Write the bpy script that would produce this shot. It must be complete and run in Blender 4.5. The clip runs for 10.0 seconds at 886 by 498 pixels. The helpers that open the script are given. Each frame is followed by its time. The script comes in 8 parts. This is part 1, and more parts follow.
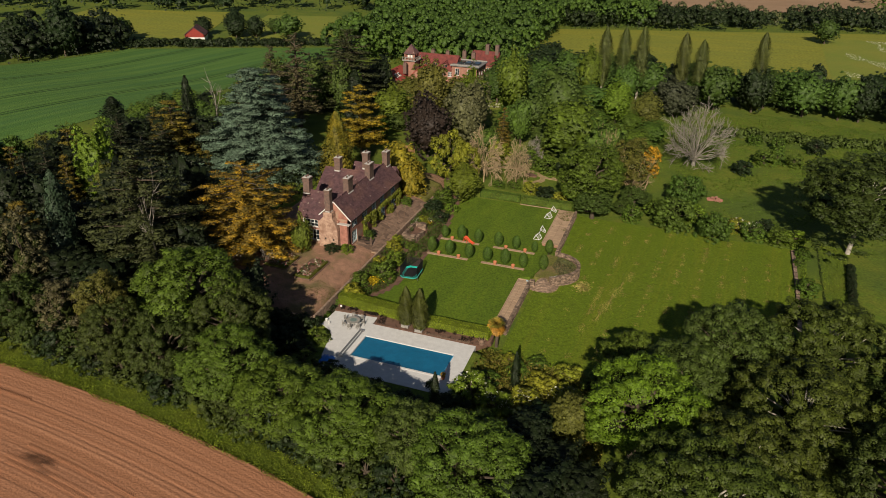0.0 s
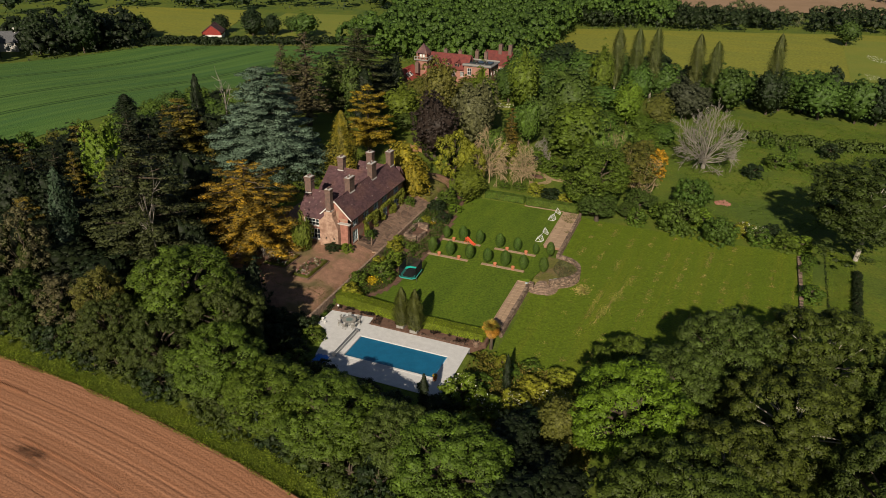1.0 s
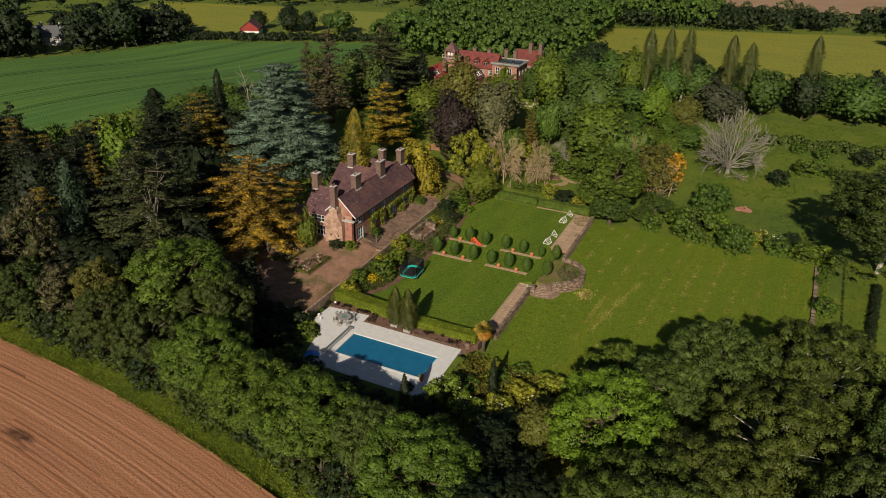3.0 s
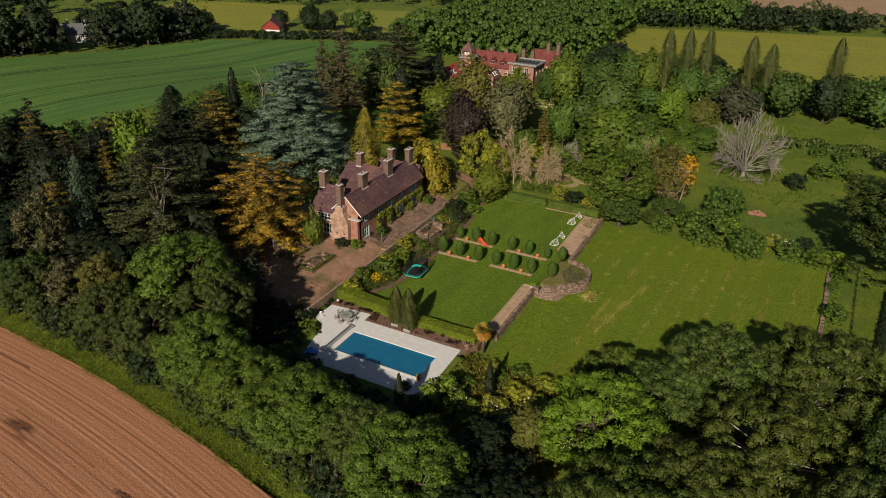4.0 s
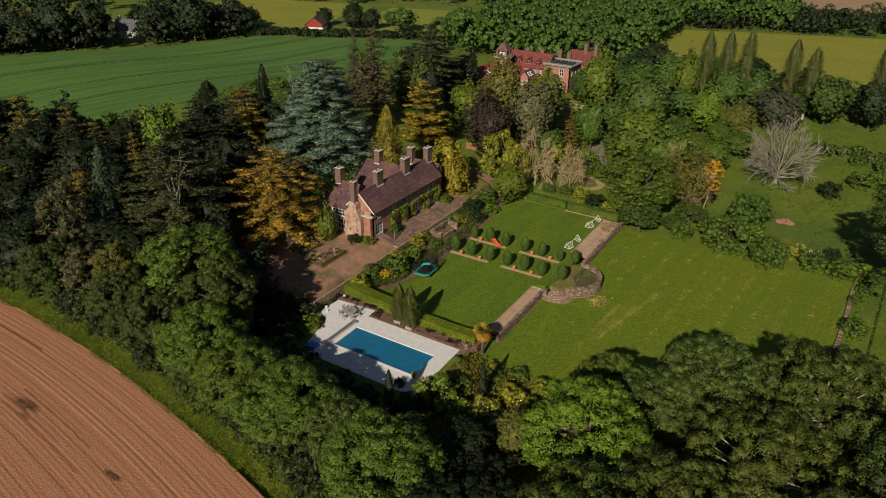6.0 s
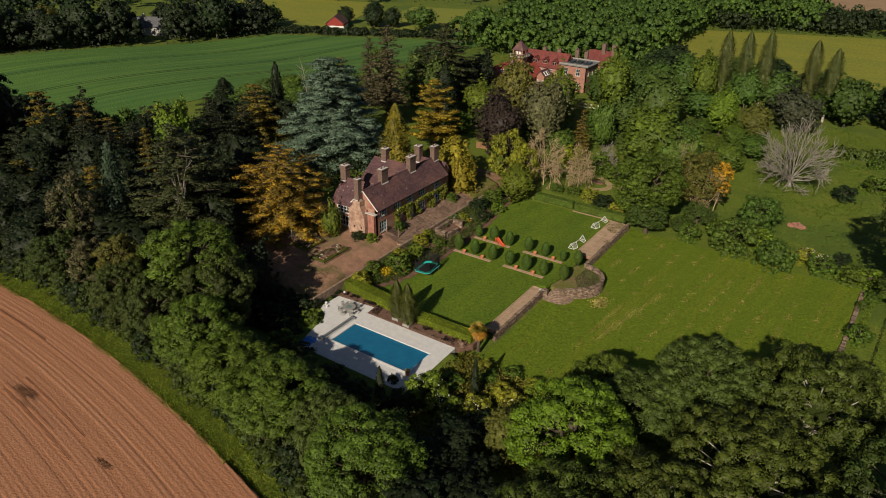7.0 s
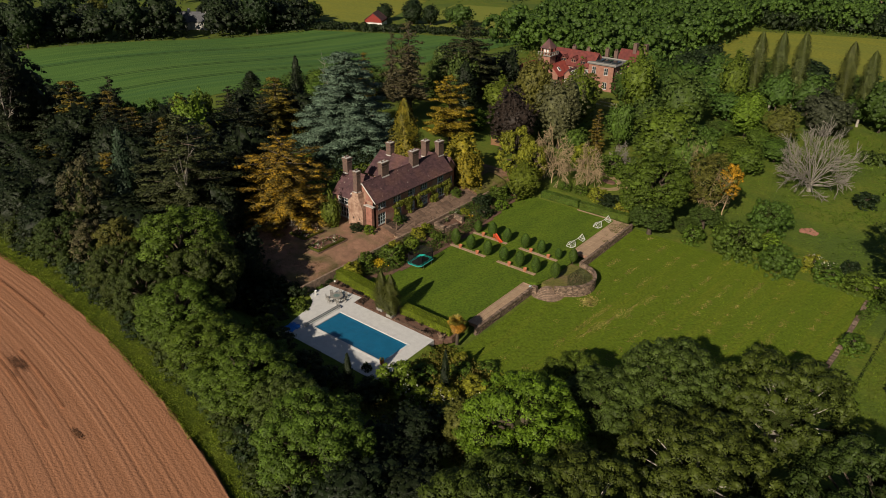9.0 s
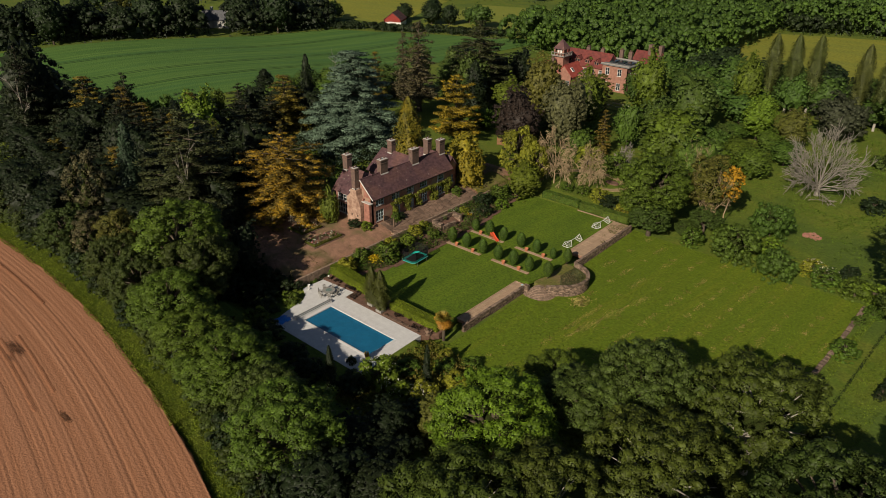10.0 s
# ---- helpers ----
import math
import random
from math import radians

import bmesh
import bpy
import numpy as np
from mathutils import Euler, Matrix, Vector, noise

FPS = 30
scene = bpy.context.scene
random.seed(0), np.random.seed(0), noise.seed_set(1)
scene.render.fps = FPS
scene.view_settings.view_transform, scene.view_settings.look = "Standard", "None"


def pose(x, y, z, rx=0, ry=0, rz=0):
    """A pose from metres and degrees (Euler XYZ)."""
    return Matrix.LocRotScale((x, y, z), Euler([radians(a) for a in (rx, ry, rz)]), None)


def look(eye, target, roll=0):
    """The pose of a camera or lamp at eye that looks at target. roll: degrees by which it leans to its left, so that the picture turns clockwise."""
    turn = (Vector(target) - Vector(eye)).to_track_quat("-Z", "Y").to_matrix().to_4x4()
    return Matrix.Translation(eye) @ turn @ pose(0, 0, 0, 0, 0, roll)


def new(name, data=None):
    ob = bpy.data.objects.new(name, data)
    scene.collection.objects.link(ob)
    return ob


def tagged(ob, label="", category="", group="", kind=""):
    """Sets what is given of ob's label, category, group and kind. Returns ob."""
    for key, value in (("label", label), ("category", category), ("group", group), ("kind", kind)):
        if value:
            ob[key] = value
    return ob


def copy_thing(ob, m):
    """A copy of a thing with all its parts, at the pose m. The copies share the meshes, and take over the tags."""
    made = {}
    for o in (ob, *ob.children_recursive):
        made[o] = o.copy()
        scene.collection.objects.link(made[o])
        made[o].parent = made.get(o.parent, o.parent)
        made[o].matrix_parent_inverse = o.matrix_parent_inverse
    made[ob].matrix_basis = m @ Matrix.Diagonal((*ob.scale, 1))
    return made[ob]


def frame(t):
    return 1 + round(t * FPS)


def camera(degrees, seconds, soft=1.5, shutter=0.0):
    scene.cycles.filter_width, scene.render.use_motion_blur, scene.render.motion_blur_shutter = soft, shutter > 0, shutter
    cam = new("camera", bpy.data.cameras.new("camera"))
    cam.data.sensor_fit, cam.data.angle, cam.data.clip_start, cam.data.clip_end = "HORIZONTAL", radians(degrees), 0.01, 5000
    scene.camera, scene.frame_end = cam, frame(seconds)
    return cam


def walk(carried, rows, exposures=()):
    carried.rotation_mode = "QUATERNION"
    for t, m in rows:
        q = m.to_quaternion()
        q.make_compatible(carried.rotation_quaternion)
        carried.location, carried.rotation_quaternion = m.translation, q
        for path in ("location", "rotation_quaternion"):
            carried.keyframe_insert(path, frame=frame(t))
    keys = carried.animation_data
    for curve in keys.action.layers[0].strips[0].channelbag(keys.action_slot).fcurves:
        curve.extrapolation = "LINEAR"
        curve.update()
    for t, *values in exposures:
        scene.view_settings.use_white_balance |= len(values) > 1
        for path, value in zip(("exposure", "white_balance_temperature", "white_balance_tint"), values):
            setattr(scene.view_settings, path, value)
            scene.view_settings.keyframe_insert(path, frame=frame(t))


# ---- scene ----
cam = camera(63.92, 10.0, soft=0.6)
# seconds, eye, a point 100 m ahead, lean
PATH = [
    (0.0, (37.774, -76.727, 55.752), (8.487, 8.093, 11.618), 1.244),
    (0.5, (39.286, -76.098, 56.020), (8.732, 8.206, 11.756), 1.272),
    (1.0, (40.874, -75.353, 56.185), (9.006, 8.396, 11.795), 1.272),
    (1.5, (42.472, -74.550, 56.284), (9.250, 8.609, 11.777), 1.253),
    (2.0, (44.041, -73.728, 56.345), (9.427, 8.805, 11.733), 1.223),
    (2.5, (45.555, -72.914, 56.387), (9.519, 8.958, 11.683), 1.186),
    (3.0, (47.008, -72.121, 56.423), (9.525, 9.054, 11.639), 1.146),
    (3.5, (48.407, -71.354, 56.461), (9.458, 9.089, 11.608), 1.104),
    (4.0, (49.769, -70.607, 56.503), (9.340, 9.069, 11.590), 1.062),
    (4.5, (51.118, -69.869, 56.547), (9.202, 9.004, 11.579), 1.021),
    (5.0, (52.485, -69.125, 56.589), (9.080, 8.909, 11.570), 0.979),
    (5.5, (53.902, -68.356, 56.624), (9.012, 8.803, 11.554), 0.936),
    (6.0, (55.402, -67.544, 56.646), (9.033, 8.705, 11.523), 0.892),
    (6.5, (57.014, -66.669, 56.651), (9.177, 8.633, 11.471), 0.847),
    (7.0, (58.762, -65.717, 56.635), (9.469, 8.603, 11.396), 0.800),
    (7.5, (60.663, -64.679, 56.598), (9.924, 8.625, 11.297), 0.752),
    (8.0, (62.719, -63.551, 56.544), (10.545, 8.700, 11.183), 0.705),
    (8.5, (64.922, -62.340, 56.483), (11.318, 8.824, 11.068), 0.662),
    (9.0, (67.245, -61.061, 56.429), (12.213, 8.978, 10.976), 0.628),
    (9.5, (69.644, -59.746, 56.405), (13.175, 9.132, 10.939), 0.608),
    (10.0, (72.050, -58.436, 56.444), (14.127, 9.240, 11.003), 0.611),
]
walk(cam, [(t, look(eye, target, roll)) for t, eye, target, roll in PATH], [(0.0, 0.15), (5.0, 0.1), (10.0, 0.02)])

# ---- light ----
SUN_EL, SUN_AZ = 30.0, -80.0          # degrees above the ground, and from +x towards +y
sun_way = Vector((math.cos(radians(SUN_EL)) * math.cos(radians(SUN_AZ)),
                  math.cos(radians(SUN_EL)) * math.sin(radians(SUN_AZ)), math.sin(radians(SUN_EL))))
world = bpy.data.worlds.new("world")
scene.world = world
world.use_nodes = True
wn = world.node_tree
sky = wn.nodes.new("ShaderNodeTexSky")
sky.sky_type = "NISHITA"
sky.sun_disc = False
sky.sun_elevation = radians(SUN_EL)
sky.sun_rotation = radians(90 - SUN_AZ)
bg = wn.nodes["Background"]
bg.inputs["Strength"].default_value = 0.034
wn.links.new(sky.outputs[0], bg.inputs["Color"])
sun = new("sun", bpy.data.lights.new("sun", "SUN"))
sun.data.energy = 4.9
sun.data.angle = radians(0.53)
sun.data.color = (1.0, 0.87, 0.69)
sun.matrix_world = look(sun_way * 200, (0, 0, 0))

# ---- materials ----
def surface(name, col, col2=None, scale=4.0, rough=0.85, bump=0.3, dist=0.05, fine=40.0, metal=0.0, amount=1.0, detail=6.0,
            island=0.0, objvar=0.0, spec=0.3, col3=None, scale3=0.3, cover3=0.5, stretch=None, turn=0.0, along="", spots=None, spot_scale=2.5, spot_cover=0.3):
    """A mottled surface: two colours mixed by noise at one scale, a third in larger patches, fine grain and relief."""
    m = bpy.data.materials.new(name)
    m.use_nodes = True
    nt = m.node_tree
    nodes, links = nt.nodes, nt.links
    b = nodes["Principled BSDF"]
    b.inputs["Roughness"].default_value = rough
    b.inputs["Metallic"].default_value = metal
    b.inputs["Specular IOR Level"].default_value = spec
    tc = nodes.new("ShaderNodeTexCoord")
    vec = tc.outputs["Object"]
    if along:
        at = nodes.new("ShaderNodeAttribute")
        at.attribute_name = along
        vec = at.outputs["Vector"]
    if stretch:
        if turn:
            rot = nodes.new("ShaderNodeMapping")
            rot.inputs["Rotation"].default_value = (0, 0, radians(turn))
            links.new(vec, rot.inputs["Vector"])
            vec = rot.outputs[0]
        mp = nodes.new("ShaderNodeMapping")
        mp.inputs["Scale"].default_value = stretch
        links.new(vec, mp.inputs["Vector"])
        vec = mp.outputs[0]
    n1 = nodes.new("ShaderNodeTexNoise")
    n1.inputs["Scale"].default_value = scale
    n1.inputs["Detail"].default_value = detail
    n1.inputs["Roughness"].default_value = 0.65
    links.new(vec, n1.inputs["Vector"])
    ramp = nodes.new("ShaderNodeMapRange")
    ramp.inputs["From Min"].default_value, ramp.inputs["From Max"].default_value = 0.35, 0.65
    links.new(n1.outputs["Fac"], ramp.inputs["Value"])
    mix = nodes.new("ShaderNodeMix")
    mix.data_type = "RGBA"
    c2 = col2 or tuple(v * 0.6 for v in col)
    mix.inputs["A"].default_value, mix.inputs["B"].default_value = (*col, 1), (*c2, 1)
    links.new(ramp.outputs[0], mix.inputs["Factor"])
    out = mix.outputs["Result"]
    if col3:
        n3 = nodes.new("ShaderNodeTexNoise")
        n3.inputs["Scale"].default_value = scale3
        n3.inputs["Detail"].default_value = 5.0
        links.new(vec, n3.inputs["Vector"])
        r3 = nodes.new("ShaderNodeMapRange")
        r3.inputs["From Min"].default_value, r3.inputs["From Max"].default_value = 1 - cover3 - 0.08, 1 - cover3 + 0.08
        links.new(n3.outputs["Fac"], r3.inputs["Value"])
        m3 = nodes.new("ShaderNodeMix")
        m3.data_type = "RGBA"
        m3.inputs["B"].default_value = (*col3, 1)
        links.new(r3.outputs[0], m3.inputs["Factor"])
        links.new(out, m3.inputs["A"])
        out = m3.outputs["Result"]
    if spots:
        n4 = nodes.new("ShaderNodeTexNoise")
        n4.inputs["Scale"].default_value = spot_scale
        n4.inputs["Detail"].default_value = 2.0
        links.new(tc.outputs["Object"], n4.inputs["Vector"])
        r4 = nodes.new("ShaderNodeMapRange")
        r4.inputs["From Min"].default_value, r4.inputs["From Max"].default_value = 1 - spot_cover, 1 - spot_cover + 0.05
        links.new(n4.outputs["Fac"], r4.inputs["Value"])
        m4 = nodes.new("ShaderNodeMix")
        m4.data_type = "RGBA"
        m4.inputs["B"].default_value = (*spots, 1)
        links.new(r4.outputs[0], m4.inputs["Factor"])
        links.new(out, m4.inputs["A"])
        out = m4.outputs["Result"]
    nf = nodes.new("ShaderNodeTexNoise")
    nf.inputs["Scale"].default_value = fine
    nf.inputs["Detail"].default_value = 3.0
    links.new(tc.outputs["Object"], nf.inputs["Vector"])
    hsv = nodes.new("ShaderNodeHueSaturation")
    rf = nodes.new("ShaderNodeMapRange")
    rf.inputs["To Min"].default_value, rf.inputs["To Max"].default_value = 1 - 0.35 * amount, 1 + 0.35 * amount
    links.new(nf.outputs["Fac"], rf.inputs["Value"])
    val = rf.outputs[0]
    for source, k in ((("ShaderNodeNewGeometry", "Random Per Island"), island), (("ShaderNodeObjectInfo", "Random"), objvar)):
        if k:
            g = nodes.new(source[0])
            rr = nodes.new("ShaderNodeMapRange")
            rr.inputs["To Min"].default_value, rr.inputs["To Max"].default_value = 1 - k, 1 + k
            links.new(g.outputs[source[1]], rr.inputs["Value"])
            mu = nodes.new("ShaderNodeMath")
            mu.operation = "MULTIPLY"
            links.new(val, mu.inputs[0])
            links.new(rr.outputs[0], mu.inputs[1])
            val = mu.outputs[0]
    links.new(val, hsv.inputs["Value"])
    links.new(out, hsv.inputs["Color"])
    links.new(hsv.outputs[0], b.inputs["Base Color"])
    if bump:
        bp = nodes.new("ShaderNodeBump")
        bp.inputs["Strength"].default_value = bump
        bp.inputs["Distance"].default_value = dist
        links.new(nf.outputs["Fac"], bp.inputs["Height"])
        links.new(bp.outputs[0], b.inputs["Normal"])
    return m


def leafy(name, col, hue=0.012, val=0.25, trans=0.17, rough=0.55, tip=None, tipmix=0.35, spread=0.0):
    """Foliage: each leaf its own tone, each plant its own shade, with some light let through."""
    m = bpy.data.materials.new(name)
    m.use_nodes = True
    nodes, links = m.node_tree.nodes, m.node_tree.links
    b = nodes["Principled BSDF"]
    b.inputs["Roughness"].default_value = rough
    b.inputs["Specular IOR Level"].default_value = 0.25
    g = nodes.new("ShaderNodeNewGeometry")
    oi = nodes.new("ShaderNodeObjectInfo")
    base = nodes.new("ShaderNodeMix")
    base.data_type = "RGBA"
    base.inputs["A"].default_value = (*(col if tip else tuple(v * 0.86 for v in col)), 1)
    base.inputs["B"].default_value = (*(tip or tuple(v * 1.5 for v in col)), 1)
    tcn = nodes.new("ShaderNodeTexCoord")
    big = nodes.new("ShaderNodeTexNoise")
    big.inputs["Scale"].default_value = 0.75
    big.inputs["Detail"].default_value = 2.0
    links.new(tcn.outputs["Object"], big.inputs["Vector"])
    br = nodes.new("ShaderNodeMapRange")
    br.inputs["From Min"].default_value, br.inputs["From Max"].default_value = 0.42, 0.66
    br.inputs["To Max"].default_value = 2.4 * tipmix
    links.new(big.outputs["Fac"], br.inputs["Value"])
    links.new(br.outputs[0], base.inputs["Factor"])
    grain = nodes.new("ShaderNodeTexNoise")
    grain.inputs["Scale"].default_value = 3.5
    grain.inputs["Detail"].default_value = 3.0
    links.new(tcn.outputs["Object"], grain.inputs["Vector"])
    bp = nodes.new("ShaderNodeBump")
    bp.inputs["Strength"].default_value, bp.inputs["Distance"].default_value = 0.7, 0.12
    links.new(grain.outputs["Fac"], bp.inputs["Height"])
    links.new(bp.outputs[0], b.inputs["Normal"])
    # same grain also darkens the relief's hollows in the colour, like shade between leaves
    hollow_shade = nodes.new("ShaderNodeMapRange")
    hollow_shade.inputs["From Min"].default_value, hollow_shade.inputs["From Max"].default_value = 0.32, 0.68
    hollow_shade.inputs["To Min"].default_value, hollow_shade.inputs["To Max"].default_value = 0.68, 1.32
    links.new(grain.outputs["Fac"], hollow_shade.inputs["Value"])
    tone = nodes.new("ShaderNodeVectorMath")
    tone.operation = "SCALE"
    links.new(base.outputs["Result"], tone.inputs[0])
    links.new(hollow_shade.outputs[0], tone.inputs["Scale"])
    hsv = nodes.new("ShaderNodeHueSaturation")
    for src, sock, lo, hi in ((g.outputs["Random Per Island"], "Value", 1 - val, 1 + val), (oi.outputs["Random"], "Hue", 0.5 - hue, 0.5 + hue)):
        r = nodes.new("ShaderNodeMapRange")
        r.inputs["To Min"].default_value, r.inputs["To Max"].default_value = lo, hi
        links.new(src, r.inputs["Value"])
        links.new(r.outputs[0], hsv.inputs[sock])
    if spread:
        r = nodes.new("ShaderNodeMapRange")
        r.inputs["To Min"].default_value, r.inputs["To Max"].default_value = 1 - spread, 1 + spread
        links.new(oi.outputs["Random"], r.inputs["Value"])
        mul = nodes.new("ShaderNodeMath")
        mul.operation = "MULTIPLY"
        links.new(hsv.inputs["Value"].links[0].from_socket, mul.inputs[0])
        links.new(r.outputs[0], mul.inputs[1])
        links.new(mul.outputs[0], hsv.inputs["Value"])
    links.new(tone.outputs[0], hsv.inputs["Color"])
    links.new(hsv.outputs[0], b.inputs["Base Color"])
    tr = nodes.new("ShaderNodeBsdfTranslucent")
    links.new(hsv.outputs[0], tr.inputs["Color"])
    ms = nodes.new("ShaderNodeMixShader")
    ms.inputs["Fac"].default_value = trans
    links.new(b.outputs[0], ms.inputs[1])
    links.new(tr.outputs[0], ms.inputs[2])
    links.new(ms.outputs[0], nodes["Material Output"].inputs["Surface"])
    return m


LEAF = {
    "oak": leafy("oak_leaf", (0.055, 0.074, 0.010)),
    "ash": leafy("ash_leaf", (0.070, 0.112, 0.012)),
    "darkoak": leafy("dark_oak_leaf", (0.039, 0.058, 0.010)),
    "maple": leafy("maple_leaf", (0.096, 0.160, 0.011)),
    "sycamore": leafy("sycamore_leaf", (0.092, 0.122, 0.012)),
    "lime": leafy("lime_leaf", (0.105, 0.160, 0.013)),
    # next three colours are lowered to the tone of trees in shade
    "darkgreen": leafy("shade_dark_leaf", (0.016, 0.028, 0.008)),
    "holly": leafy("shade_dark_holly_leaf", (0.012, 0.019, 0.006)),
    "yew": leafy("shade_dark_yew_needle", (0.011, 0.019, 0.006), trans=0.1),
    "blue": leafy("blue_cedar_needle", (0.100, 0.150, 0.100), val=0.2, trans=0.1),
    "gold": leafy("golden_needle", (0.125, 0.095, 0.017), trans=0.1, tip=(0.43, 0.275, 0.018), tipmix=0.4),
    "goldbrown": leafy("golden_brown_needle", (0.100, 0.086, 0.016), trans=0.1, tip=(0.20, 0.150, 0.016), tipmix=0.45),
    "goldyellow": leafy("golden_yellow_needle", (0.16, 0.125, 0.014), trans=0.12, tip=(0.42, 0.29, 0.018)),
    "woodleaf": leafy("woodland_leaf", (0.047, 0.085, 0.014), hue=0.008, spread=0.3),
    "goldgreen": leafy("golden_green_needle", (0.15, 0.132, 0.012), trans=0.12, tip=(0.29, 0.225, 0.016)),
    "cypressgold": leafy("golden_cypress_needle", (0.110, 0.105, 0.012), trans=0.1, tip=(0.22, 0.175, 0.014)),
    "copper": leafy("copper_leaf", (0.026, 0.019, 0.014), trans=0.1),
    "grey": leafy("grey_green_leaf", (0.092, 0.098, 0.042)),
    "olive": leafy("olive_leaf", (0.098, 0.100, 0.018)),
    "brown": leafy("brown_needle", (0.074, 0.066, 0.030), trans=0.1),
    "bamboo": leafy("bamboo_leaf", (0.170, 0.182, 0.016)),
    # one needle in two colours: cedar darkened for shade, cedarlit lighter for sun
    "cedar": leafy("shaded_cedar_needle", (0.020, 0.026, 0.009), trans=0.1),
    "cedarlit": leafy("lit_cedar_needle", (0.044, 0.051, 0.016), trans=0.1),
    "poplar": leafy("poplar_leaf", (0.072, 0.088, 0.021)),
    "bluegreen": leafy("blue_green_needle", (0.034, 0.058, 0.030), trans=0.1),
    "limeleaf": leafy("lime_tree_leaf", (0.054, 0.086, 0.015)),
    "scrub": leafy("scrub_leaf", (0.160, 0.135, 0.028), tip=(0.17, 0.185, 0.018)),
    "plum": leafy("purple_grey_leaf", (0.044, 0.052, 0.027)),
    "mid": leafy("mixed_leaf", (0.060, 0.106, 0.014)),
    "cypress": leafy("cypress_needle", (0.056, 0.064, 0.011), hue=0.0, trans=0.1),
    "hedge": leafy("hedge_leaf", (0.135, 0.178, 0.010), hue=0.0, val=0.35),
    "boxleaf": leafy("clipped_leaf", (0.058, 0.105, 0.012), hue=0.01),
    "grass": leafy("long_grass", (0.100, 0.155, 0.012), trans=0.2),
    "verge": leafy("verge_grass", (0.150, 0.205, 0.016), trans=0.2),
    "amber": leafy("amber_leaf", (0.40, 0.22, 0.015)),
    "palm": leafy("palm_frond", (0.15, 0.165, 0.025), tip=(0.36, 0.23, 0.035), tipmix=0.3),
    "palmdead": leafy("dead_palm_frond", (0.30, 0.14, 0.03), tip=(0.50, 0.23, 0.035), tipmix=0.5),
    "white": leafy("white_blossom", (0.62, 0.62, 0.50), val=0.25, trans=0.15),
    "pink": leafy("pink_blossom", (0.45, 0.16, 0.18), val=0.3),
    "yellow": leafy("yellow_blossom", (0.70, 0.48, 0.02), val=0.25),
    "climber": leafy("climber_leaf", (0.135, 0.15, 0.018)),
}
BARK = surface("bark", (0.11, 0.085, 0.06), (0.05, 0.04, 0.03), scale=3, fine=14, bump=0.6, stretch=(1, 1, 0.3))
PALE_BARK = surface("pale_bark", (0.42, 0.39, 0.34), (0.22, 0.20, 0.17), scale=2, fine=14, bump=0.4)
GREY_BARK = surface("dead_wood", (0.29, 0.265, 0.23), (0.15, 0.135, 0.115), scale=2, fine=14, bump=0.4)
TAN_TWIG = surface("tan_twig", (0.42, 0.32, 0.19), (0.26, 0.19, 0.11), scale=2, fine=14, bump=0.2)
GROUND = surface("rough_grass", (0.082, 0.128, 0.010), (0.122, 0.145, 0.016), scale=0.35, fine=2.6, amount=1.9, bump=0.5, dist=0.12, col3=(0.072, 0.112, 0.014), scale3=0.06, cover3=0.45)
DRYGRASS = surface("dry_weedy_grass", (0.150, 0.138, 0.040), (0.115, 0.120, 0.022), scale=0.8, fine=3.0, amount=1.9, bump=0.6, dist=0.1, col3=(0.190, 0.130, 0.070), scale3=0.3, cover3=0.45)
LAWN = surface("mown_lawn", (0.080, 0.134, 0.006), (0.106, 0.154, 0.008), scale=0.5, fine=3.2, bump=0.7, dist=0.06, amount=2.4, col3=(0.074, 0.122, 0.006), scale3=0.12, stretch=(2.0, 0.35, 1), turn=6)
MOWN = surface("cut_meadow", (0.095, 0.146, 0.006), (0.134, 0.163, 0.009), scale=1.1, fine=2.8, amount=2.2, bump=0.8, dist=0.1, col3=(0.098, 0.146, 0.006), scale3=0.25, stretch=(1.3, 0.05, 1), turn=4.6)
CROP = surface("green_crop", (0.044, 0.112, 0.018), (0.090, 0.172, 0.030), scale=0.55, fine=2.2, bump=1.0, dist=0.25, stretch=(1, 0.03, 1), turn=14, col3=(0.050, 0.122, 0.026), scale3=0.2, cover3=0.4)
MEADOW = surface("buttercup_meadow", (0.212, 0.210, 0.022), (0.164, 0.184, 0.024), scale=0.16, fine=1.0, amount=1.7, bump=0.6, dist=0.2, stretch=(0.22, 1.0, 1))
PADDOCK = surface("far_paddock", (0.150, 0.190, 0.024), (0.19, 0.20, 0.028), scale=0.05, fine=2, bump=0.6, dist=0.2)
BROWN_FIELD = surface("far_bare_field", (0.32, 0.21, 0.13), (0.26, 0.17, 0.10), scale=0.05, fine=2, bump=0.2)
BRICK = surface("red_brick", (0.38, 0.175, 0.13), (0.22, 0.10, 0.075), scale=1.6, fine=22, bump=0.4, dist=0.02, col3=(0.32, 0.22, 0.155), scale3=0.5, cover3=0.45)
PALE_BRICK = surface("weathered_brick", (0.47, 0.32, 0.24), (0.24, 0.145, 0.105), scale=1.6, fine=20, bump=0.4, dist=0.02, col3=(0.24, 0.14, 0.10), scale3=0.6, cover3=0.4)
STACK = surface("chimney_brick", (0.175, 0.110, 0.088), (0.11, 0.078, 0.066), scale=2.4, fine=24, bump=0.5, dist=0.02)
TILE = surface("clay_roof_tile", (0.108, 0.056, 0.060), (0.070, 0.039, 0.045), scale=1.2, fine=9, amount=1.5, bump=0.6, dist=0.03, col3=(0.132, 0.068, 0.060), scale3=0.3, cover3=0.45, island=0.22, spots=(0.30, 0.25, 0.21), spot_scale=2.2, spot_cover=0.31)
RED_TILE = surface("red_roof_tile", (0.200, 0.052, 0.044), (0.115, 0.036, 0.034), scale=0.8, fine=6, bump=0.5, dist=0.05, objvar=0.15)
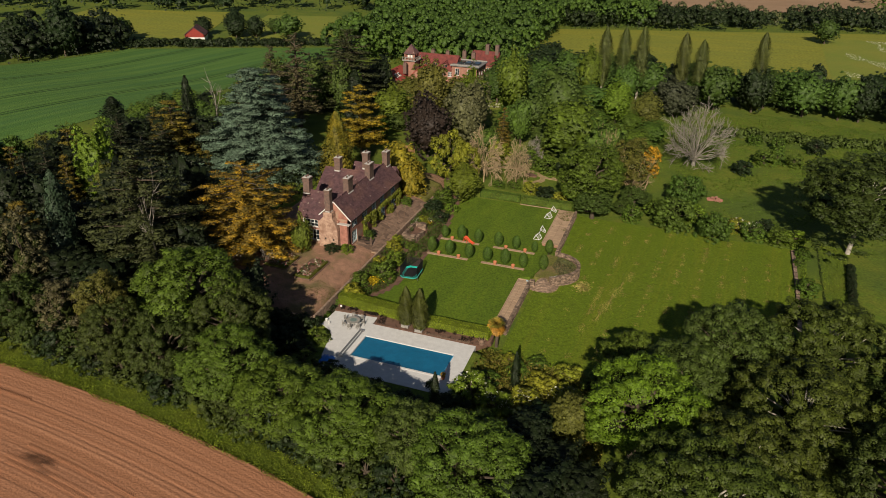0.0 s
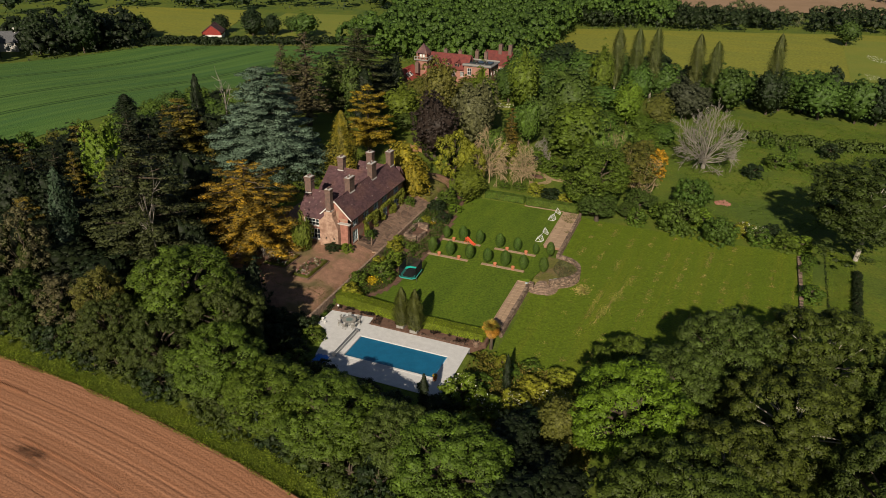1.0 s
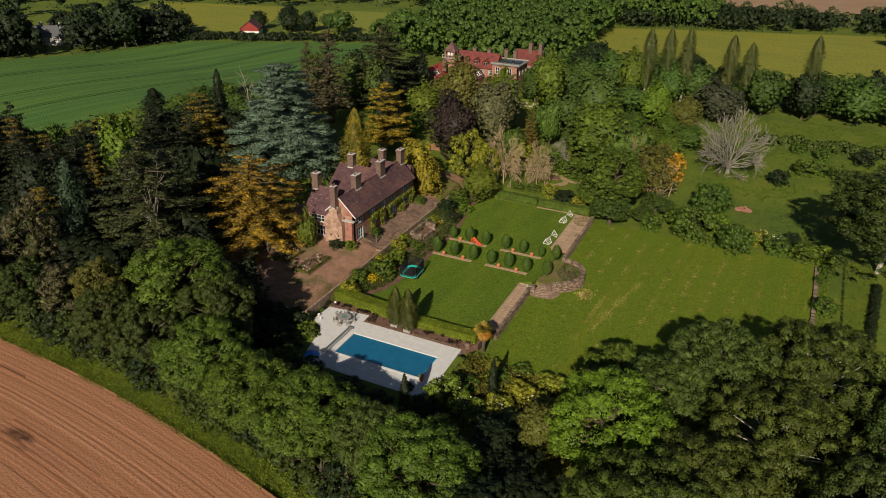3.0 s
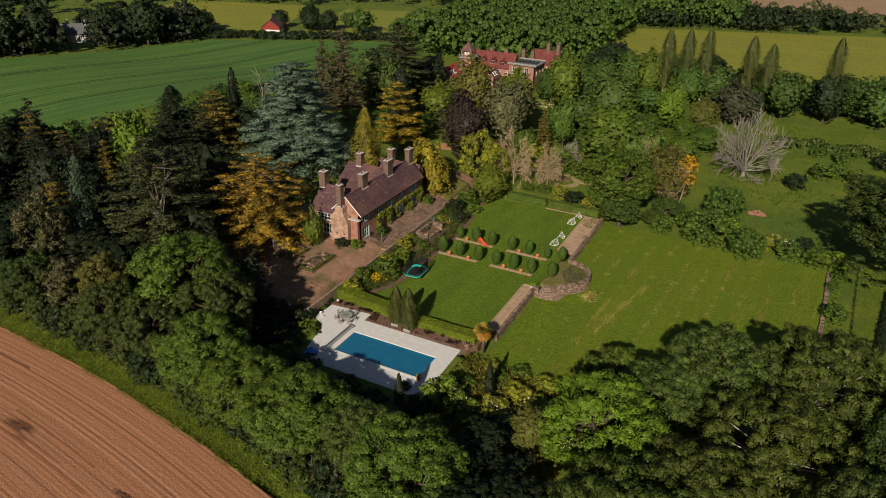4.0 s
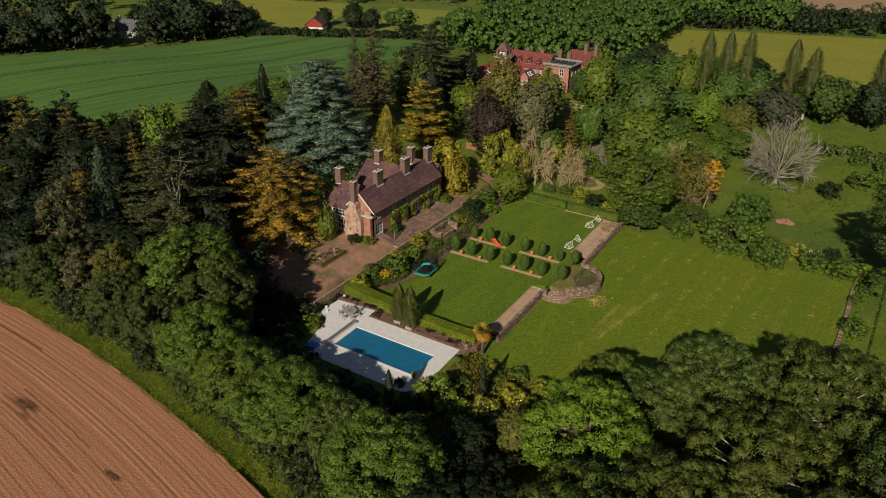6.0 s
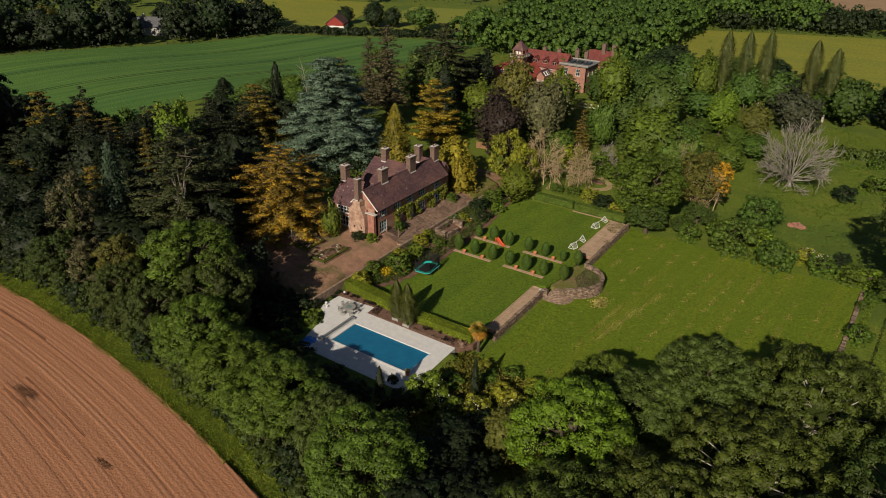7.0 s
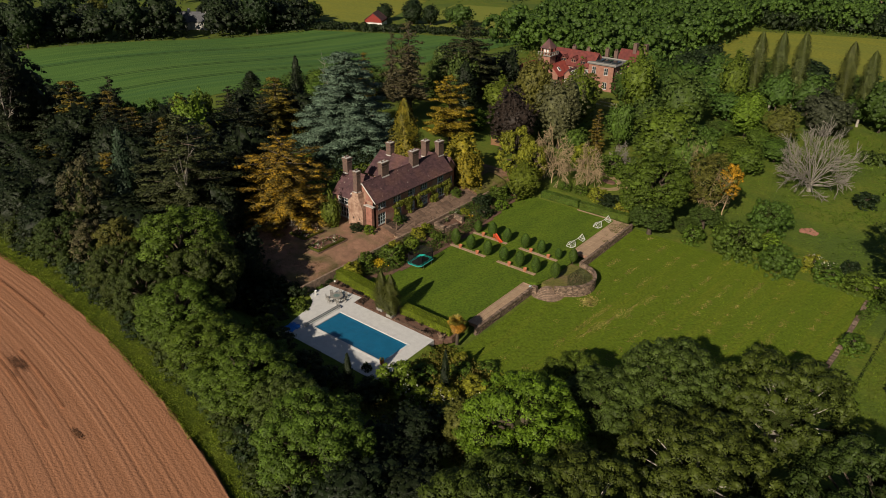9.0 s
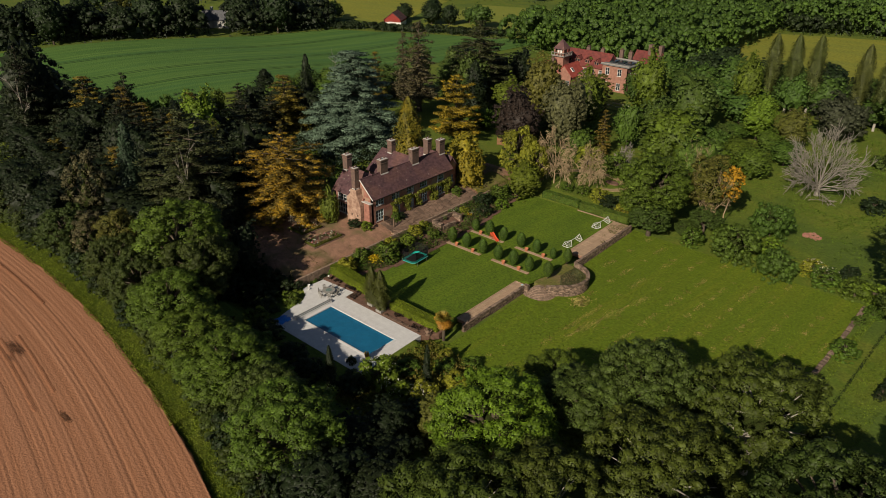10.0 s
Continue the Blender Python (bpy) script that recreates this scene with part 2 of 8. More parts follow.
BRIGHT_TILE = surface("new_red_roof_tile", (0.36, 0.075, 0.055), (0.26, 0.055, 0.045), scale=0.8, fine=6, bump=0.4, dist=0.04)
LEAD = surface("lead_flashing", (0.55, 0.53, 0.50), (0.38, 0.36, 0.34), scale=3, fine=20, bump=0.2)
PAINT = surface("white_paint", (0.72, 0.72, 0.70), (0.62, 0.62, 0.60), scale=3, fine=20, bump=0.1, rough=0.5, amount=0.3)
BLUE_PAINT = surface("pale_blue_paint", (0.48, 0.58, 0.60), (0.38, 0.48, 0.50), scale=3, fine=20, bump=0.1, rough=0.5, amount=0.3)
DECK = surface("pale_paving", (0.64, 0.64, 0.64), (0.55, 0.55, 0.55), scale=1.2, fine=12, bump=0.15, dist=0.02, objvar=0.06, amount=0.5)
STONE = surface("brown_stone", (0.215, 0.140, 0.100), (0.14, 0.095, 0.07), scale=1.8, fine=14, bump=0.5, dist=0.03, objvar=0.3)
WALLSTONE = surface("wall_stone", (0.27, 0.19, 0.14), (0.12, 0.088, 0.066), scale=2, fine=10, bump=0.8, dist=0.05, island=0.5)
GRAVEL = surface("brown_gravel", (0.335, 0.190, 0.125), (0.22, 0.125, 0.083), scale=0.9, fine=6, amount=1.8, bump=0.6, dist=0.05, col3=(0.16, 0.125, 0.06), scale3=0.22, cover3=0.42)
PATHSTONE = surface("sandy_paving", (0.43, 0.305, 0.205), (0.34, 0.235, 0.155), scale=1.4, fine=10, bump=0.4, dist=0.03, objvar=0.07)
SOIL = surface("bed_soil", (0.185, 0.105, 0.074), (0.105, 0.062, 0.045), scale=2, fine=8, bump=0.8, dist=0.08)
TERRA = surface("terracotta", (0.50, 0.19, 0.095), (0.40, 0.15, 0.08), scale=5, fine=20, bump=0.1)
IRON = surface("dark_iron", (0.03, 0.03, 0.03), (0.05, 0.04, 0.035), scale=6, fine=30, bump=0.1, rough=0.5, metal=0.6)
STEEL = surface("brushed_steel", (0.55, 0.55, 0.55), (0.45, 0.45, 0.45), scale=6, fine=30, bump=0.05, rough=0.3, metal=0.9)
TURQ = surface("turquoise_pad", (0.03, 0.62, 0.52), (0.03, 0.45, 0.37), scale=3, fine=20, bump=0.1, rough=0.5, amount=0.4)
BLACK = surface("black_mesh", (0.008, 0.008, 0.010), (0.014, 0.014, 0.016), scale=3, fine=30, bump=0.1, rough=0.6)
COVER = surface("blue_pool_cover", (0.012, 0.135, 0.260), (0.010, 0.110, 0.220), scale=0.8, fine=5, bump=0.12, dist=0.02, rough=0.32, amount=0.35, spec=0.5)
GREYWOOD = surface("weathered_teak", (0.30, 0.29, 0.27), (0.22, 0.21, 0.19), scale=4, fine=18, bump=0.3)
DARKGLASS = surface("window_glass", (0.015, 0.020, 0.025), (0.02, 0.028, 0.034), scale=1, fine=4, bump=0.02, rough=0.06, spec=0.8, amount=0.3)
REDPLASTIC = surface("orange_plastic", (0.65, 0.11, 0.05), (0.55, 0.09, 0.04), scale=3, fine=20, bump=0.05, rough=0.4, amount=0.2)
BLUETARP = surface("blue_tarpaulin", (0.02, 0.17, 0.65), (0.03, 0.24, 0.72), scale=2, fine=8, bump=0.4, rough=0.4)
# dark fill inside crowns; its colour stands for shade between the clumps
CROWN_GAP = surface("crown_gap_shade", (0.026, 0.040, 0.009), (0.030, 0.036, 0.011), scale=2, fine=6, bump=0.8, dist=0.2)
CROWN_GAP.node_tree.nodes["Principled BSDF"].inputs["Specular IOR Level"].default_value = 0.02
MANSION_BRICK = surface("old_dark_brick", (0.34, 0.175, 0.13), (0.24, 0.12, 0.09), scale=1.2, fine=10, bump=0.3)
SLATE = surface("grey_slate", (0.115, 0.118, 0.128), (0.075, 0.077, 0.085), scale=1.8, fine=9, bump=0.3, objvar=0.2)
FLAT_ROOF = surface("grey_felt_roof", (0.20, 0.20, 0.20), (0.14, 0.14, 0.145), scale=1.5, fine=8, bump=0.2)
CREAM_WALL = surface("cream_stucco", (0.46, 0.45, 0.42), (0.38, 0.37, 0.35), scale=1, fine=8, bump=0.1)

# ---- mesh helpers ----
def np_mesh(name, verts, faces, *mats):
    """A mesh from arrays of vertices and equal-sized faces."""
    verts, faces = np.asarray(verts, np.float32), np.asarray(faces, np.int32)
    me = bpy.data.meshes.new(name)
    k = faces.shape[1]
    me.vertices.add(len(verts))
    me.vertices.foreach_set("co", verts.ravel())
    me.loops.add(faces.size)
    me.loops.foreach_set("vertex_index", faces.ravel())
    me.polygons.add(len(faces))
    me.polygons.foreach_set("loop_start", np.arange(0, faces.size, k, dtype=np.int32))
    me.polygons.foreach_set("loop_total", np.full(len(faces), k, np.int32))
    for m in mats:
        me.materials.append(m)
    me.update(calc_edges=True)
    return me


def soft_normals(me, normals):
    """Shading normals for foliage, so that a clump of leaves takes the light as one soft mass."""
    at = me.attributes.new("custom_normal", "FLOAT_VECTOR", "POINT")
    at.data.foreach_set("vector", np.asarray(normals, np.float32).ravel())
    return me


def put(name, me, parent=None, label="", m=None):
    ob = new(name, me)
    if parent:
        ob.parent = parent
    if m is not None:
        ob.matrix_basis = m
    if label:
        tagged(ob, label)
    return ob


def part(name, bm, material, parent=None, label="", smooth=False):
    """Links a bmesh as one mesh object under a thing or part."""
    me = bpy.data.meshes.new(name)
    bm.normal_update()
    bm.to_mesh(me)
    bm.free()
    me.materials.append(material)
    if smooth:
        me.polygons.foreach_set("use_smooth", [True] * len(me.polygons))
    return put(name, me, parent, label)


def thing(name, label, category, m=None, group="", kind=""):
    """An empty at the base of a thing, that carries its parts."""
    ob = new(name)
    ob.empty_display_size = 0.2
    if m is not None:
        ob.matrix_basis = m
    return tagged(ob, label, category, group, kind)


def add_box(bm, x0, x1, y0, y1, z0, z1, m=None):
    vs = [bm.verts.new((x, y, z)) for z in (z0, z1) for x, y in ((x0, y0), (x1, y0), (x1, y1), (x0, y1))]
    for f in ((3, 2, 1, 0), (4, 5, 6, 7), (0, 1, 5, 4), (1, 2, 6, 5), (2, 3, 7, 6), (3, 0, 4, 7)):
        bm.faces.new([vs[i] for i in f])
    if m is not None:
        bmesh.ops.transform(bm, matrix=m, verts=vs)
    return vs


def box(x0, x1, y0, y1, z0, z1, bevel=0.0):
    bm = bmesh.new()
    add_box(bm, x0, x1, y0, y1, z0, z1)
    if bevel:
        bmesh.ops.bevel(bm, geom=bm.edges[:], offset=bevel, segments=1, affect="EDGES")
    return bm


def turned_box(m, a, b, c):
    """A block of half-sizes a, b and c, turned and set by the matrix."""
    bm = box(-a, a, -b, b, -c, c, 0.02)
    bmesh.ops.transform(bm, matrix=m, verts=bm.verts[:])
    return bm


def lathe(profile, n=16):
    """A turned form from (radius, height) pairs."""
    bm = bmesh.new()
    rings = []
    for r, z in profile:
        rings.append([bm.verts.new((max(r, 0.001) * math.cos(2 * math.pi * i / n), max(r, 0.001) * math.sin(2 * math.pi * i / n), z)) for i in range(n)])
    for a, b in zip(rings, rings[1:]):
        for i in range(n):
            bm.faces.new((a[i], a[(i + 1) % n], b[(i + 1) % n], b[i]))
    bm.faces.new(rings[0][::-1])
    bm.faces.new(rings[-1])
    return bm


def prism(outline, z0, z1):
    """An upright block over a flat outline."""
    bm = bmesh.new()
    lo = [bm.verts.new((x, y, z0)) for x, y in outline]
    hi = [bm.verts.new((x, y, z1)) for x, y in outline]
    bm.faces.new(lo[::-1])
    bm.faces.new(hi)
    n = len(outline)
    for i in range(n):
        bm.faces.new((lo[i], lo[(i + 1) % n], hi[(i + 1) % n], hi[i]))
    bmesh.ops.recalc_face_normals(bm, faces=bm.faces[:])
    return bm


def tubes(paths, sides=6):
    """Arrays for tapered tubes along lists of (point, radius)."""
    vs, fs = [], []
    n0 = 0
    ang = np.arange(sides) * 2 * np.pi / sides
    for path in paths:
        pts = np.array([p for p, _ in path], float)
        for i, (p, r) in enumerate(path):
            d = pts[min(i + 1, len(pts) - 1)] - pts[max(i - 1, 0)]
            d = d / (np.linalg.norm(d) + 1e-9)
            a = np.cross(d, (0.31, 0.95, 0.02))
            a /= np.linalg.norm(a) + 1e-9
            b = np.cross(d, a)
            vs.append(np.array(p) + r * (np.cos(ang)[:, None] * a + np.sin(ang)[:, None] * b))
        for i in range(len(path) - 1):
            for j in range(sides):
                q = n0 + i * sides
                fs.append((q + j, q + (j + 1) % sides, q + sides + (j + 1) % sides, q + sides + j))
        n0 += len(path) * sides
    return np.concatenate(vs), np.array(fs)


def bar(bm, a, b, r, sides=6):
    """A round bar from a to b in bm."""
    a, b = Vector(a), Vector(b)
    d = b - a
    m = Matrix.Translation((a + b) / 2) @ d.to_track_quat("Z", "Y").to_matrix().to_4x4()
    bmesh.ops.create_cone(bm, cap_ends=True, segments=sides, radius1=r, radius2=r, depth=d.length, matrix=m)


def leaf_arrays(rng, P, N, S, flat=0.35, slim=0.6):
    """Three-cornered leaves at P with normals about N and half lengths S."""
    n = len(P)
    N = N + rng.normal(0, flat, (n, 3))
    N /= np.linalg.norm(N, axis=1, keepdims=True) + 1e-9
    T = np.cross(N, rng.normal(0, 1, (n, 3)))
    T /= np.linalg.norm(T, axis=1, keepdims=True) + 1e-9
    B = np.cross(N, T)
    S = np.asarray(S).reshape(-1, 1) * np.ones((n, 1))
    k = slim * rng.uniform(0.75, 1.4, (n, 2))
    V = np.stack([P - T * S * 0.7 + B * S * k[:, :1], P - T * S * 0.7 - B * S * k[:, 1:], P + T * S * 1.1 + B * S * (k[:, :1] - k[:, 1:])], 1)
    return V.reshape(-1, 3), np.arange(n * 3).reshape(-1, 3)


def turned(V):
    """The way that each three-cornered leaf faces."""
    n = np.cross(V[1::3] - V[0::3], V[2::3] - V[0::3])
    return n / (np.linalg.norm(n, axis=1, keepdims=True) + 1e-9)


def leaf_set(rng, P, N, S, shade, flat=0.35, slim=0.6, stir=1.0):
    """Leaves with the soft normals of the clump that they grow on."""
    V, F = leaf_arrays(rng, P, N, S, flat, slim)
    shade = shade + stir * (0.5 * turned(V) + rng.normal(0, 0.22, shade.shape))
    shade = shade / (np.linalg.norm(shade, axis=1, keepdims=True) + 1e-9)
    return V, F, np.repeat(shade, 3, axis=0)


def ball(rng, n):
    v = rng.normal(0, 1, (n, 3))
    return v / np.linalg.norm(v, axis=1, keepdims=True)


def lumps(x, y, s=1.0, k=0):
    return noise.noise(Vector((x * s, y * s, 3.7 + k)))


# ---- lie of the land ----
def smooth(a, b, v):
    t = min(max((v - a) / (b - a), 0.0), 1.0)
    return t * t * (3 - 2 * t)


def land(x, y):
    """Height of the ground: higher to the west and south, falling to the eastern meadow and the far fields."""
    z = 1.3 - 3.1 * smooth(-12, 26, x) * smooth(-46, 10, y)
    z += (-1.0 - z) * smooth(60, 130, y)
    z += 0.9 * smooth(30, 60, y) * (1 - smooth(-70, -16, x)) * (1 - smooth(80, 140, y))
    return z


GARDEN = (-26.5, 16.0, -9.0, 57.5)    # x and y of the levelled garden


def under(x, y):
    z = land(x, y) + 0.12 * lumps(x, y, 0.08)
    inside = min(x - GARDEN[0], GARDEN[1] - x, y - GARDEN[2], GARDEN[3] - y)
    if inside > -2.0:
        z = min(z, -0.95 + max(0.0, -inside) * (z + 0.95) / 2.0)
    return z


def axis(lo, hi, fine0, fine1, step, coarse):
    a = list(np.arange(fine0, fine1 + 0.01, step))
    left = [fine0 - coarse * (1.35 ** i - 1) / 0.35 for i in range(1, 40)]
    right = [fine1 + coarse * (1.35 ** i - 1) / 0.35 for i in range(1, 40)]
    return np.array(sorted([v for v in left if v > lo] + [lo] + a + [v for v in right if v < hi] + [hi]))


def sheet(xs, ys, height, mat, name, label, lift=0.0):
    V = np.array([(x, y, height(x, y) + lift) for y in ys for x in xs])
    n = len(xs)
    F = np.array([(j * n + i, j * n + i + 1, (j + 1) * n + i + 1, (j + 1) * n + i) for j in range(len(ys) - 1) for i in range(n - 1)])
    me = np_mesh(name, V, F, mat)
    me.polygons.foreach_set("use_smooth", [True] * len(me.polygons))
    return tagged(put(name, me), label, name.replace("_", " "), kind="structure")


def field(name, label, mat, corners, lift, step=12.0):
    """A field as one sheet over a four-cornered stretch of the land, edges a little uneven."""
    a, b, c, d = (np.array(p, float) for p in corners)
    nu = max(2, int(max(np.linalg.norm(b - a), np.linalg.norm(c - d)) / step))
    nv = max(2, int(max(np.linalg.norm(d - a), np.linalg.norm(c - b)) / step))
    V = []
    for j in range(nv + 1):
        for i in range(nu + 1):
            u, v = i / nu, j / nv
            p = (a * (1 - u) + b * u) * (1 - v) + (d * (1 - u) + c * u) * v
            V.append((p[0], p[1], under(p[0], p[1]) + lift))
    n = nu + 1
    F = np.array([(j * n + i, j * n + i + 1, (j + 1) * n + i + 1, (j + 1) * n + i) for j in range(nv) for i in range(nu)])
    me = np_mesh(name, np.array(V), F, mat)
    me.polygons.foreach_set("use_smooth", [True] * len(me.polygons))
    return tagged(put(name, me), label, "field", kind="structure")

# ---- ground and fields ----
sheet(axis(-1900, 1900, -96, 100, 2.0, 3.0), axis(-500, 3200, -60, 130, 2.0, 3.0), under, GROUND, "ground",
      "rough green grassland reaching to the horizon")


def plough_edge(x):
    """North edge of the ploughed field."""
    return -24.3 - 0.0021 * (x + 46) ** 2 * (1 if x > -46 else 0.4)


def ploughed():
    xs = np.arange(-120, 60.1, 1.5)
    ds = np.concatenate([np.arange(0, 36, 0.15), np.arange(36, 90, 1.5)])
    rng = np.random.default_rng(4)
    V, U = [], []
    wob = rng.normal(0, 0.006, (len(ds), len(xs)))
    row = rng.normal(0, 0.017, len(ds)) - 0.075 * (rng.random(len(ds)) < 0.028)
    for j, d in enumerate(ds):
        for i, x in enumerate(xs):
            edge = plough_edge(x) + (0.35 * lumps(x, 0, 0.6) + 0.3 * lumps(x, 5, 0.15) if d < 0.1 else 0)
            y = edge - d
            ridge = (0.010 * math.sin(d / 0.6 * 2 * math.pi) + row[j] + wob[j, i]) if d < 36 else 0
            U.append((x, d, 0))
            V.append((x, y, 1.52 + ridge - (0.2 if d < 0.1 else 0)))
    n = len(xs)
    F = np.array([(j * n + i, (j + 1) * n + i, (j + 1) * n + i + 1, j * n + i + 1) for j in range(len(ds) - 1) for i in range(n - 1)])
    me = np_mesh("ploughed_field", np.array(V), F, PLOUGH)
    me.attributes.new("furrow", "FLOAT_VECTOR", "POINT").data.foreach_set("vector", np.array(U, np.float32).ravel())
    return tagged(put("ploughed_field", me), "bare brown ploughed field with furrows and wheel marks", "field", kind="structure")


PLOUGH = surface("ploughed_soil", (0.350, 0.168, 0.092), (0.268, 0.124, 0.067), scale=1.0, fine=4, bump=1.0, dist=0.07, amount=1.3,
                 col3=(0.305, 0.140, 0.073), scale3=0.3, cover3=0.5, stretch=(0.03, 2.6, 1), along="furrow", detail=3.0)
ploughed()
field("crop_field", "dark green young cereal field with tramlines", CROP, ((-229, 0), (-118, -10), (-93, 203), (-179, 158)), 0.14, 6.0)
field("meadow_field", "yellow-green buttercup meadow behind a hedge", MEADOW, ((-255, 168), (-168, 186), (-200, 262), (-275, 240)), 0.14)
field("paddock_field", "sunlit green paddock beyond the hedge", PADDOCK, ((-160, 196), (-82, 200), (-100, 290), (-180, 262)), 0.14)
field("yellow_field", "wide yellow-green hay meadow beyond the poplars", MEADOW, ((-62, 205), (150, 186), (170, 362), (-62, 276)), 0.14)
field("far_pasture", "bright green pasture beside the hay meadow", PADDOCK, ((84, 190), (190, 180), (200, 330), (92, 318)), 0.2)
field("far_bare_field", "pale brown bare field on the far rise", BROWN_FIELD, ((-60, 366), (150, 430), (230, 620), (-120, 560)), 0.3)
field("mown_meadow", "wide mown meadow with pale rows of cut grass", MOWN, ((18.1, -2), (59.4, 24), (60.2, 58), (19.9, 58.5)), 0.05, 2.5)

# ---- trees ----
def round_block(segs=6, rings=4):
    """A coarse ball of few faces, to be crumpled."""
    vs = [(0, 0, -1.0)]
    for j in range(1, rings):
        t = math.pi * j / rings
        vs += [(math.sin(t) * math.cos(2 * math.pi * (i + 0.5 * (j % 2)) / segs), math.sin(t) * math.sin(2 * math.pi * (i + 0.5 * (j % 2)) / segs), -math.cos(t)) for i in range(segs)]
    vs.append((0, 0, 1.0))
    n, last = segs, len(vs) - 1
    fs = [(0, 1 + (i + 1) % n, 1 + i) for i in range(n)] + [(last, last - n + i, last - n + (i + 1) % n) for i in range(n)]
    for j in range(rings - 2):
        o = 1 + j * n
        for i in range(n):
            a, b, c, d = o + i, o + (i + 1) % n, o + n + (i + 1) % n, o + n + i
            fs += [(a, b, c), (a, c, d)]
    return np.array(vs), np.array(fs)


CUBE_V = np.array([(x, y, z) for z in (-0.6, 0.6) for x, y in ((-0.6, -0.6), (0.6, -0.6), (0.6, 0.6), (-0.6, 0.6))])
CUBE_F = np.array([t for a, b, c, d in ((3, 2, 1, 0), (4, 5, 6, 7), (0, 1, 5, 4), (1, 2, 6, 5), (2, 3, 7, 6), (3, 0, 4, 7)) for t in ((a, b, c), (a, c, d))])
BALL_V, BALL_F = round_block()
TUFT_V, TUFT_F = round_block(5, 3)


def hearts(rng, clumps, k=0.55, form="cube", up=0.0, middle=None, dome=0.0):
    """Uneven solid hearts of foliage inside the clumps."""
    bv, bf = {"cube": (CUBE_V, CUBE_F), "ball": (BALL_V, BALL_F), "tuft": (TUFT_V, TUFT_F)}[form]
    C, A = np.array([c for c, _ in clumps], float), np.array([ax for _, ax in clumps], float)
    n, m = len(C), len(bv)
    stir = 0.5 if dome > 0.5 else 1.0
    V = C[:, None] + bv[None] * A[:, None] * k * (0.95 + stir * rng.uniform(-0.4, 0.3, (n, m, 1)))
    N = (bv / np.linalg.norm(bv, axis=1, keepdims=True) + (0, 0, up) + rng.normal(0, 0.35 * stir, (n, m, 3)))
    if dome:
        w = C - middle
        N = N + dome * (w / (np.linalg.norm(w, axis=1, keepdims=True) + 1e-9))[:, None]
    N = N.reshape(-1, 3)
    F = bf[None] + (np.arange(n) * m)[:, None, None]
    return V.reshape(-1, 3), F.reshape(-1, 3), N / np.linalg.norm(N, axis=1, keepdims=True)


def joined(*sets):
    """Sets of vertices, faces and normals as one."""
    off = np.cumsum([0] + [len(q[0]) for q in sets])
    return np.concatenate([q[0] for q in sets]), np.concatenate([q[1] + o for q, o in zip(sets, off)]), np.concatenate([q[2] for q in sets])


def crown_leaves(rng, clumps, density, size, up=0.35, flat=0.45, outer=None, slim=0.6, rim=(0.8, 1.06), middle=None, dome=0.35):
    """Leaves on the outer shells of clumps given as (centre, half axes)."""
    Ps, Ns, Ss = [], [], []
    for c, ax in clumps:
        c, ax = np.array(c), np.array(ax)
        area = 4 * np.pi * ((ax[0] * ax[1]) ** 1.6 / 3 + 2 * (ax[0] * ax[2]) ** 1.6 / 3) ** (1 / 1.6)
        n = max(6, int(area * density))
        v = ball(rng, n)
        w = c - (middle if middle is not None else outer if outer is not None else (0, 0, c[2]))
        w = w / (np.linalg.norm(w) + 1e-9)
        if outer is not None:
            keep = (v @ w > -0.45) & (v[:, 2] > -0.75)
            v = v[keep]
        Ps.append(c + v * ax * rng.uniform(*rim, (len(v), 1)))
        Ns.append(v / ax * ax.min() * 0.9 + np.array((0, 0, up)))
        Ss.append(v + dome * w + (0, 0, 0.1))
    P, N, H = np.concatenate(Ps), np.concatenate(Ns), np.concatenate(Ss)
    return leaf_set(rng, P, N, size * rng.uniform(0.65, 1.35, len(P)), H, flat, slim, 1.0 if dome < 0.5 else 0.75)


def limb_paths(rng, h, trunk_r, ends, fork=0.35):
    paths = [[((0, 0, -0.4), trunk_r * 1.35), ((0.02 * h * rng.normal(), 0.02 * h * rng.normal(), h * 0.2), trunk_r), ((0.03 * h * rng.normal(), 0.03 * h * rng.normal(), h * 0.55), trunk_r * 0.6), ((0, 0, h * 0.8), trunk_r * 0.2)]]
    for e in ends:
        z0 = h * rng.uniform(fork * 0.7, fork * 1.5)
        z0 = min(z0, e[2] * 0.85)
        mid = (e[0] * 0.45, e[1] * 0.45, z0 + (e[2] - z0) * 0.6)
        paths.append([((0, 0, z0), trunk_r * 0.5), (mid, trunk_r * 0.3), (tuple(e), trunk_r * 0.08)])
    return paths


def leaf_mesh(name, arrays, leaf, gap_faces=0):
    """Foliage; the first faces, when there are any inner ones, take a dark colour that stands for shade between the
    clumps.
    """
    me = np_mesh(name, arrays[0], arrays[1], leaf, CROWN_GAP)
    if gap_faces:
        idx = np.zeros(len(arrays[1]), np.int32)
        idx[:gap_faces] = 1
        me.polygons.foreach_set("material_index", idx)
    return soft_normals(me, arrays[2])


def finish(name, label, category, trunk, leaves, bark, leaf, kind_leaf="crown", gap_faces=0):
    ob = thing(name, label, category)
    put("trunk", np_mesh("trunk", *trunk, bark), ob)
    me = leaf_mesh(kind_leaf, leaves, leaf, gap_faces)
    put(kind_leaf, me, ob)
    return ob


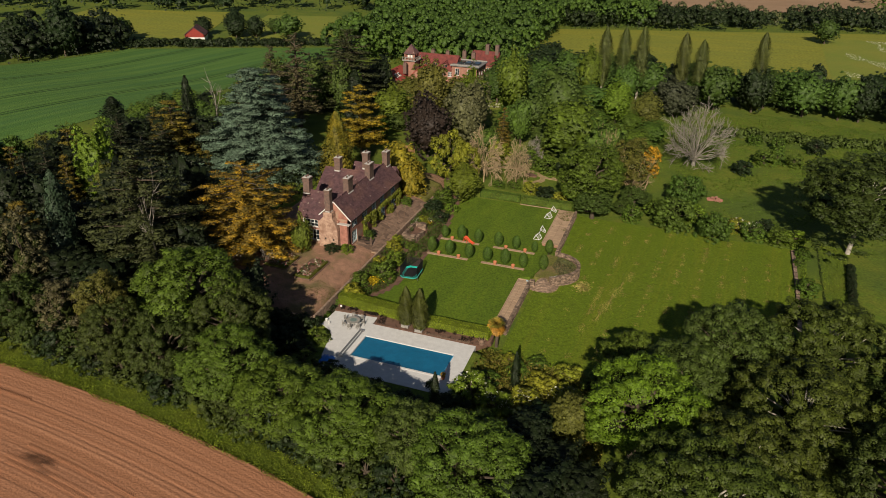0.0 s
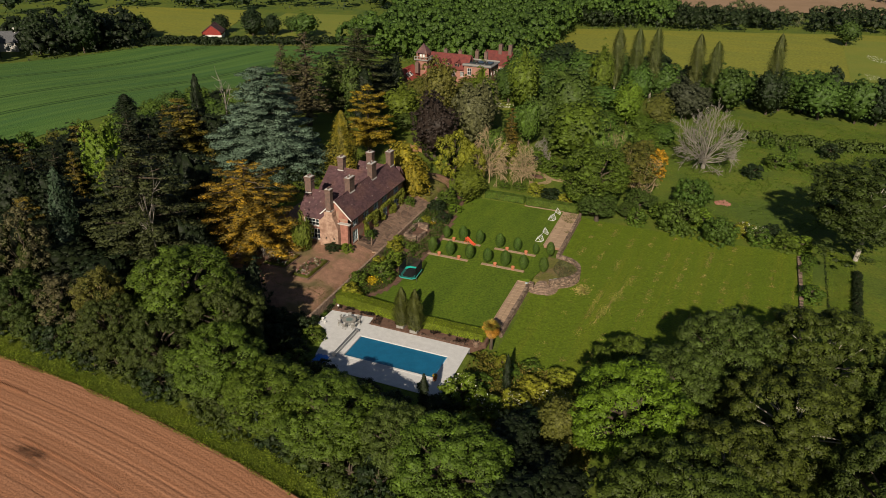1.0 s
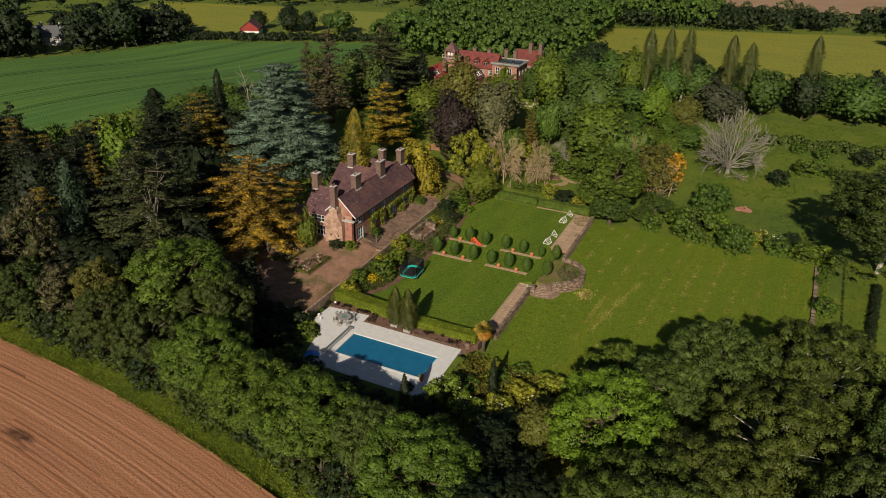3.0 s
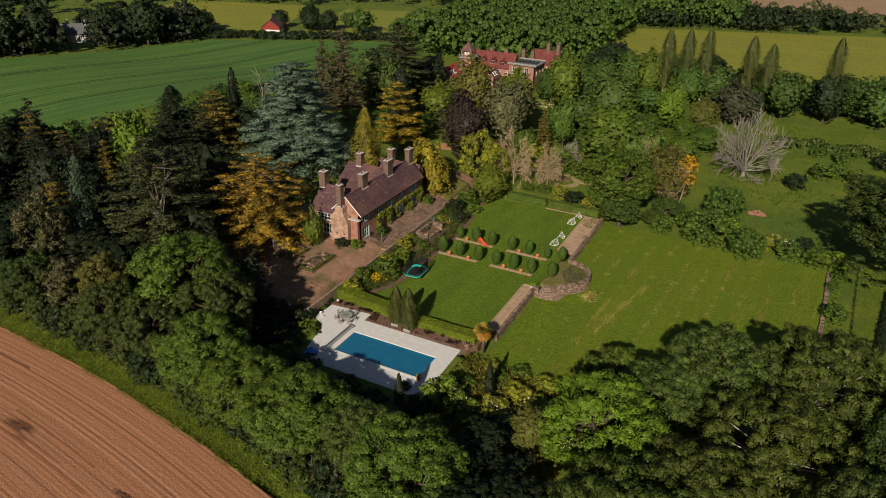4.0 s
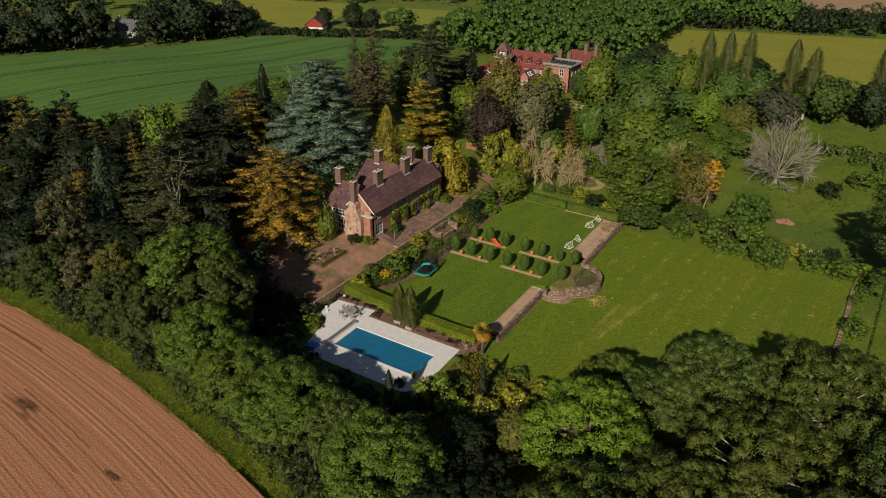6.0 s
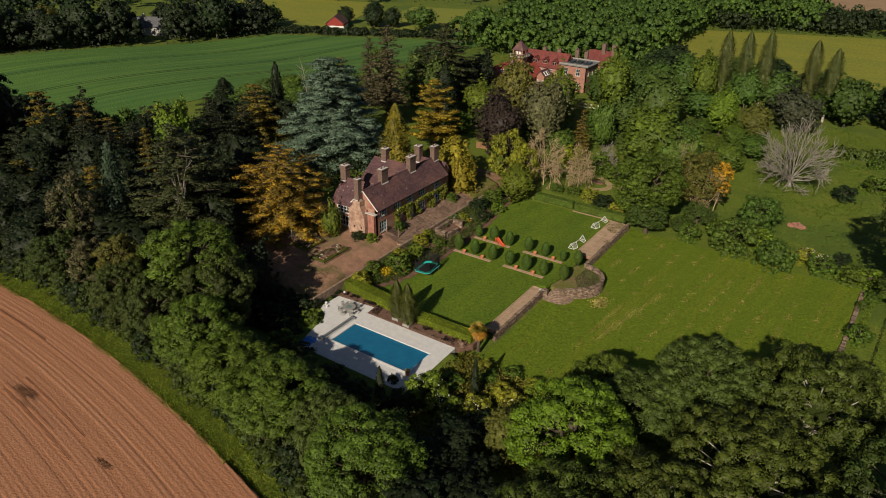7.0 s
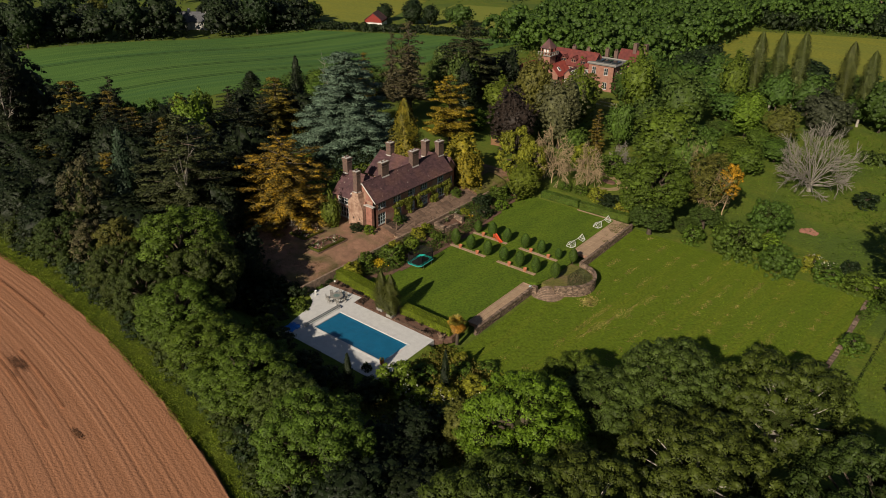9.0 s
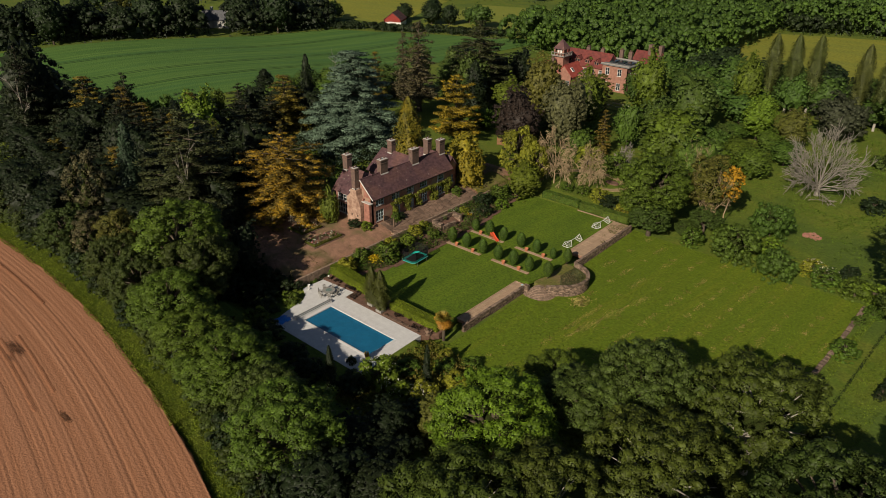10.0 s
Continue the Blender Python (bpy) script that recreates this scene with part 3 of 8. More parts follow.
def broadleaf(name, label, leaf, h, r, seed, lobes=13, subs=8, size=0.2, density=20.0, low=0.16, bark=BARK, lobe=0.40, sub=0.17, cat="tree", flat=0.3, stem=1.0, shell=0.68, skirt=0, tuft=0.6, solid=True, dome=0.35):
    """A crown of big lobes, each a cluster of leafy clumps."""
    rng = np.random.default_rng(seed)
    cz, az = h * (0.5 + low / 2), h * (0.5 - low / 2)
    centre = np.array((0, 0, cz))
    clumps, ends = [], []
    for i in range(lobes):
        z = 1 - 1.7 * (i + 0.5) / lobes
        a = i * 2.39996 + rng.uniform(-0.4, 0.4)
        q = math.sqrt(max(0.0, 1 - z * z))
        w = np.array((q * math.cos(a), q * math.sin(a), z))
        lr = lobe * rng.uniform(0.75, 1.2)
        c = w * (1.0 - lr) * rng.uniform(0.86, 1.04)
        ends.append(centre + c * (r, r, az))
        for k in range(subs):
            v = ball(rng, 1)[0]
            if v @ w < -0.25:
                v = -v
            cr = sub * rng.uniform(0.45, 1.6)
            p = centre + (c + v * lr * rng.uniform(0.78, 1.06)) * (r, r, az)
            cr *= r
            clumps.append((p, (cr * rng.uniform(0.75, 1.35), cr * rng.uniform(0.75, 1.35), cr * rng.uniform(0.55, 0.85))))
    for i in range(skirt):
        a = (i + rng.uniform(-0.2, 0.2)) * 2 * math.pi / max(1, skirt)
        c = np.array((math.cos(a) * 0.66, math.sin(a) * 0.66, -0.88))
        for k in range(subs):
            v = ball(rng, 1)[0] * (0.34, 0.34, 0.2)
            cr = sub * r * rng.uniform(0.75, 1.35)
            clumps.append((centre + (c + v) * (r, r, az), (cr, cr, cr * 0.8)))
    shells = [(e, (lobe * r * shell, lobe * r * shell, lobe * min(az, r * 1.1) * shell)) for e in ends]
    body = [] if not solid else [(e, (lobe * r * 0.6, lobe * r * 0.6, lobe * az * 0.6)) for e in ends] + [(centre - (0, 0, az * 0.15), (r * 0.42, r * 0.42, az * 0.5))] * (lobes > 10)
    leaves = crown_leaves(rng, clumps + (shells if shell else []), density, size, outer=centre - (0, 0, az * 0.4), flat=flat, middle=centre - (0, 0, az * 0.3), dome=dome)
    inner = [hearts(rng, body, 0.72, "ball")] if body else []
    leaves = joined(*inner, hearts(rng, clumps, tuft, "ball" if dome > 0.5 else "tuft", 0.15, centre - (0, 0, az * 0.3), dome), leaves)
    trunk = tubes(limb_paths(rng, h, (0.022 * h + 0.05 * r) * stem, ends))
    return finish(name, label, cat, trunk, leaves, bark, LEAF[leaf], gap_faces=len(BALL_F) * len(body) if dome < 0.5 else 0)


def domed(name, label, leaf, h, r, seed, clumps=240, size=0.115, density=13.0, sub=0.095, swell=0.44, low=0.02, bark=BARK, stem=0.5, cat="tree", limbs=8, tuft=0.68, point=0.0):
    """A closed crown seen from afar: small leafy clumps over one uneven swelling body."""
    rng = np.random.default_rng(seed)
    cz, az = h * (0.48 + low / 2), h * (0.52 - low / 2)
    centre = np.array((0, 0, cz))

    def reach(w):
        k = noise.noise(Vector(w) * 1.6 + Vector((seed, 2.3, 0))) + 0.6 * noise.noise(Vector(w) * 3.6 + Vector((7.1, seed, 0)))
        lift = max(0.0, w[2])
        return (1 - swell * 0.5) + swell * k - point * lift * (1 - lift)

    made = []
    for i in range(clumps):
        z = 1 - 1.86 * (i + 0.5) / clumps
        a = i * 2.39996 + rng.uniform(-0.25, 0.25)
        q = math.sqrt(max(0.0, 1 - z * z))
        w = np.array((q * math.cos(a), q * math.sin(a), z))
        cr = sub * r * rng.uniform(0.55, 1.5)
        made.append((centre + w * reach(w) * (r, r, az) * rng.uniform(0.89, 1.04), (cr * rng.uniform(0.8, 1.3), cr * rng.uniform(0.8, 1.3), cr * rng.uniform(0.6, 0.9))))
    bv, bf = round_block(24, 16)
    body = np.array([centre + w * reach(w) * 0.80 * rng.uniform(0.9, 1.08) * np.array((r, r, az)) for w in bv])
    bn = bv + rng.normal(0, 0.4, bv.shape) + (0, 0, 0.1)
    heart = (body, bf, bn / np.linalg.norm(bn, axis=1, keepdims=True))
    low_mid = centre - (0, 0, az * 0.3)
    leaves = crown_leaves(rng, made, density, size, outer=centre - (0, 0, az * 0.4), flat=0.3, middle=low_mid, dome=0.85)
    leaves = joined(heart, hearts(rng, made, tuft, "tuft", 0.1, low_mid, 0.85), leaves)
    ends = [made[int(i)][0] * (0.8, 0.8, 0.9) for i in np.linspace(clumps * 0.2, clumps * 0.8, limbs)]
    return finish(name, label, cat, tubes(limb_paths(rng, h, (0.022 * h + 0.05 * r) * stem, ends)), leaves, bark, LEAF[leaf])


def cedar(name, label, leaf, h, r, seed, tiers=9, size=0.3, density=11.0, bark=BARK, cone=0.6, first=0.12, droop=0.0, thick=0.2, plate=0.2, limbs=8, power=1.15):
    """A conifer with flat spreading shelves of foliage on level boughs, dark gaps between them."""
    rng = np.random.default_rng(seed)
    clumps, ends = [], []
    for i in range(tiers):
        k = min(max((i + rng.uniform(-0.15, 0.15)) / (tiers - 1), 0.0), 1.0)
        z = h * (first + (0.97 - first) * k)
        reach = r * (1 - cone * k ** power) * (0.4 if k > 0.96 else 1.0) * rng.uniform(0.86, 1.1)
        boughs = max(3, int(limbs - 0.56 * limbs * k))
        for b in range(boughs):
            a = b * 2 * math.pi / boughs + i * 1.1 + rng.uniform(-0.35, 0.35)
            out = reach * rng.uniform(0.68, 1.0)
            lift = rng.normal(0, 0.018 * h)
            steps = max(1, int(out / (r * plate * 1.05)))
            for s in range(steps + 1):
                f = (s + 0.6) / (steps + 0.75)
                w = r * plate * rng.uniform(0.8, 1.3) * (1 - 0.35 * k)
                side = rng.normal(0, w * 0.45)
                p = np.array((math.cos(a) * out * f - math.sin(a) * side, math.sin(a) * out * f + math.cos(a) * side,
                              z + lift - droop * out * f * 0.4 + rng.normal(0, 0.08)))
                clumps.append((p, (w, w, w * thick)))
            ends.append(np.array((math.cos(a) * out * 0.85, math.sin(a) * out * 0.85, z + lift - droop * out * 0.34 - 0.1)))
    leaves = joined(hearts(rng, clumps, 0.62, up=0.2), crown_leaves(rng, clumps, density, size, up=0.8, flat=0.5, slim=0.5))
    rt = 0.024 * h
    paths = [[((0, 0, -0.4), rt * 1.3), ((0, 0, h * 0.4), rt * 0.8), ((0, 0, h * 0.96), 0.05)]]
    for e in ends:
        paths.append([((0, 0, e[2] - 0.03 * h), rt * 0.35), (tuple(e), 0.03)])
    return finish(name, label, "tree", tubes(paths, 5), leaves, bark, LEAF[leaf])


def column(name, label, leaf, h, r, seed, size=0.22, density=12.0, bark=BARK, profile=0.7, low=0.02, rough=0.16, cat="tree", open_trunk=0.0, spindle=0.0):
    """A narrow upright conifer or poplar."""
    rng = np.random.default_rng(seed)
    area = 2 * math.pi * r * h * 0.8
    n = int(area * density)
    k = rng.uniform(0, 1, n) ** 0.9
    shape = np.minimum(1, (k + 0.03) * 7) ** 0.5 * (1 - k ** (1 + 2 * profile)) ** 0.75 + 0.03
    if spindle:
        shape = np.sin(np.pi * np.minimum(k, 0.999) ** spindle) ** 0.75
    a = rng.uniform(0, 2 * np.pi, n)
    bumps = 1 + rough * np.sin(a * 5 + 9 * k) * np.sin(k * 23 + a * 2) + rng.normal(0, rough * 0.6, n)
    rad = r * shape * bumps * rng.uniform(0.6, 1.05, n)
    z = h * (low + open_trunk + (1 - low - open_trunk) * k)
    P = np.stack([rad * np.cos(a), rad * np.sin(a), z], 1)
    N = np.stack([np.cos(a), np.sin(a), np.full(n, 0.45)], 1)
    core = []
    for q in np.linspace(0.04, 0.9, 14):
        w = r * 0.72 * (min(1, (q + 0.03) * 7) ** 0.5 * (1 - q ** (1 + 2 * profile)) ** 0.75)
        if spindle:
            w = r * 0.72 * math.sin(math.pi * q ** spindle) ** 0.75
        core.append(((0, 0, h * (low + open_trunk + (1 - low - open_trunk) * q)), (w, w, h * 0.05)))
    leaves = joined(hearts(rng, core, 1.0), leaf_set(rng, P, N, size * rng.uniform(0.6, 1.4, n), N + np.stack([0.5 * np.cos(a * 5 + 9 * k), 0.5 * np.sin(a * 5 + 9 * k), 0.4 * np.cos(k * 23 + a * 2)], 1), 0.45, 0.5, 0.6))
    trunk = tubes([[((0, 0, -0.3), 0.02 * h + 0.05), ((0, 0, h * 0.5), 0.012 * h + 0.02), ((0, 0, h * 0.97), 0.02)]])
    return finish(name, label, cat, trunk, leaves, bark, LEAF[leaf])


def bare(name, label, bark, h, r, seed, levels=5, trunk_r=0.5, spread=0.75, fork=0.12, droop=0.0, first=7, twig=0.03, limb=0.45, rise=0.0):
    """A leafless tree: limbs that fork down to the finest branches."""
    rng = np.random.default_rng(seed)
    paths = []

    def grow(p, d, length, rad, lev):
        q = p
        path = [(tuple(p), rad)]
        for s in range(3):
            d = d + rng.normal(0, 0.11, 3) + np.array((0, 0, rise - droop * (levels - lev) * 0.12))
            d /= np.linalg.norm(d)
            q = q + d * length / 3
            path.append((tuple(q), max(twig, rad * (1 - 0.17 * (s + 1)))))
        paths.append(path)
        if lev == 0:
            return
        for c in range(3 if lev > 1 else 4):
            e = d + rng.normal(0, spread * 0.75, 3)
            e /= np.linalg.norm(e)
            grow(q - d * length * rng.uniform(0, 0.45), e, length * rng.uniform(0.55, 0.78), rad * 0.52, lev - 1)

    paths.append([((0, 0, -0.3), trunk_r * 1.3), ((0, 0, h * fork), trunk_r), ((0, 0, h * fork * 2.2), trunk_r * 0.7)])
    for i in range(first):
        a = i * 2 * math.pi / first + rng.uniform(-0.3, 0.3)
        el = math.asin(rng.uniform(0.2, 0.99))
        d = np.array((math.cos(a) * math.cos(el), math.sin(a) * math.cos(el), math.sin(el)))
        grow(np.array((0, 0, h * fork * rng.uniform(1, 2.1))), d, (r * math.cos(el) + h * math.sin(el)) * 0.40, trunk_r * limb, levels - 2)
    v, f = tubes(paths, 4)
    s = np.array((r / np.percentile(np.hypot(v[:, 0], v[:, 1]), 99.3),) * 2 + (h / v[:, 2].max(),))
    v = v * s
    ob = thing(name, label, "tree")
    n0 = 3 * 4
    put("trunk", np_mesh("trunk", v[:n0], f[:8], bark), ob)
    put("twig_crown", np_mesh("twig_crown", v[n0:], f[8:] - n0, bark), ob)
    return ob


MADE = {}


def plant(kind, x, y, h, r, turn=None, z=None):
    """One tree or shrub of a kind; the first is built, the later ones copied and scaled."""
    rnd = random.Random(round(x * 131 + y * 17))
    turn = rnd.uniform(0, 360) if turn is None else turn
    z = under(x, y) if z is None else z
    build, h0, r0 = KINDS[kind]
    m = Matrix.Translation((x, y, z)) @ pose(0, 0, 0, 0, 0, turn) @ Matrix.Diagonal((r / r0, r / r0, h / h0, 1))
    if kind not in MADE:
        MADE[kind] = build()
        MADE[kind].matrix_basis = m
        return MADE[kind]
    src = MADE[kind]
    ob = copy_thing(src, Matrix.Identity(4))
    ob.matrix_basis = m
    return ob


def B(name, label, leaf, h, r, seed, **k):
    return (lambda: broadleaf(name, label, leaf, h, r, seed, **k)), h, r


def M(name, label, leaf, h, r, seed, **k):
    return (lambda: domed(name, label, leaf, h, r, seed, **k)), h, r


def C(name, label, leaf, h, r, seed, **k):
    return (lambda: cedar(name, label, leaf, h, r, seed, **k)), h, r


def K(name, label, leaf, h, r, seed, **k):
    return (lambda: column(name, label, leaf, h, r, seed, **k)), h, r


def D(name, label, bark, h, r, seed, **k):
    return (lambda: bare(name, label, bark, h, r, seed, **k)), h, r


NEAR = dict(lobes=22, subs=24, size=0.125, density=19.0, sub=0.078, lobe=0.31, shell=0.72)
OAK = dict(lobes=30, subs=18, size=0.125, density=21.0, sub=0.07, lobe=0.24, shell=0.6, tuft=0.66)
MIDL = dict(clumps=560, size=0.11, density=16.0, sub=0.071)
WOOD = dict(clumps=300, size=0.14, density=7.0, sub=0.087)
FARL = dict(clumps=220, size=0.15, density=5.6, sub=0.092)
AIRY = dict(stem=0.5, lobes=15, subs=12, size=0.13, density=13.0, sub=0.10, lobe=0.34, low=0.06, skirt=3)
KINDS = {
    "ash": B("ash_tree", "full green ash tree in the belt beside the field", "ash", 14, 6.5, 11, **NEAR),
    "ash_b": B("ash_tree", "green ash tree with a loose feathery crown", "ash", 14, 6.0, 12, **NEAR),
    "maple": B("maple_tree", "bright green maple tree with a dense round crown", "maple", 14, 6.5, 13, **NEAR),
    "oak": B("oak_tree", "dark green oak tree with a broad lumpy crown", "oak", 14, 8.0, 14, bark=PALE_BARK, stem=0.5, **OAK),
    "oak_d": B("oak_tree", "very dark green oak tree with dense foliage", "darkoak", 14, 8.0, 63, **OAK),
    "dark": B("lime_tree", "deep green lime tree with a domed crown", "limeleaf", 14, 7.0, 15, **NEAR),
    "mixed": M("field_maple_tree", "mid-green field maple in the wood", "mid", 12, 5.0, 16, **WOOD),
    "ash_m": M("ash_tree", "green ash tree in the wood", "ash", 12, 5.0, 17, **MIDL),
    "sycamore": M("sycamore_tree", "yellow-green sycamore with a tall rounded crown", "sycamore", 16, 5.0, 61, **MIDL),
    "lime_m": M("young_lime_tree", "bright lime-green young tree among dark conifers", "lime", 12, 4.0, 18, **MIDL),
    "oak_m": M("oak_tree", "dark green oak with dense foliage", "limeleaf", 13, 6.5, 19, **WOOD),
    "dark_m": M("holly_tree", "dark evergreen holly tree, leaf colour darkened for shade in the wood", "holly", 11, 4.5, 20, **WOOD),
    "copper": M("copper_beech", "dark purple-brown copper beech with a dense crown", "copper", 15, 6.0, 21, **MIDL),
    "grey": M("grey_poplar_tree", "grey-green tree with a tall airy crown", "grey", 15, 6.0, 22, **MIDL),
    "olive": M("olive_green_tree", "olive-green tree with a tall uneven crown", "olive", 16, 6.0, 23, **MIDL),
    "euc": B("eucalyptus_tree", "brownish grey eucalyptus tree at the wood edge", "brown", 13, 4.0, 24, **AIRY),
    "oak_f": M("oak_tree", "distant dark green oak tree", "woodleaf", 14, 7.0, 25, **FARL),
    "mid_f": M("woodland_tree", "distant mid-green woodland tree", "woodleaf", 14, 6.5, 26, **FARL),
    "ash_f": M("ash_tree", "distant green ash tree", "woodleaf", 14, 6.0, 27, **FARL),
    "dark_f": M("dark_woodland_tree", "distant dark woodland tree", "darkgreen", 14, 6.5, 28, **FARL),
    "shrub": B("green_shrub", "rounded green garden shrub", "ash", 3, 2.0, 29, lobes=9, subs=9, size=0.12, density=19.0, low=0.0, skirt=5, sub=0.15, cat="shrub", tuft=0.7),
    "shrub_l": B("bright_shrub", "rounded bright green garden shrub", "lime", 3, 2.0, 62, lobes=9, subs=9, size=0.12, density=19.0, low=0.0, skirt=5, sub=0.15, cat="shrub", tuft=0.7),
    "shrub_d": B("dark_shrub", "dark green evergreen shrub", "darkgreen", 3, 2.0, 30, lobes=9, subs=9, size=0.12, density=19.0, low=0.0, skirt=5, sub=0.15, cat="shrub", tuft=0.7),
    "shrub_y": B("yellow_green_shrub", "loose yellow-green bushy garden shrub", "bamboo", 3, 2.0, 31, lobes=9, subs=9, size=0.12, density=19.0, low=0.0, skirt=5, sub=0.15, cat="shrub", tuft=0.7),
    "oak_big": B("oak_tree", "tall dark oak with pale trunk at the meadow edge", "darkoak", 25, 10.0, 35, lobes=30, subs=18, size=0.17, density=9.5, sub=0.078, lobe=0.28, low=0.17, bark=PALE_BARK, stem=0.3, skirt=2),
    "bush": B("field_bush", "broad mid-green bush at the meadow edge", "mid", 6, 5.0, 32, lobes=14, subs=13, size=0.135, density=13.0, sub=0.11, stem=0.25, low=0.0, skirt=5, cat="bush", tuft=0.7),
    "hedgebush": B("hedgerow_bush", "leafy green hedgerow bush beside the field verge", "darkoak", 4.5, 2.8, 36, lobes=9, subs=8, size=0.14, density=11.0, low=0.0, skirt=5, sub=0.15, cat="bush", tuft=0.7),
    "hedgebush_d": B("hedgerow_bush", "dark green hedgerow bush beside the field verge", "darkgreen", 4.5, 2.8, 37, lobes=9, subs=8, size=0.14, density=11.0, low=0.0, skirt=5, sub=0.15, cat="bush", tuft=0.7),
    "bamboo": B("bamboo_clump", "tall yellow-green bamboo clump", "bamboo", 8, 4.0, 33, lobes=18, subs=9, size=0.16, density=15.0, sub=0.12, low=0.0, lobe=0.28, cat="bamboo"),
    "plum": M("grey_leaved_tree", "broad grey-brown tree with a spreading crown", "plum", 13, 8.0, 55, **MIDL),
    "loose": B("loose_ash_tree", "thin olive-green tree with pale bare limbs", "olive", 15, 5.0, 56, lobes=18, subs=14, size=0.13, density=17.0, sub=0.10, low=0.2, bark=TAN_TWIG, stem=0.35, tuft=0.6),
    "amber": B("amber_leaved_tree", "slim tree with orange-yellow foliage", "amber", 12, 2.6, 57, lobes=14, subs=10, size=0.13, density=18.0, sub=0.13, low=0.4, tuft=0.6, stem=0.35, bark=TAN_TWIG),
    "bare_grey": D("bare_grey_shrub", "tangled grey leafless shrub at the terrace end", GREY_BARK, 4.5, 3.5, 58, levels=5, trunk_r=0.14, first=20, spread=0.7, fork=0.1, twig=0.03, limb=0.4, droop=0.1),
    "yellow": M("golden_tree", "golden yellow-green tree beside the house", "goldgreen", 12, 4.5, 34, **MIDL),
    "cedar_blue": C("blue_cedar", "large blue-grey atlas cedar with layered boughs", "blue", 20, 11.5, 41, tiers=16, size=0.19, density=12.5, cone=0.74, power=1.05, first=0.05, droop=0.34, thick=0.24, plate=0.13, limbs=14),
    "cedar_gold": C("golden_cedar", "golden-orange cedar with flat layered boughs", "gold", 16, 9.0, 42, tiers=10, size=0.15, density=15.0, cone=0.34, power=4.0, first=0.16, thick=0.16, plate=0.11, limbs=13, droop=0.12),
    "cedar_gold_b": C("golden_cedar", "golden-yellow cedar with rising layered boughs", "goldyellow", 16, 8.0, 48, tiers=8, size=0.18, density=11.0, cone=0.45, power=2.6, first=0.16, thick=0.26, plate=0.15, limbs=11, droop=-0.35),
    "cedar_gold_m": C("golden_conifer", "golden-tinged conifer in the dark wood", "goldbrown", 15, 4.6, 54, tiers=11, size=0.2, density=8.0, cone=0.6, first=0.05, thick=0.4, plate=0.2, power=1.6),
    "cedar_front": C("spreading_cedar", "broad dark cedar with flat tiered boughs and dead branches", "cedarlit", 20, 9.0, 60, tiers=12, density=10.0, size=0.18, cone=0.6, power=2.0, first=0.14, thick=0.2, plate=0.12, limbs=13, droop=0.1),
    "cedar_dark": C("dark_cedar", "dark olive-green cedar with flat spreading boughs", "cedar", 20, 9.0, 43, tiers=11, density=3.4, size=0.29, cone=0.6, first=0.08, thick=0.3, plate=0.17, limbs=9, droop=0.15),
    "pine": C("scots_pine", "tall brownish conifer with thin upper boughs", "brown", 22, 6.0, 44, tiers=13, size=0.22, density=4.6, cone=0.72, first=0.2, droop=0.7, thick=0.4, plate=0.17, limbs=6),
    "spruce": K("spruce_tree", "dark pointed spruce tree", "yew", 14, 2.4, 45, size=0.26, density=20, rough=0.3, profile=0.1),
    "leyland": K("conifer_column", "blue-green columnar conifer in the wood", "bluegreen", 15, 2.4, 46, size=0.24, density=22, rough=0.25),
    "gold_col": K("golden_cypress", "upright golden-green cypress behind the house", "cypressgold", 14, 2.7, 47, size=0.17, density=46, rough=0.22, profile=0.2),
    "cypress": K("cypress_tree", "upright olive-green cypress in a pot by the pool", "cypress", 6.6, 1.15, 48, size=0.10, density=170, rough=0.22, spindle=0.62),
    "thin": K("slender_cypress", "slim dark cypress among the shrubs", "yew", 6.5, 0.6, 49, size=0.10, density=120, rough=0.16, spindle=0.62),
    "poplar": K("lombardy_poplar", "tall narrow lombardy poplar", "poplar", 20, 2.2, 50, size=0.19, density=56.0, rough=0.4, open_trunk=0.1, spindle=1.15, bark=PALE_BARK),
    "dead": D("dead_tree", "bare grey leafless tree in the meadow", GREY_BARK, 14.5, 9.5, 51, levels=5, trunk_r=0.7, first=28, spread=0.5, fork=0.08, twig=0.045, limb=0.26),
    "bare_tan": D("bare_shrub", "tan leafless weeping shrub", TAN_TWIG, 10, 4.2, 52, levels=5, trunk_r=0.22, first=30, droop=0.22, spread=0.5, fork=0.16, twig=0.035, limb=0.3),
    "limbs": D("half_bare_tree", "pale spreading bare limbs of a thin-leaved tree", TAN_TWIG, 13, 5.0, 64, levels=5, trunk_r=0.24, first=9, spread=0.55, fork=0.12, twig=0.03, limb=0.5, rise=0.05),
    "snag": D("pine_snag", "grey broken conifer trunk with few branches", GREY_BARK, 14, 2.5, 53, levels=3, trunk_r=0.35, first=5, fork=0.35),
}

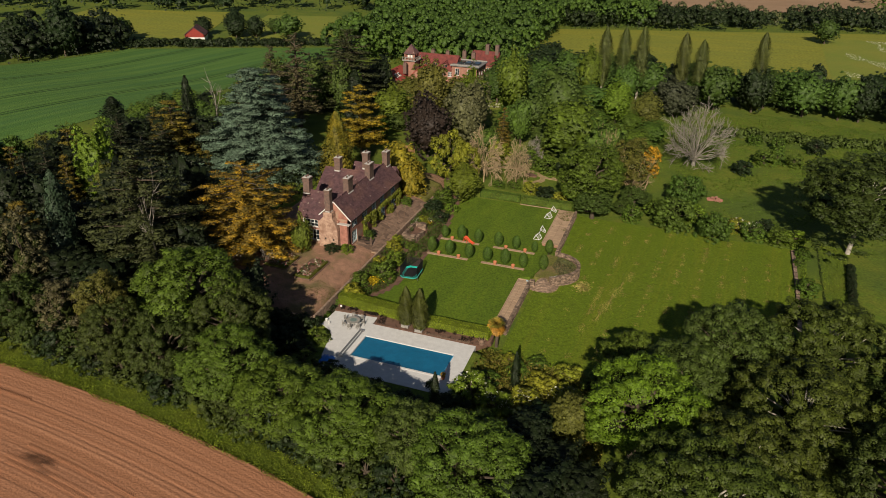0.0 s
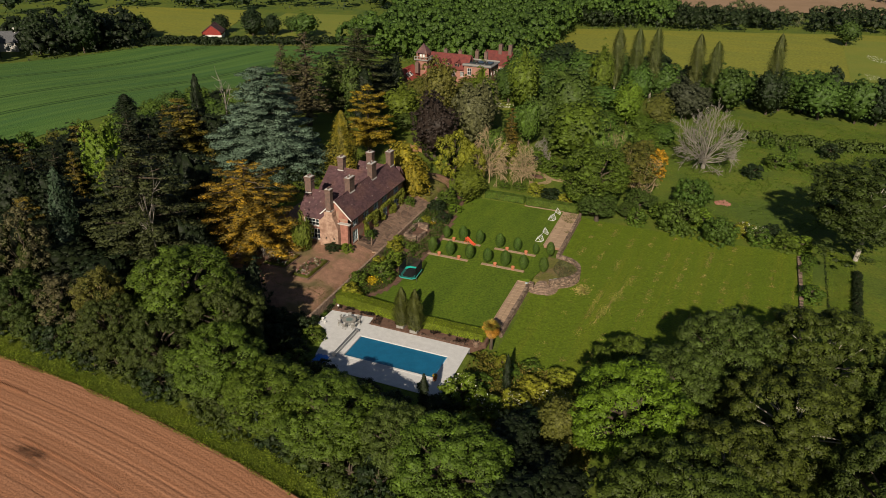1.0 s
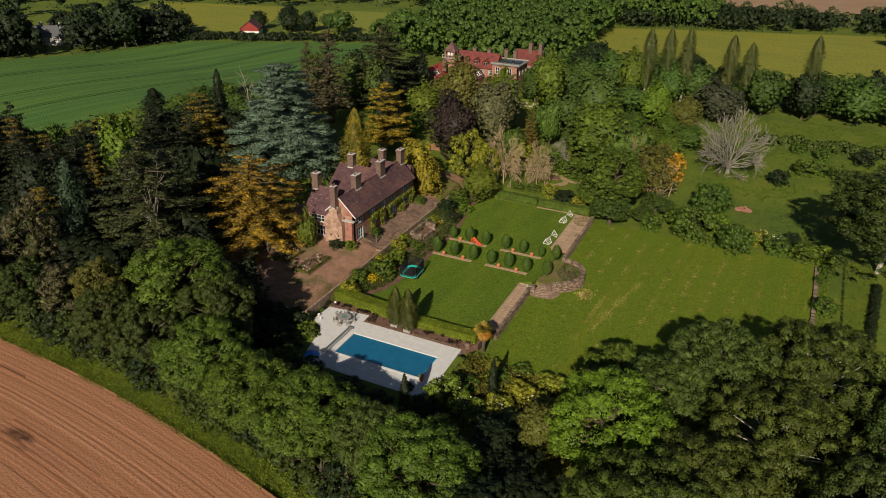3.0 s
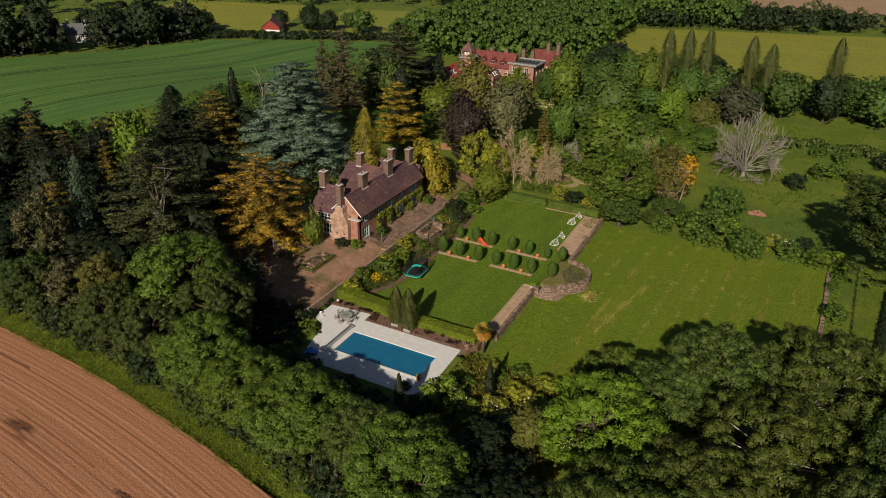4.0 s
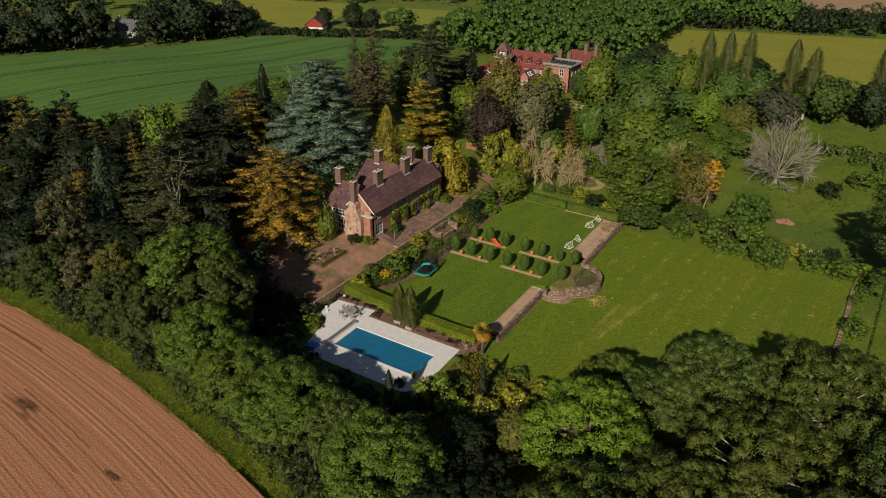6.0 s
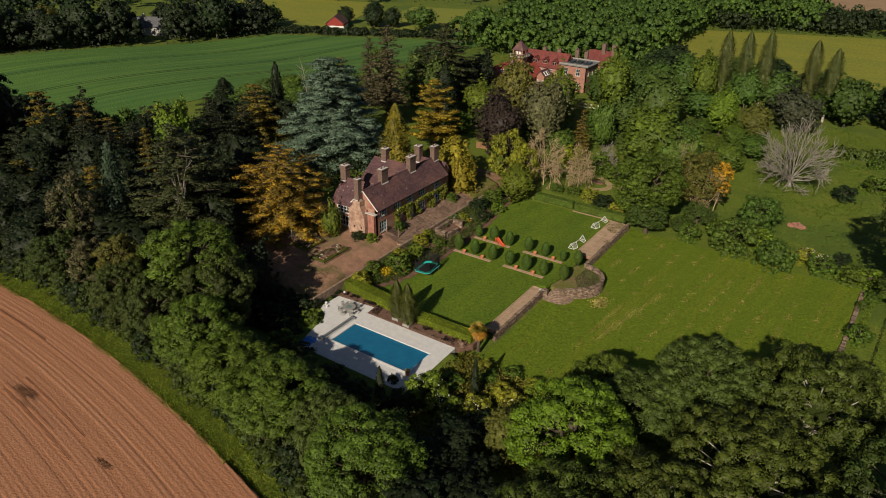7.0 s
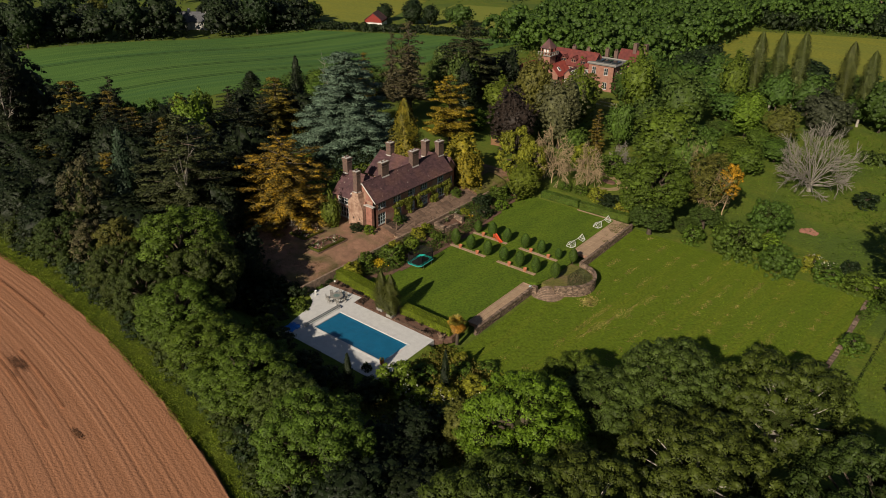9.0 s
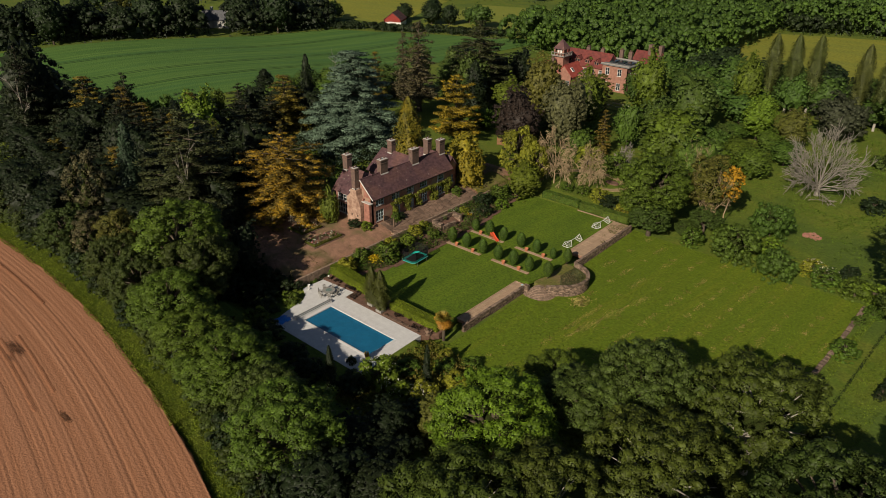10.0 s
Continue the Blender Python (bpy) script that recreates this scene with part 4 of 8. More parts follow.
# belt of trees between the ploughed field and the pool: kind, x, y, height, radius
FRONT = [
    ("ash", 23.2, -25.6, 11.0, 6.2), ("dark", 16.5, -23.5, 9.4, 4.6), ("ash", 8.2, -23.0, 9.0, 6.0), ("ash_b", 0, -22.2, 8.4, 5.6), ("ash", -8, -20.6, 10.2, 5.6), ("loose", -29.5, -16.5, 11.5, 3.4),
    ("ash", 5.6, -18.2, 6.2, 3.4), ("ash_b", 12.8, -20.2, 6.6, 3.2), ("ash_b", -19, -12, 14.2, 7.6), ("oak_d", -12, -13.5, 11.8, 5.6), ("oak_d", -25, -19.5, 9.5, 4.6), ("euc", -34, -18.0, 11, 4.0),
    ("oak_d", -41, -19.5, 9.5, 4.6), ("oak", 45, -24, 12.5, 8.0), ("oak_d", -17, -20, 9.8, 4.8), ("dark_m", -50, -18.5, 10, 4.8), ("dark_m", -59, -18, 11, 5.0),
]
EAST = [
    ("maple", 38.4, -10.6, 13.2, 6.9), ("dark", 47.8, 6.0, 13.5, 7.0), ("oak", 59, 9, 14.5, 8.0), ("oak", 55, -6, 13.5, 8.0), ("oak_d", 70, -1, 14, 8.5), ("oak_d", 64, -15, 13, 7.5),
    # low dark_m trees are added, near-black in place of the hollow's shade
    ("oak", 49, -17, 12.0, 7.0), ("ash", 36, 5, 7.5, 4.0), ("dark", 43.4, 0.4, 10.5, 6.2), ("dark_m", 27.2, -15.0, 6.0, 3.4), ("dark_m", 26.4, -20.6, 6.4, 3.8), ("dark_m", 30.6, -18.6, 5.4, 3.6), ("dark_m", 33.4, -22.6, 6.4, 4.4), ("dark_m", 29.4, -27.0, 8.0, 4.8), ("olive", 31.0, -10.8, 7.6, 2.8), ("oak_d", 78, 12, 13, 7.0),
]
for belt in (FRONT, EAST):
    for kind, x, y, h, r in belt:
        plant(kind, x, y, h, r)

# round the house
HOUSE_TREES = [
    ("cedar_blue", -49.2, 51, 22.0, 14.6), ("cedar_gold", -28.0, 14.2, 16.6, 9.8), ("gold_col", -28.2, 47, 16.6, 4.0), ("cedar_gold_b", -33.4, 69, 16.0, 6.4), ("yellow", -17.0, 52.0, 13.0, 5.0),
    ("copper", -18.4, 73.5, 15.3, 5.6), ("grey", -12.1, 84, 18.7, 6.0), ("olive", -25.2, 93, 21.0, 5.8), ("sycamore", -20, 17.5, 10, 1.9), ("cedar_front", -36.5, 0.5, 22.0, 10.2),
    ("leyland", -47.5, -4.5, 18.5, 2.3), ("euc", -46.5, -13.0, 16.5, 4.0), ("lime_m", -64, 20, 18.0, 4.6), ("olive", -56.5, 17, 13.0, 5.0), ("spruce", -68.5, 53, 17.5, 2.6), ("snag", -69, 63.5, 17, 3.6),
    ("pine", -57.4, 82, 24, 7.6), ("dark_m", -105, 3, 25, 7.8), ("cedar_dark", -99.5, -1, 24, 5.6), ("snag", -98.5, -2.5, 21, 3.4), ("cedar_gold_m", -94, 9.5, 16.5, 6.0), ("cedar_gold_m", -86.5, 14.5, 14.5, 4.4), ("cedar_gold_m", -64.5, 13.5, 13.0, 2.8), ("cedar_gold_m", -79.5, 15.5, 12.0, 3.8), ("snag", -33.0, -2.0, 20.0, 2.2), ("cedar_front", -54, 104, 23.5, 10.5), ("cedar_gold_m", -66, 44, 15.0, 6.6), ("cedar_gold_m", -42.8, 25, 13.2, 2.3),
    # last three dark_m trees here are added to cast shade on the terrace
    ("pine", -68, 87, 19.5, 4.6), ("cedar_gold_m", -71, 79, 14.5, 3.8), ("spruce", -46, 92, 14.5, 4.2), ("yellow", -13.0, 48.8, 10.5, 3.6), ("mixed", -58, 58, 8, 4.2), ("dark_m", -15.6, -4.0, 11.5, 3.4), ("dark_m", -25.5, -4.5, 12.5, 4.6), ("dark_m", -31.0, 3.0, 10.5, 3.8),
]
HOUSE_TREES += [("bush", -96.7, 24, 8.4, 3), ("bush", -96.6, 30, 7.8, 3.1), ("olive", -91.4, 33, 8.6, 2.3), ("ash_m", -90.6, 37, 8.7, 2.6), ("ash_m", -92.1, 42, 8.1, 2.4), ("mixed", -89.7, 50, 7.1, 3.3), ("mixed", -87.3, 56, 7, 3.1), ("cedar_gold_m", -84.9, 60, 7, 2.3)]
for kind, x, y, h, r in HOUSE_TREES:
    plant(kind, x, y, h, r)

GARDEN_TREES = [
    ("bare_tan", -1.6, 63.5, 13.2, 4.4), ("bare_tan", 4.6, 67.5, 10.8, 3.3), ("sycamore", -3.4, 55, 8.8, 3.9), ("bamboo", -8.6, 60, 11.6, 4.2), ("bamboo", -4.6, 60, 9.8, 3.2),
    ("ash_b", 21.4, 61.9, 14.6, 7.2), ("loose", 28.6, 70, 14.0, 5.6), ("limbs", 29.4, 69.0, 12.6, 5.0), ("limbs", 21.8, 80.5, 13.6, 3.6), ("amber", 32.2, 71.0, 12.8, 2.3), ("bare_grey", -25, 12.6, 5, 3.6), ("bare_grey", 5, 82, 7, 2.6),
    ("dead", 41.2, 99.5, 17.4, 9.2), ("sycamore", -16.1, 100, 17.8, 5.4), ("dark_f", -22.5, 143, 8, 3.6), ("sycamore", -11.7, 126, 19.9, 5.2), ("oak_m", 3, 122, 16.4, 7.9),
    ("ash_m", 11.7, 90, 16.5, 8.2), ("sycamore", 6.8, 150, 18, 4.3), ("mixed", -1.3, 95, 13, 3.1), ("cedar_gold_m", -4.1, 88, 10.8, 2.3), ("sycamore", -37.4, 97, 11.8, 5.1),
    ("lime_m", 18.6, 127, 13.4, 4.8), ("olive", 26.9, 125.5, 11.3, 4.7), ("plum", 34, 142, 12.8, 7.3), ("oak_f", 44.8, 155, 15.7, 6.6), ("dark_f", 56, 157, 15.1, 5.9),
    ("oak_f", 25.5, 160, 13.4, 6.1), ("dark_f", 32.5, 162, 12.8, 5), ("oak_f", 18, 156, 13.5, 5.1), ("mixed", 21.6, 82, 14.7, 5.1), ("oak_f", 70.3, 158, 14.9, 7.5),
    ("oak_f", 80.1, 158, 15, 5.6), ("dark_f", 85.6, 158, 15, 5.2), ("dark_f", 73.6, 170, 15.1, 3.8), ("dark_f", 96, 157, 15, 7), ("oak_f", 107, 158, 15, 8),
    ("oak_big", 70.0, 60.0, 20.0, 11.8), ("bush", 40.2, 73.5, 6.6, 4.1), ("bush", 38.4, 60.2, 6.2, 4.3), ("bush", 46.3, 57.8, 5.2, 3.5), ("shrub_l", 43.0, 65.2, 3.4, 2.2),
    ("dark", 23.0, 58.2, 6.6, 4.2), ("dark", 28.4, 62.2, 3.4, 2.4), ("shrub", 34.6, 66, 3.2, 2.4), ("dark", 30.2, 66.2, 5.4, 3.3), ("ash_f", 35, 166, 12.5, 6), ("ash_f", 15, 168, 13.5, 6.5),
    ("ash_f", 66, 165, 13, 7), ("mid_f", -1, 162, 14, 7), ("dark_f", -12, 166, 13.5, 7), ("mid_f", -22, 160, 12, 6), ("bush", 18, 69.5, 5, 3),
    ("shrub", 19, 98, 6, 5), ("ash_m", 27, 100, 8, 4.4), ("mixed", 30, 113, 6.5, 4.4), ("bush", 14, 108, 7, 4.8),
    ("olive", -24.6, 117, 12.8, 6.6), ("olive", -42.7, 122, 9.4, 5.6), ("mixed", -6, 104, 9, 4.4), ("oak_m", -2, 112, 11, 5.2),
]
for kind, x, y, h, r in GARDEN_TREES:
    plant(kind, x, y, h, r)
for x, y, h in ((9.9, 158.4, 21.8), (15.8, 157.7, 22.2), (21.3, 158.3, 22.8), (33.9, 155.9, 22.2), (39.2, 157, 20.4), (56.0, 158, 23.6)):
    plant("poplar", x, y, h, 2.0)
plant("cypress", 4.3, 4.5, 6.4, 1.2, z=0.2)
plant("cypress", 6.6, 4.0, 6.8, 1.25, z=0.2)
plant("thin", 15.2, -13.2, 7.0, 0.75)
plant("thin", 22.6, -3.5, 6.5, 0.6)


def scatter(kinds, count, inside, gap, h, r, seed, tries=6000, where=(-300, 200, -60, 560), cap=None):
    """Trees strewn over a stretch of land, none closer than the gap."""
    rnd = random.Random(seed)
    done = []
    for _ in range(tries):
        if len(done) >= count:
            break
        x, y = rnd.uniform(where[0], where[1]), rnd.uniform(where[2], where[3])
        if not inside(x, y) or any((x - a) ** 2 + (y - b) ** 2 < gap * gap for a, b in done):
            continue
        done.append((x, y))
        hh, rr = rnd.uniform(*h), rnd.uniform(*r)
        plant(rnd.choice(kinds), x, y, min(hh, cap(x, y) * (0.82 + 0.02 * hh)) if cap else hh, rr)


def clear_of(points, gap):
    return lambda x, y: all((x - a) ** 2 + (y - b) ** 2 > gap * gap for a, b in points)


known = [(t[1], t[2]) for t in (*HOUSE_TREES, *GARDEN_TREES, *FRONT, *EAST)]
free5, free7 = clear_of(known, 4.5), clear_of(known, 6.5)
# the dark wood west of the house
wood_top = lambda x, y: min(max(34.0 + 0.165 * x - 0.265 * y, 5.0), 8.0 + 0.55 * max(0.0, y + 4.0), 18.0)   # caps fitted to the skyline in the camera's view; lower towards the crop field
west = lambda x, y: -118 < x < -31 and -17 < y < 62 + 0.5 * (x + 60) and not (x > -62 and y > 20) and not (x > -40 and y > 8) and not (x < -80 and y < -6) and not (x < -78 and y > 18) and free5(x, y) and (x + 36.5) ** 2 + (y - 0.5) ** 2 > 81 and (x + 94) ** 2 + (y - 9.5) ** 2 > 50 and (x + 60) ** 2 + (y - 13) ** 2 > 70
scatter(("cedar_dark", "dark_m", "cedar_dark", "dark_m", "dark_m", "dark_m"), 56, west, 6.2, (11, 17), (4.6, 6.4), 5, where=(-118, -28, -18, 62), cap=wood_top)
scatter(("cedar_gold_m", "dark_m", "cedar_gold_m"), 5, lambda x, y: west(x, y) and -100 < x < -55 and y > -6, 9.0, (13, 16.5), (3.8, 5.0), 9, where=(-100, -55, -6, 50), cap=wood_top)
# along the near edge of the crop field and north of the house
scatter(("mixed", "dark_m", "oak_m", "dark_m", "spruce"), 14, lambda x, y: -100 < x < -64 and 60 < y < 100 and abs(x + 90 - 0.28 * (y - 60)) < 11 and free5(x, y), 7.0, (4, 7.5), (4.0, 5.4), 15, where=(-110, -50, 60, 104))
scatter(("cedar_dark", "dark_m", "dark_m", "oak_m"), 9, lambda x, y: -74 < x < -52 and 96 < y < 122 and free5(x, y), 7.5, (12, 18), (4.6, 6.0), 16, where=(-74, -50, 94, 122))
# the wood behind the house and garden
scatter(("mixed", "ash_m", "bush", "oak_m"), 16, lambda x, y: -40 < x < 24 and 80 < y < 124 and free5(x, y) and not (-38 < x < 4 and 106 < y) and not (-34 < x < -20 and y < 92),
        7.5, (4.5, 7.5), (3.4, 4.6), 6, where=(-42, 34, 66, 140))
# rows behind the poplars
scatter(("oak_f", "dark_f", "mid_f", "ash_f"), 26, lambda x, y: -20 < x < 125 and 160 < y < 186 - 0.05 * x and free5(x, y), 9.5, (9, 12.5), (6, 8), 17, where=(-20, 125, 156, 192))
scatter(("mid_f", "ash_f", "oak_f"), 8, lambda x, y: -28 < x < 12 and 136 < y < 162 and free5(x, y), 8.0, (8, 12), (5.0, 6.5), 18, where=(-32, 12, 132, 164))

# ---- the house ----
def wall_mesh(length, height, openings, thick=0.35):
    """A wall along x with real openings (x0, x1, z0, z1); y runs inwards."""
    xs = sorted({0.0, length, *[o[0] for o in openings], *[o[1] for o in openings]})
    zs = sorted({0.0, height, *[o[2] for o in openings], *[o[3] for o in openings]})
    bm = bmesh.new()
    for a, b in zip(xs, xs[1:]):
        for c, d in zip(zs, zs[1:]):
            if not any(o[0] <= a and b <= o[1] and o[2] <= c and d <= o[3] for o in openings):
                add_box(bm, a, b, 0, thick, c, d)
    bmesh.ops.remove_doubles(bm, verts=bm.verts[:], dist=0.0005)
    seen = {}
    for f in bm.faces:
        seen.setdefault(tuple(round(v, 3) for v in f.calc_center_median()), []).append(f)
    bmesh.ops.delete(bm, geom=[f for fs in seen.values() if len(fs) > 1 for f in fs], context="FACES")
    return bm


def window_in(parent, o, nx, nz, mat, depth=0.12, name="window"):
    """A framed window that fills an opening, with glazing bars and a pane behind them."""
    x0, x1, z0, z1 = o
    bm = bmesh.new()
    f = 0.09
    for a, b, c, d in ((x0, x1, z0, z0 + f), (x0, x1, z1 - f, z1), (x0, x0 + f, z0 + f, z1 - f), (x1 - f, x1, z0 + f, z1 - f)):
        add_box(bm, a, b, depth - 0.05, depth + 0.08, c, d)
    for i in range(1, nx):
        x = x0 + (x1 - x0) * i / nx
        add_box(bm, x - 0.04, x + 0.04, depth - 0.03, depth + 0.05, z0 + f, z1 - f)
    for i in range(1, nz):
        z = z0 + (z1 - z0) * i / nz
        add_box(bm, x0 + f, x1 - f, depth - 0.025, depth + 0.045, z - 0.03, z + 0.03)
    w = part(name, bm, mat, parent)
    part("pane", box(x0 + f, x1 - f, depth + 0.06, depth + 0.075, z0 + f, z1 - f), DARKGLASS, w, "dark reflecting glass pane")
    part("sill", box(x0 - 0.08, x1 + 0.08, -0.08, depth - 0.06, z0 - 0.07, z0 - 0.003), LEAD, w, "pale stone sill")
    return w


def wall_with(parent, m, length, height, openings, mat, bars=BLUE_PAINT, name="wall", label=""):
    w = part(name, wall_mesh(length, height, [o[:4] for o in openings]), mat, parent, label)
    w.matrix_basis = m
    for o in openings:
        window_in(w, o[:4], o[4], o[5], bars)
    return w


def tile_slope(a, b, c, d, seed, mat=TILE, w=0.42, course=0.30):
    """Overlapping tiles on a slope with eave a-b and ridge d-c, over a solid slab."""
    a, b, c, d = (np.array(p, float) for p in (a, b, c, d))
    rng = np.random.default_rng(seed)
    n = np.cross(b - a, d - a)
    n /= np.linalg.norm(n)
    if n[2] < 0:
        n = -n
    rows = max(2, int(max(np.linalg.norm(d - a), np.linalg.norm(c - b)) / course))
    V, F = [], []
    for j in range(rows):
        v0, v1 = j / rows, min(1.0, (j + 1.18) / rows)
        l0, r0, l1, r1 = a + (d - a) * v0, b + (c - b) * v0, a + (d - a) * v1, b + (c - b) * v1
        cols = max(1, int(np.linalg.norm(r0 - l0) / w))
        off = 0.5 * (j % 2) / cols
        for i in range(cols + 1):
            u0, u1 = max(0.0, i / cols - off), min(1.0, (i + 1) / cols - off)
            if u1 - u0 < 0.002:
                continue
            up = n * (0.055 + rng.uniform(0, 0.022))
            k = len(V)
            V += [l0 + (r0 - l0) * u0 + up, l0 + (r0 - l0) * u1 + up, l1 + (r1 - l1) * u1 + n * 0.012, l1 + (r1 - l1) * u0 + n * 0.012]
            F.append((k, k + 1, k + 2, k + 3))
    slab = np.array([p - n * 0.16 for p in (a, b, c, d)] + [a, b, c, d])
    return np_mesh("roof", slab, np.array(((3, 2, 1, 0), (4, 5, 6, 7), (0, 1, 5, 4), (1, 2, 6, 5), (2, 3, 7, 6), (3, 0, 4, 7))), mat), np_mesh("roof_tiles", np.array(V), np.array(F), mat)


def slope(parent, *args):
    slab, tiles = tile_slope(*args)
    roof = put("roof", slab, parent)
    tagged(put("roof_tiles", tiles, roof), "overlapping clay roof tiles", kind="stuff")


def gable_roof(parent, x0, x1, y0, y1, eave, ridge, along, seed, mat=TILE):
    """Two slopes with a ridge; along is the ridge's axis."""
    if along == "y":
        xm = (x0 + x1) / 2
        slope(parent, (x1, y0, eave), (x1, y1, eave), (xm, y1, ridge), (xm, y0, ridge), seed, mat)
        slope(parent, (x0, y1, eave), (x0, y0, eave), (xm, y0, ridge), (xm, y1, ridge), seed + 1, mat)
        part("ridge_tile", box(xm - 0.13, xm + 0.13, y0, y1, ridge - 0.03, ridge + 0.12, 0.05), mat, parent)
    else:
        ym = (y0 + y1) / 2
        slope(parent, (x0, y0, eave), (x1, y0, eave), (x1, ym, ridge), (x0, ym, ridge), seed, mat)
        slope(parent, (x1, y1, eave), (x0, y1, eave), (x0, ym, ridge), (x1, ym, ridge), seed + 1, mat)
        part("ridge_tile", box(x0, x1, ym - 0.13, ym + 0.13, ridge - 0.03, ridge + 0.12, 0.05), mat, parent)


def gable_end(parent, pts, thick, mat, name="gable"):
    """A triangular wall: three corners and a thickness vector."""
    bm = bmesh.new()
    a = [bm.verts.new(p) for p in pts]
    b = [bm.verts.new(Vector(p) + Vector(thick)) for p in pts]
    bm.faces.new(a)
    bm.faces.new(b[::-1])
    for i in range(3):
        bm.faces.new((a[i], b[i], b[(i + 1) % 3], a[(i + 1) % 3]))
    bmesh.ops.recalc_face_normals(bm, faces=bm.faces[:])
    return part(name, bm, mat, parent)


def chimney(parent, x, y, z0, z1, wx, wy, roof_z, mat=STACK):
    """A brick stack with plinth, corbelled head, cap and pale flashing at the roof."""
    r2 = math.sqrt(0.5)
    bm = lathe([(r2, z0), (r2, z1 - 0.78), (r2 * 1.12, z1 - 0.75), (r2 * 1.12, z1 - 0.62), (r2, z1 - 0.6), (r2, z1 - 0.4), (r2 * 1.16, z1 - 0.36), (r2 * 1.16, z1 - 0.2), (r2 * 1.24, z1 - 0.18), (r2 * 1.24, z1 - 0.04)], 4)
    bmesh.ops.transform(bm, matrix=Matrix.Translation((x, y, 0)) @ Matrix.Diagonal((wx, wy, 1, 1)) @ pose(0, 0, 0, 0, 0, 45), verts=bm.verts[:])
    st = part("chimney", bm, mat, parent, "tall brown brick chimney stack")
    part("cap", box(x - wx * 0.52, x + wx * 0.52, y - wy * 0.52, y + wy * 0.52, z1 - 0.035, z1 + 0.05, 0.02), LEAD, st, "pale mortar cap")
    for i in (-1, 1):
        pot = part("chimney_pot", lathe([(0.17, z1 + 0.05), (0.13, z1 + 0.14), (0.13, z1 + 0.3), (0.155, z1 + 0.34)], 10), STACK, st)
        pot.matrix_basis = Matrix.Translation((x, y + i * wy * 0.25, 0))
    fl = bmesh.new()
    e = 0.07
    for sx, sy in ((-1, 0), (1, 0), (0, -1), (0, 1)):
        for dz in (roof_z,):
            cx, cy = x + sx * wx / 2, y + sy * wy / 2
            hx = wx / 2 + e if sy else e
            hy = wy / 2 + e if sx else e
            zz = dz(cx, cy)
            zz2 = [dz(cx - hx, cy - hy), dz(cx + hx, cy - hy), dz(cx + hx, cy + hy), dz(cx - hx, cy + hy)]
            vs = [fl.verts.new((cx + qx * hx, cy + qy * hy, q + up)) for up in (0.02, 0.2) for (qx, qy), q in zip(((-1, -1), (1, -1), (1, 1), (-1, 1)), zz2)]
            for f in ((3, 2, 1, 0), (4, 5, 6, 7), (0, 1, 5, 4), (1, 2, 6, 5), (2, 3, 7, 6), (3, 0, 4, 7)):
                fl.faces.new([vs[i] for i in f])
    part("flashing", fl, LEAD, st, "pale lead flashing")
    return st


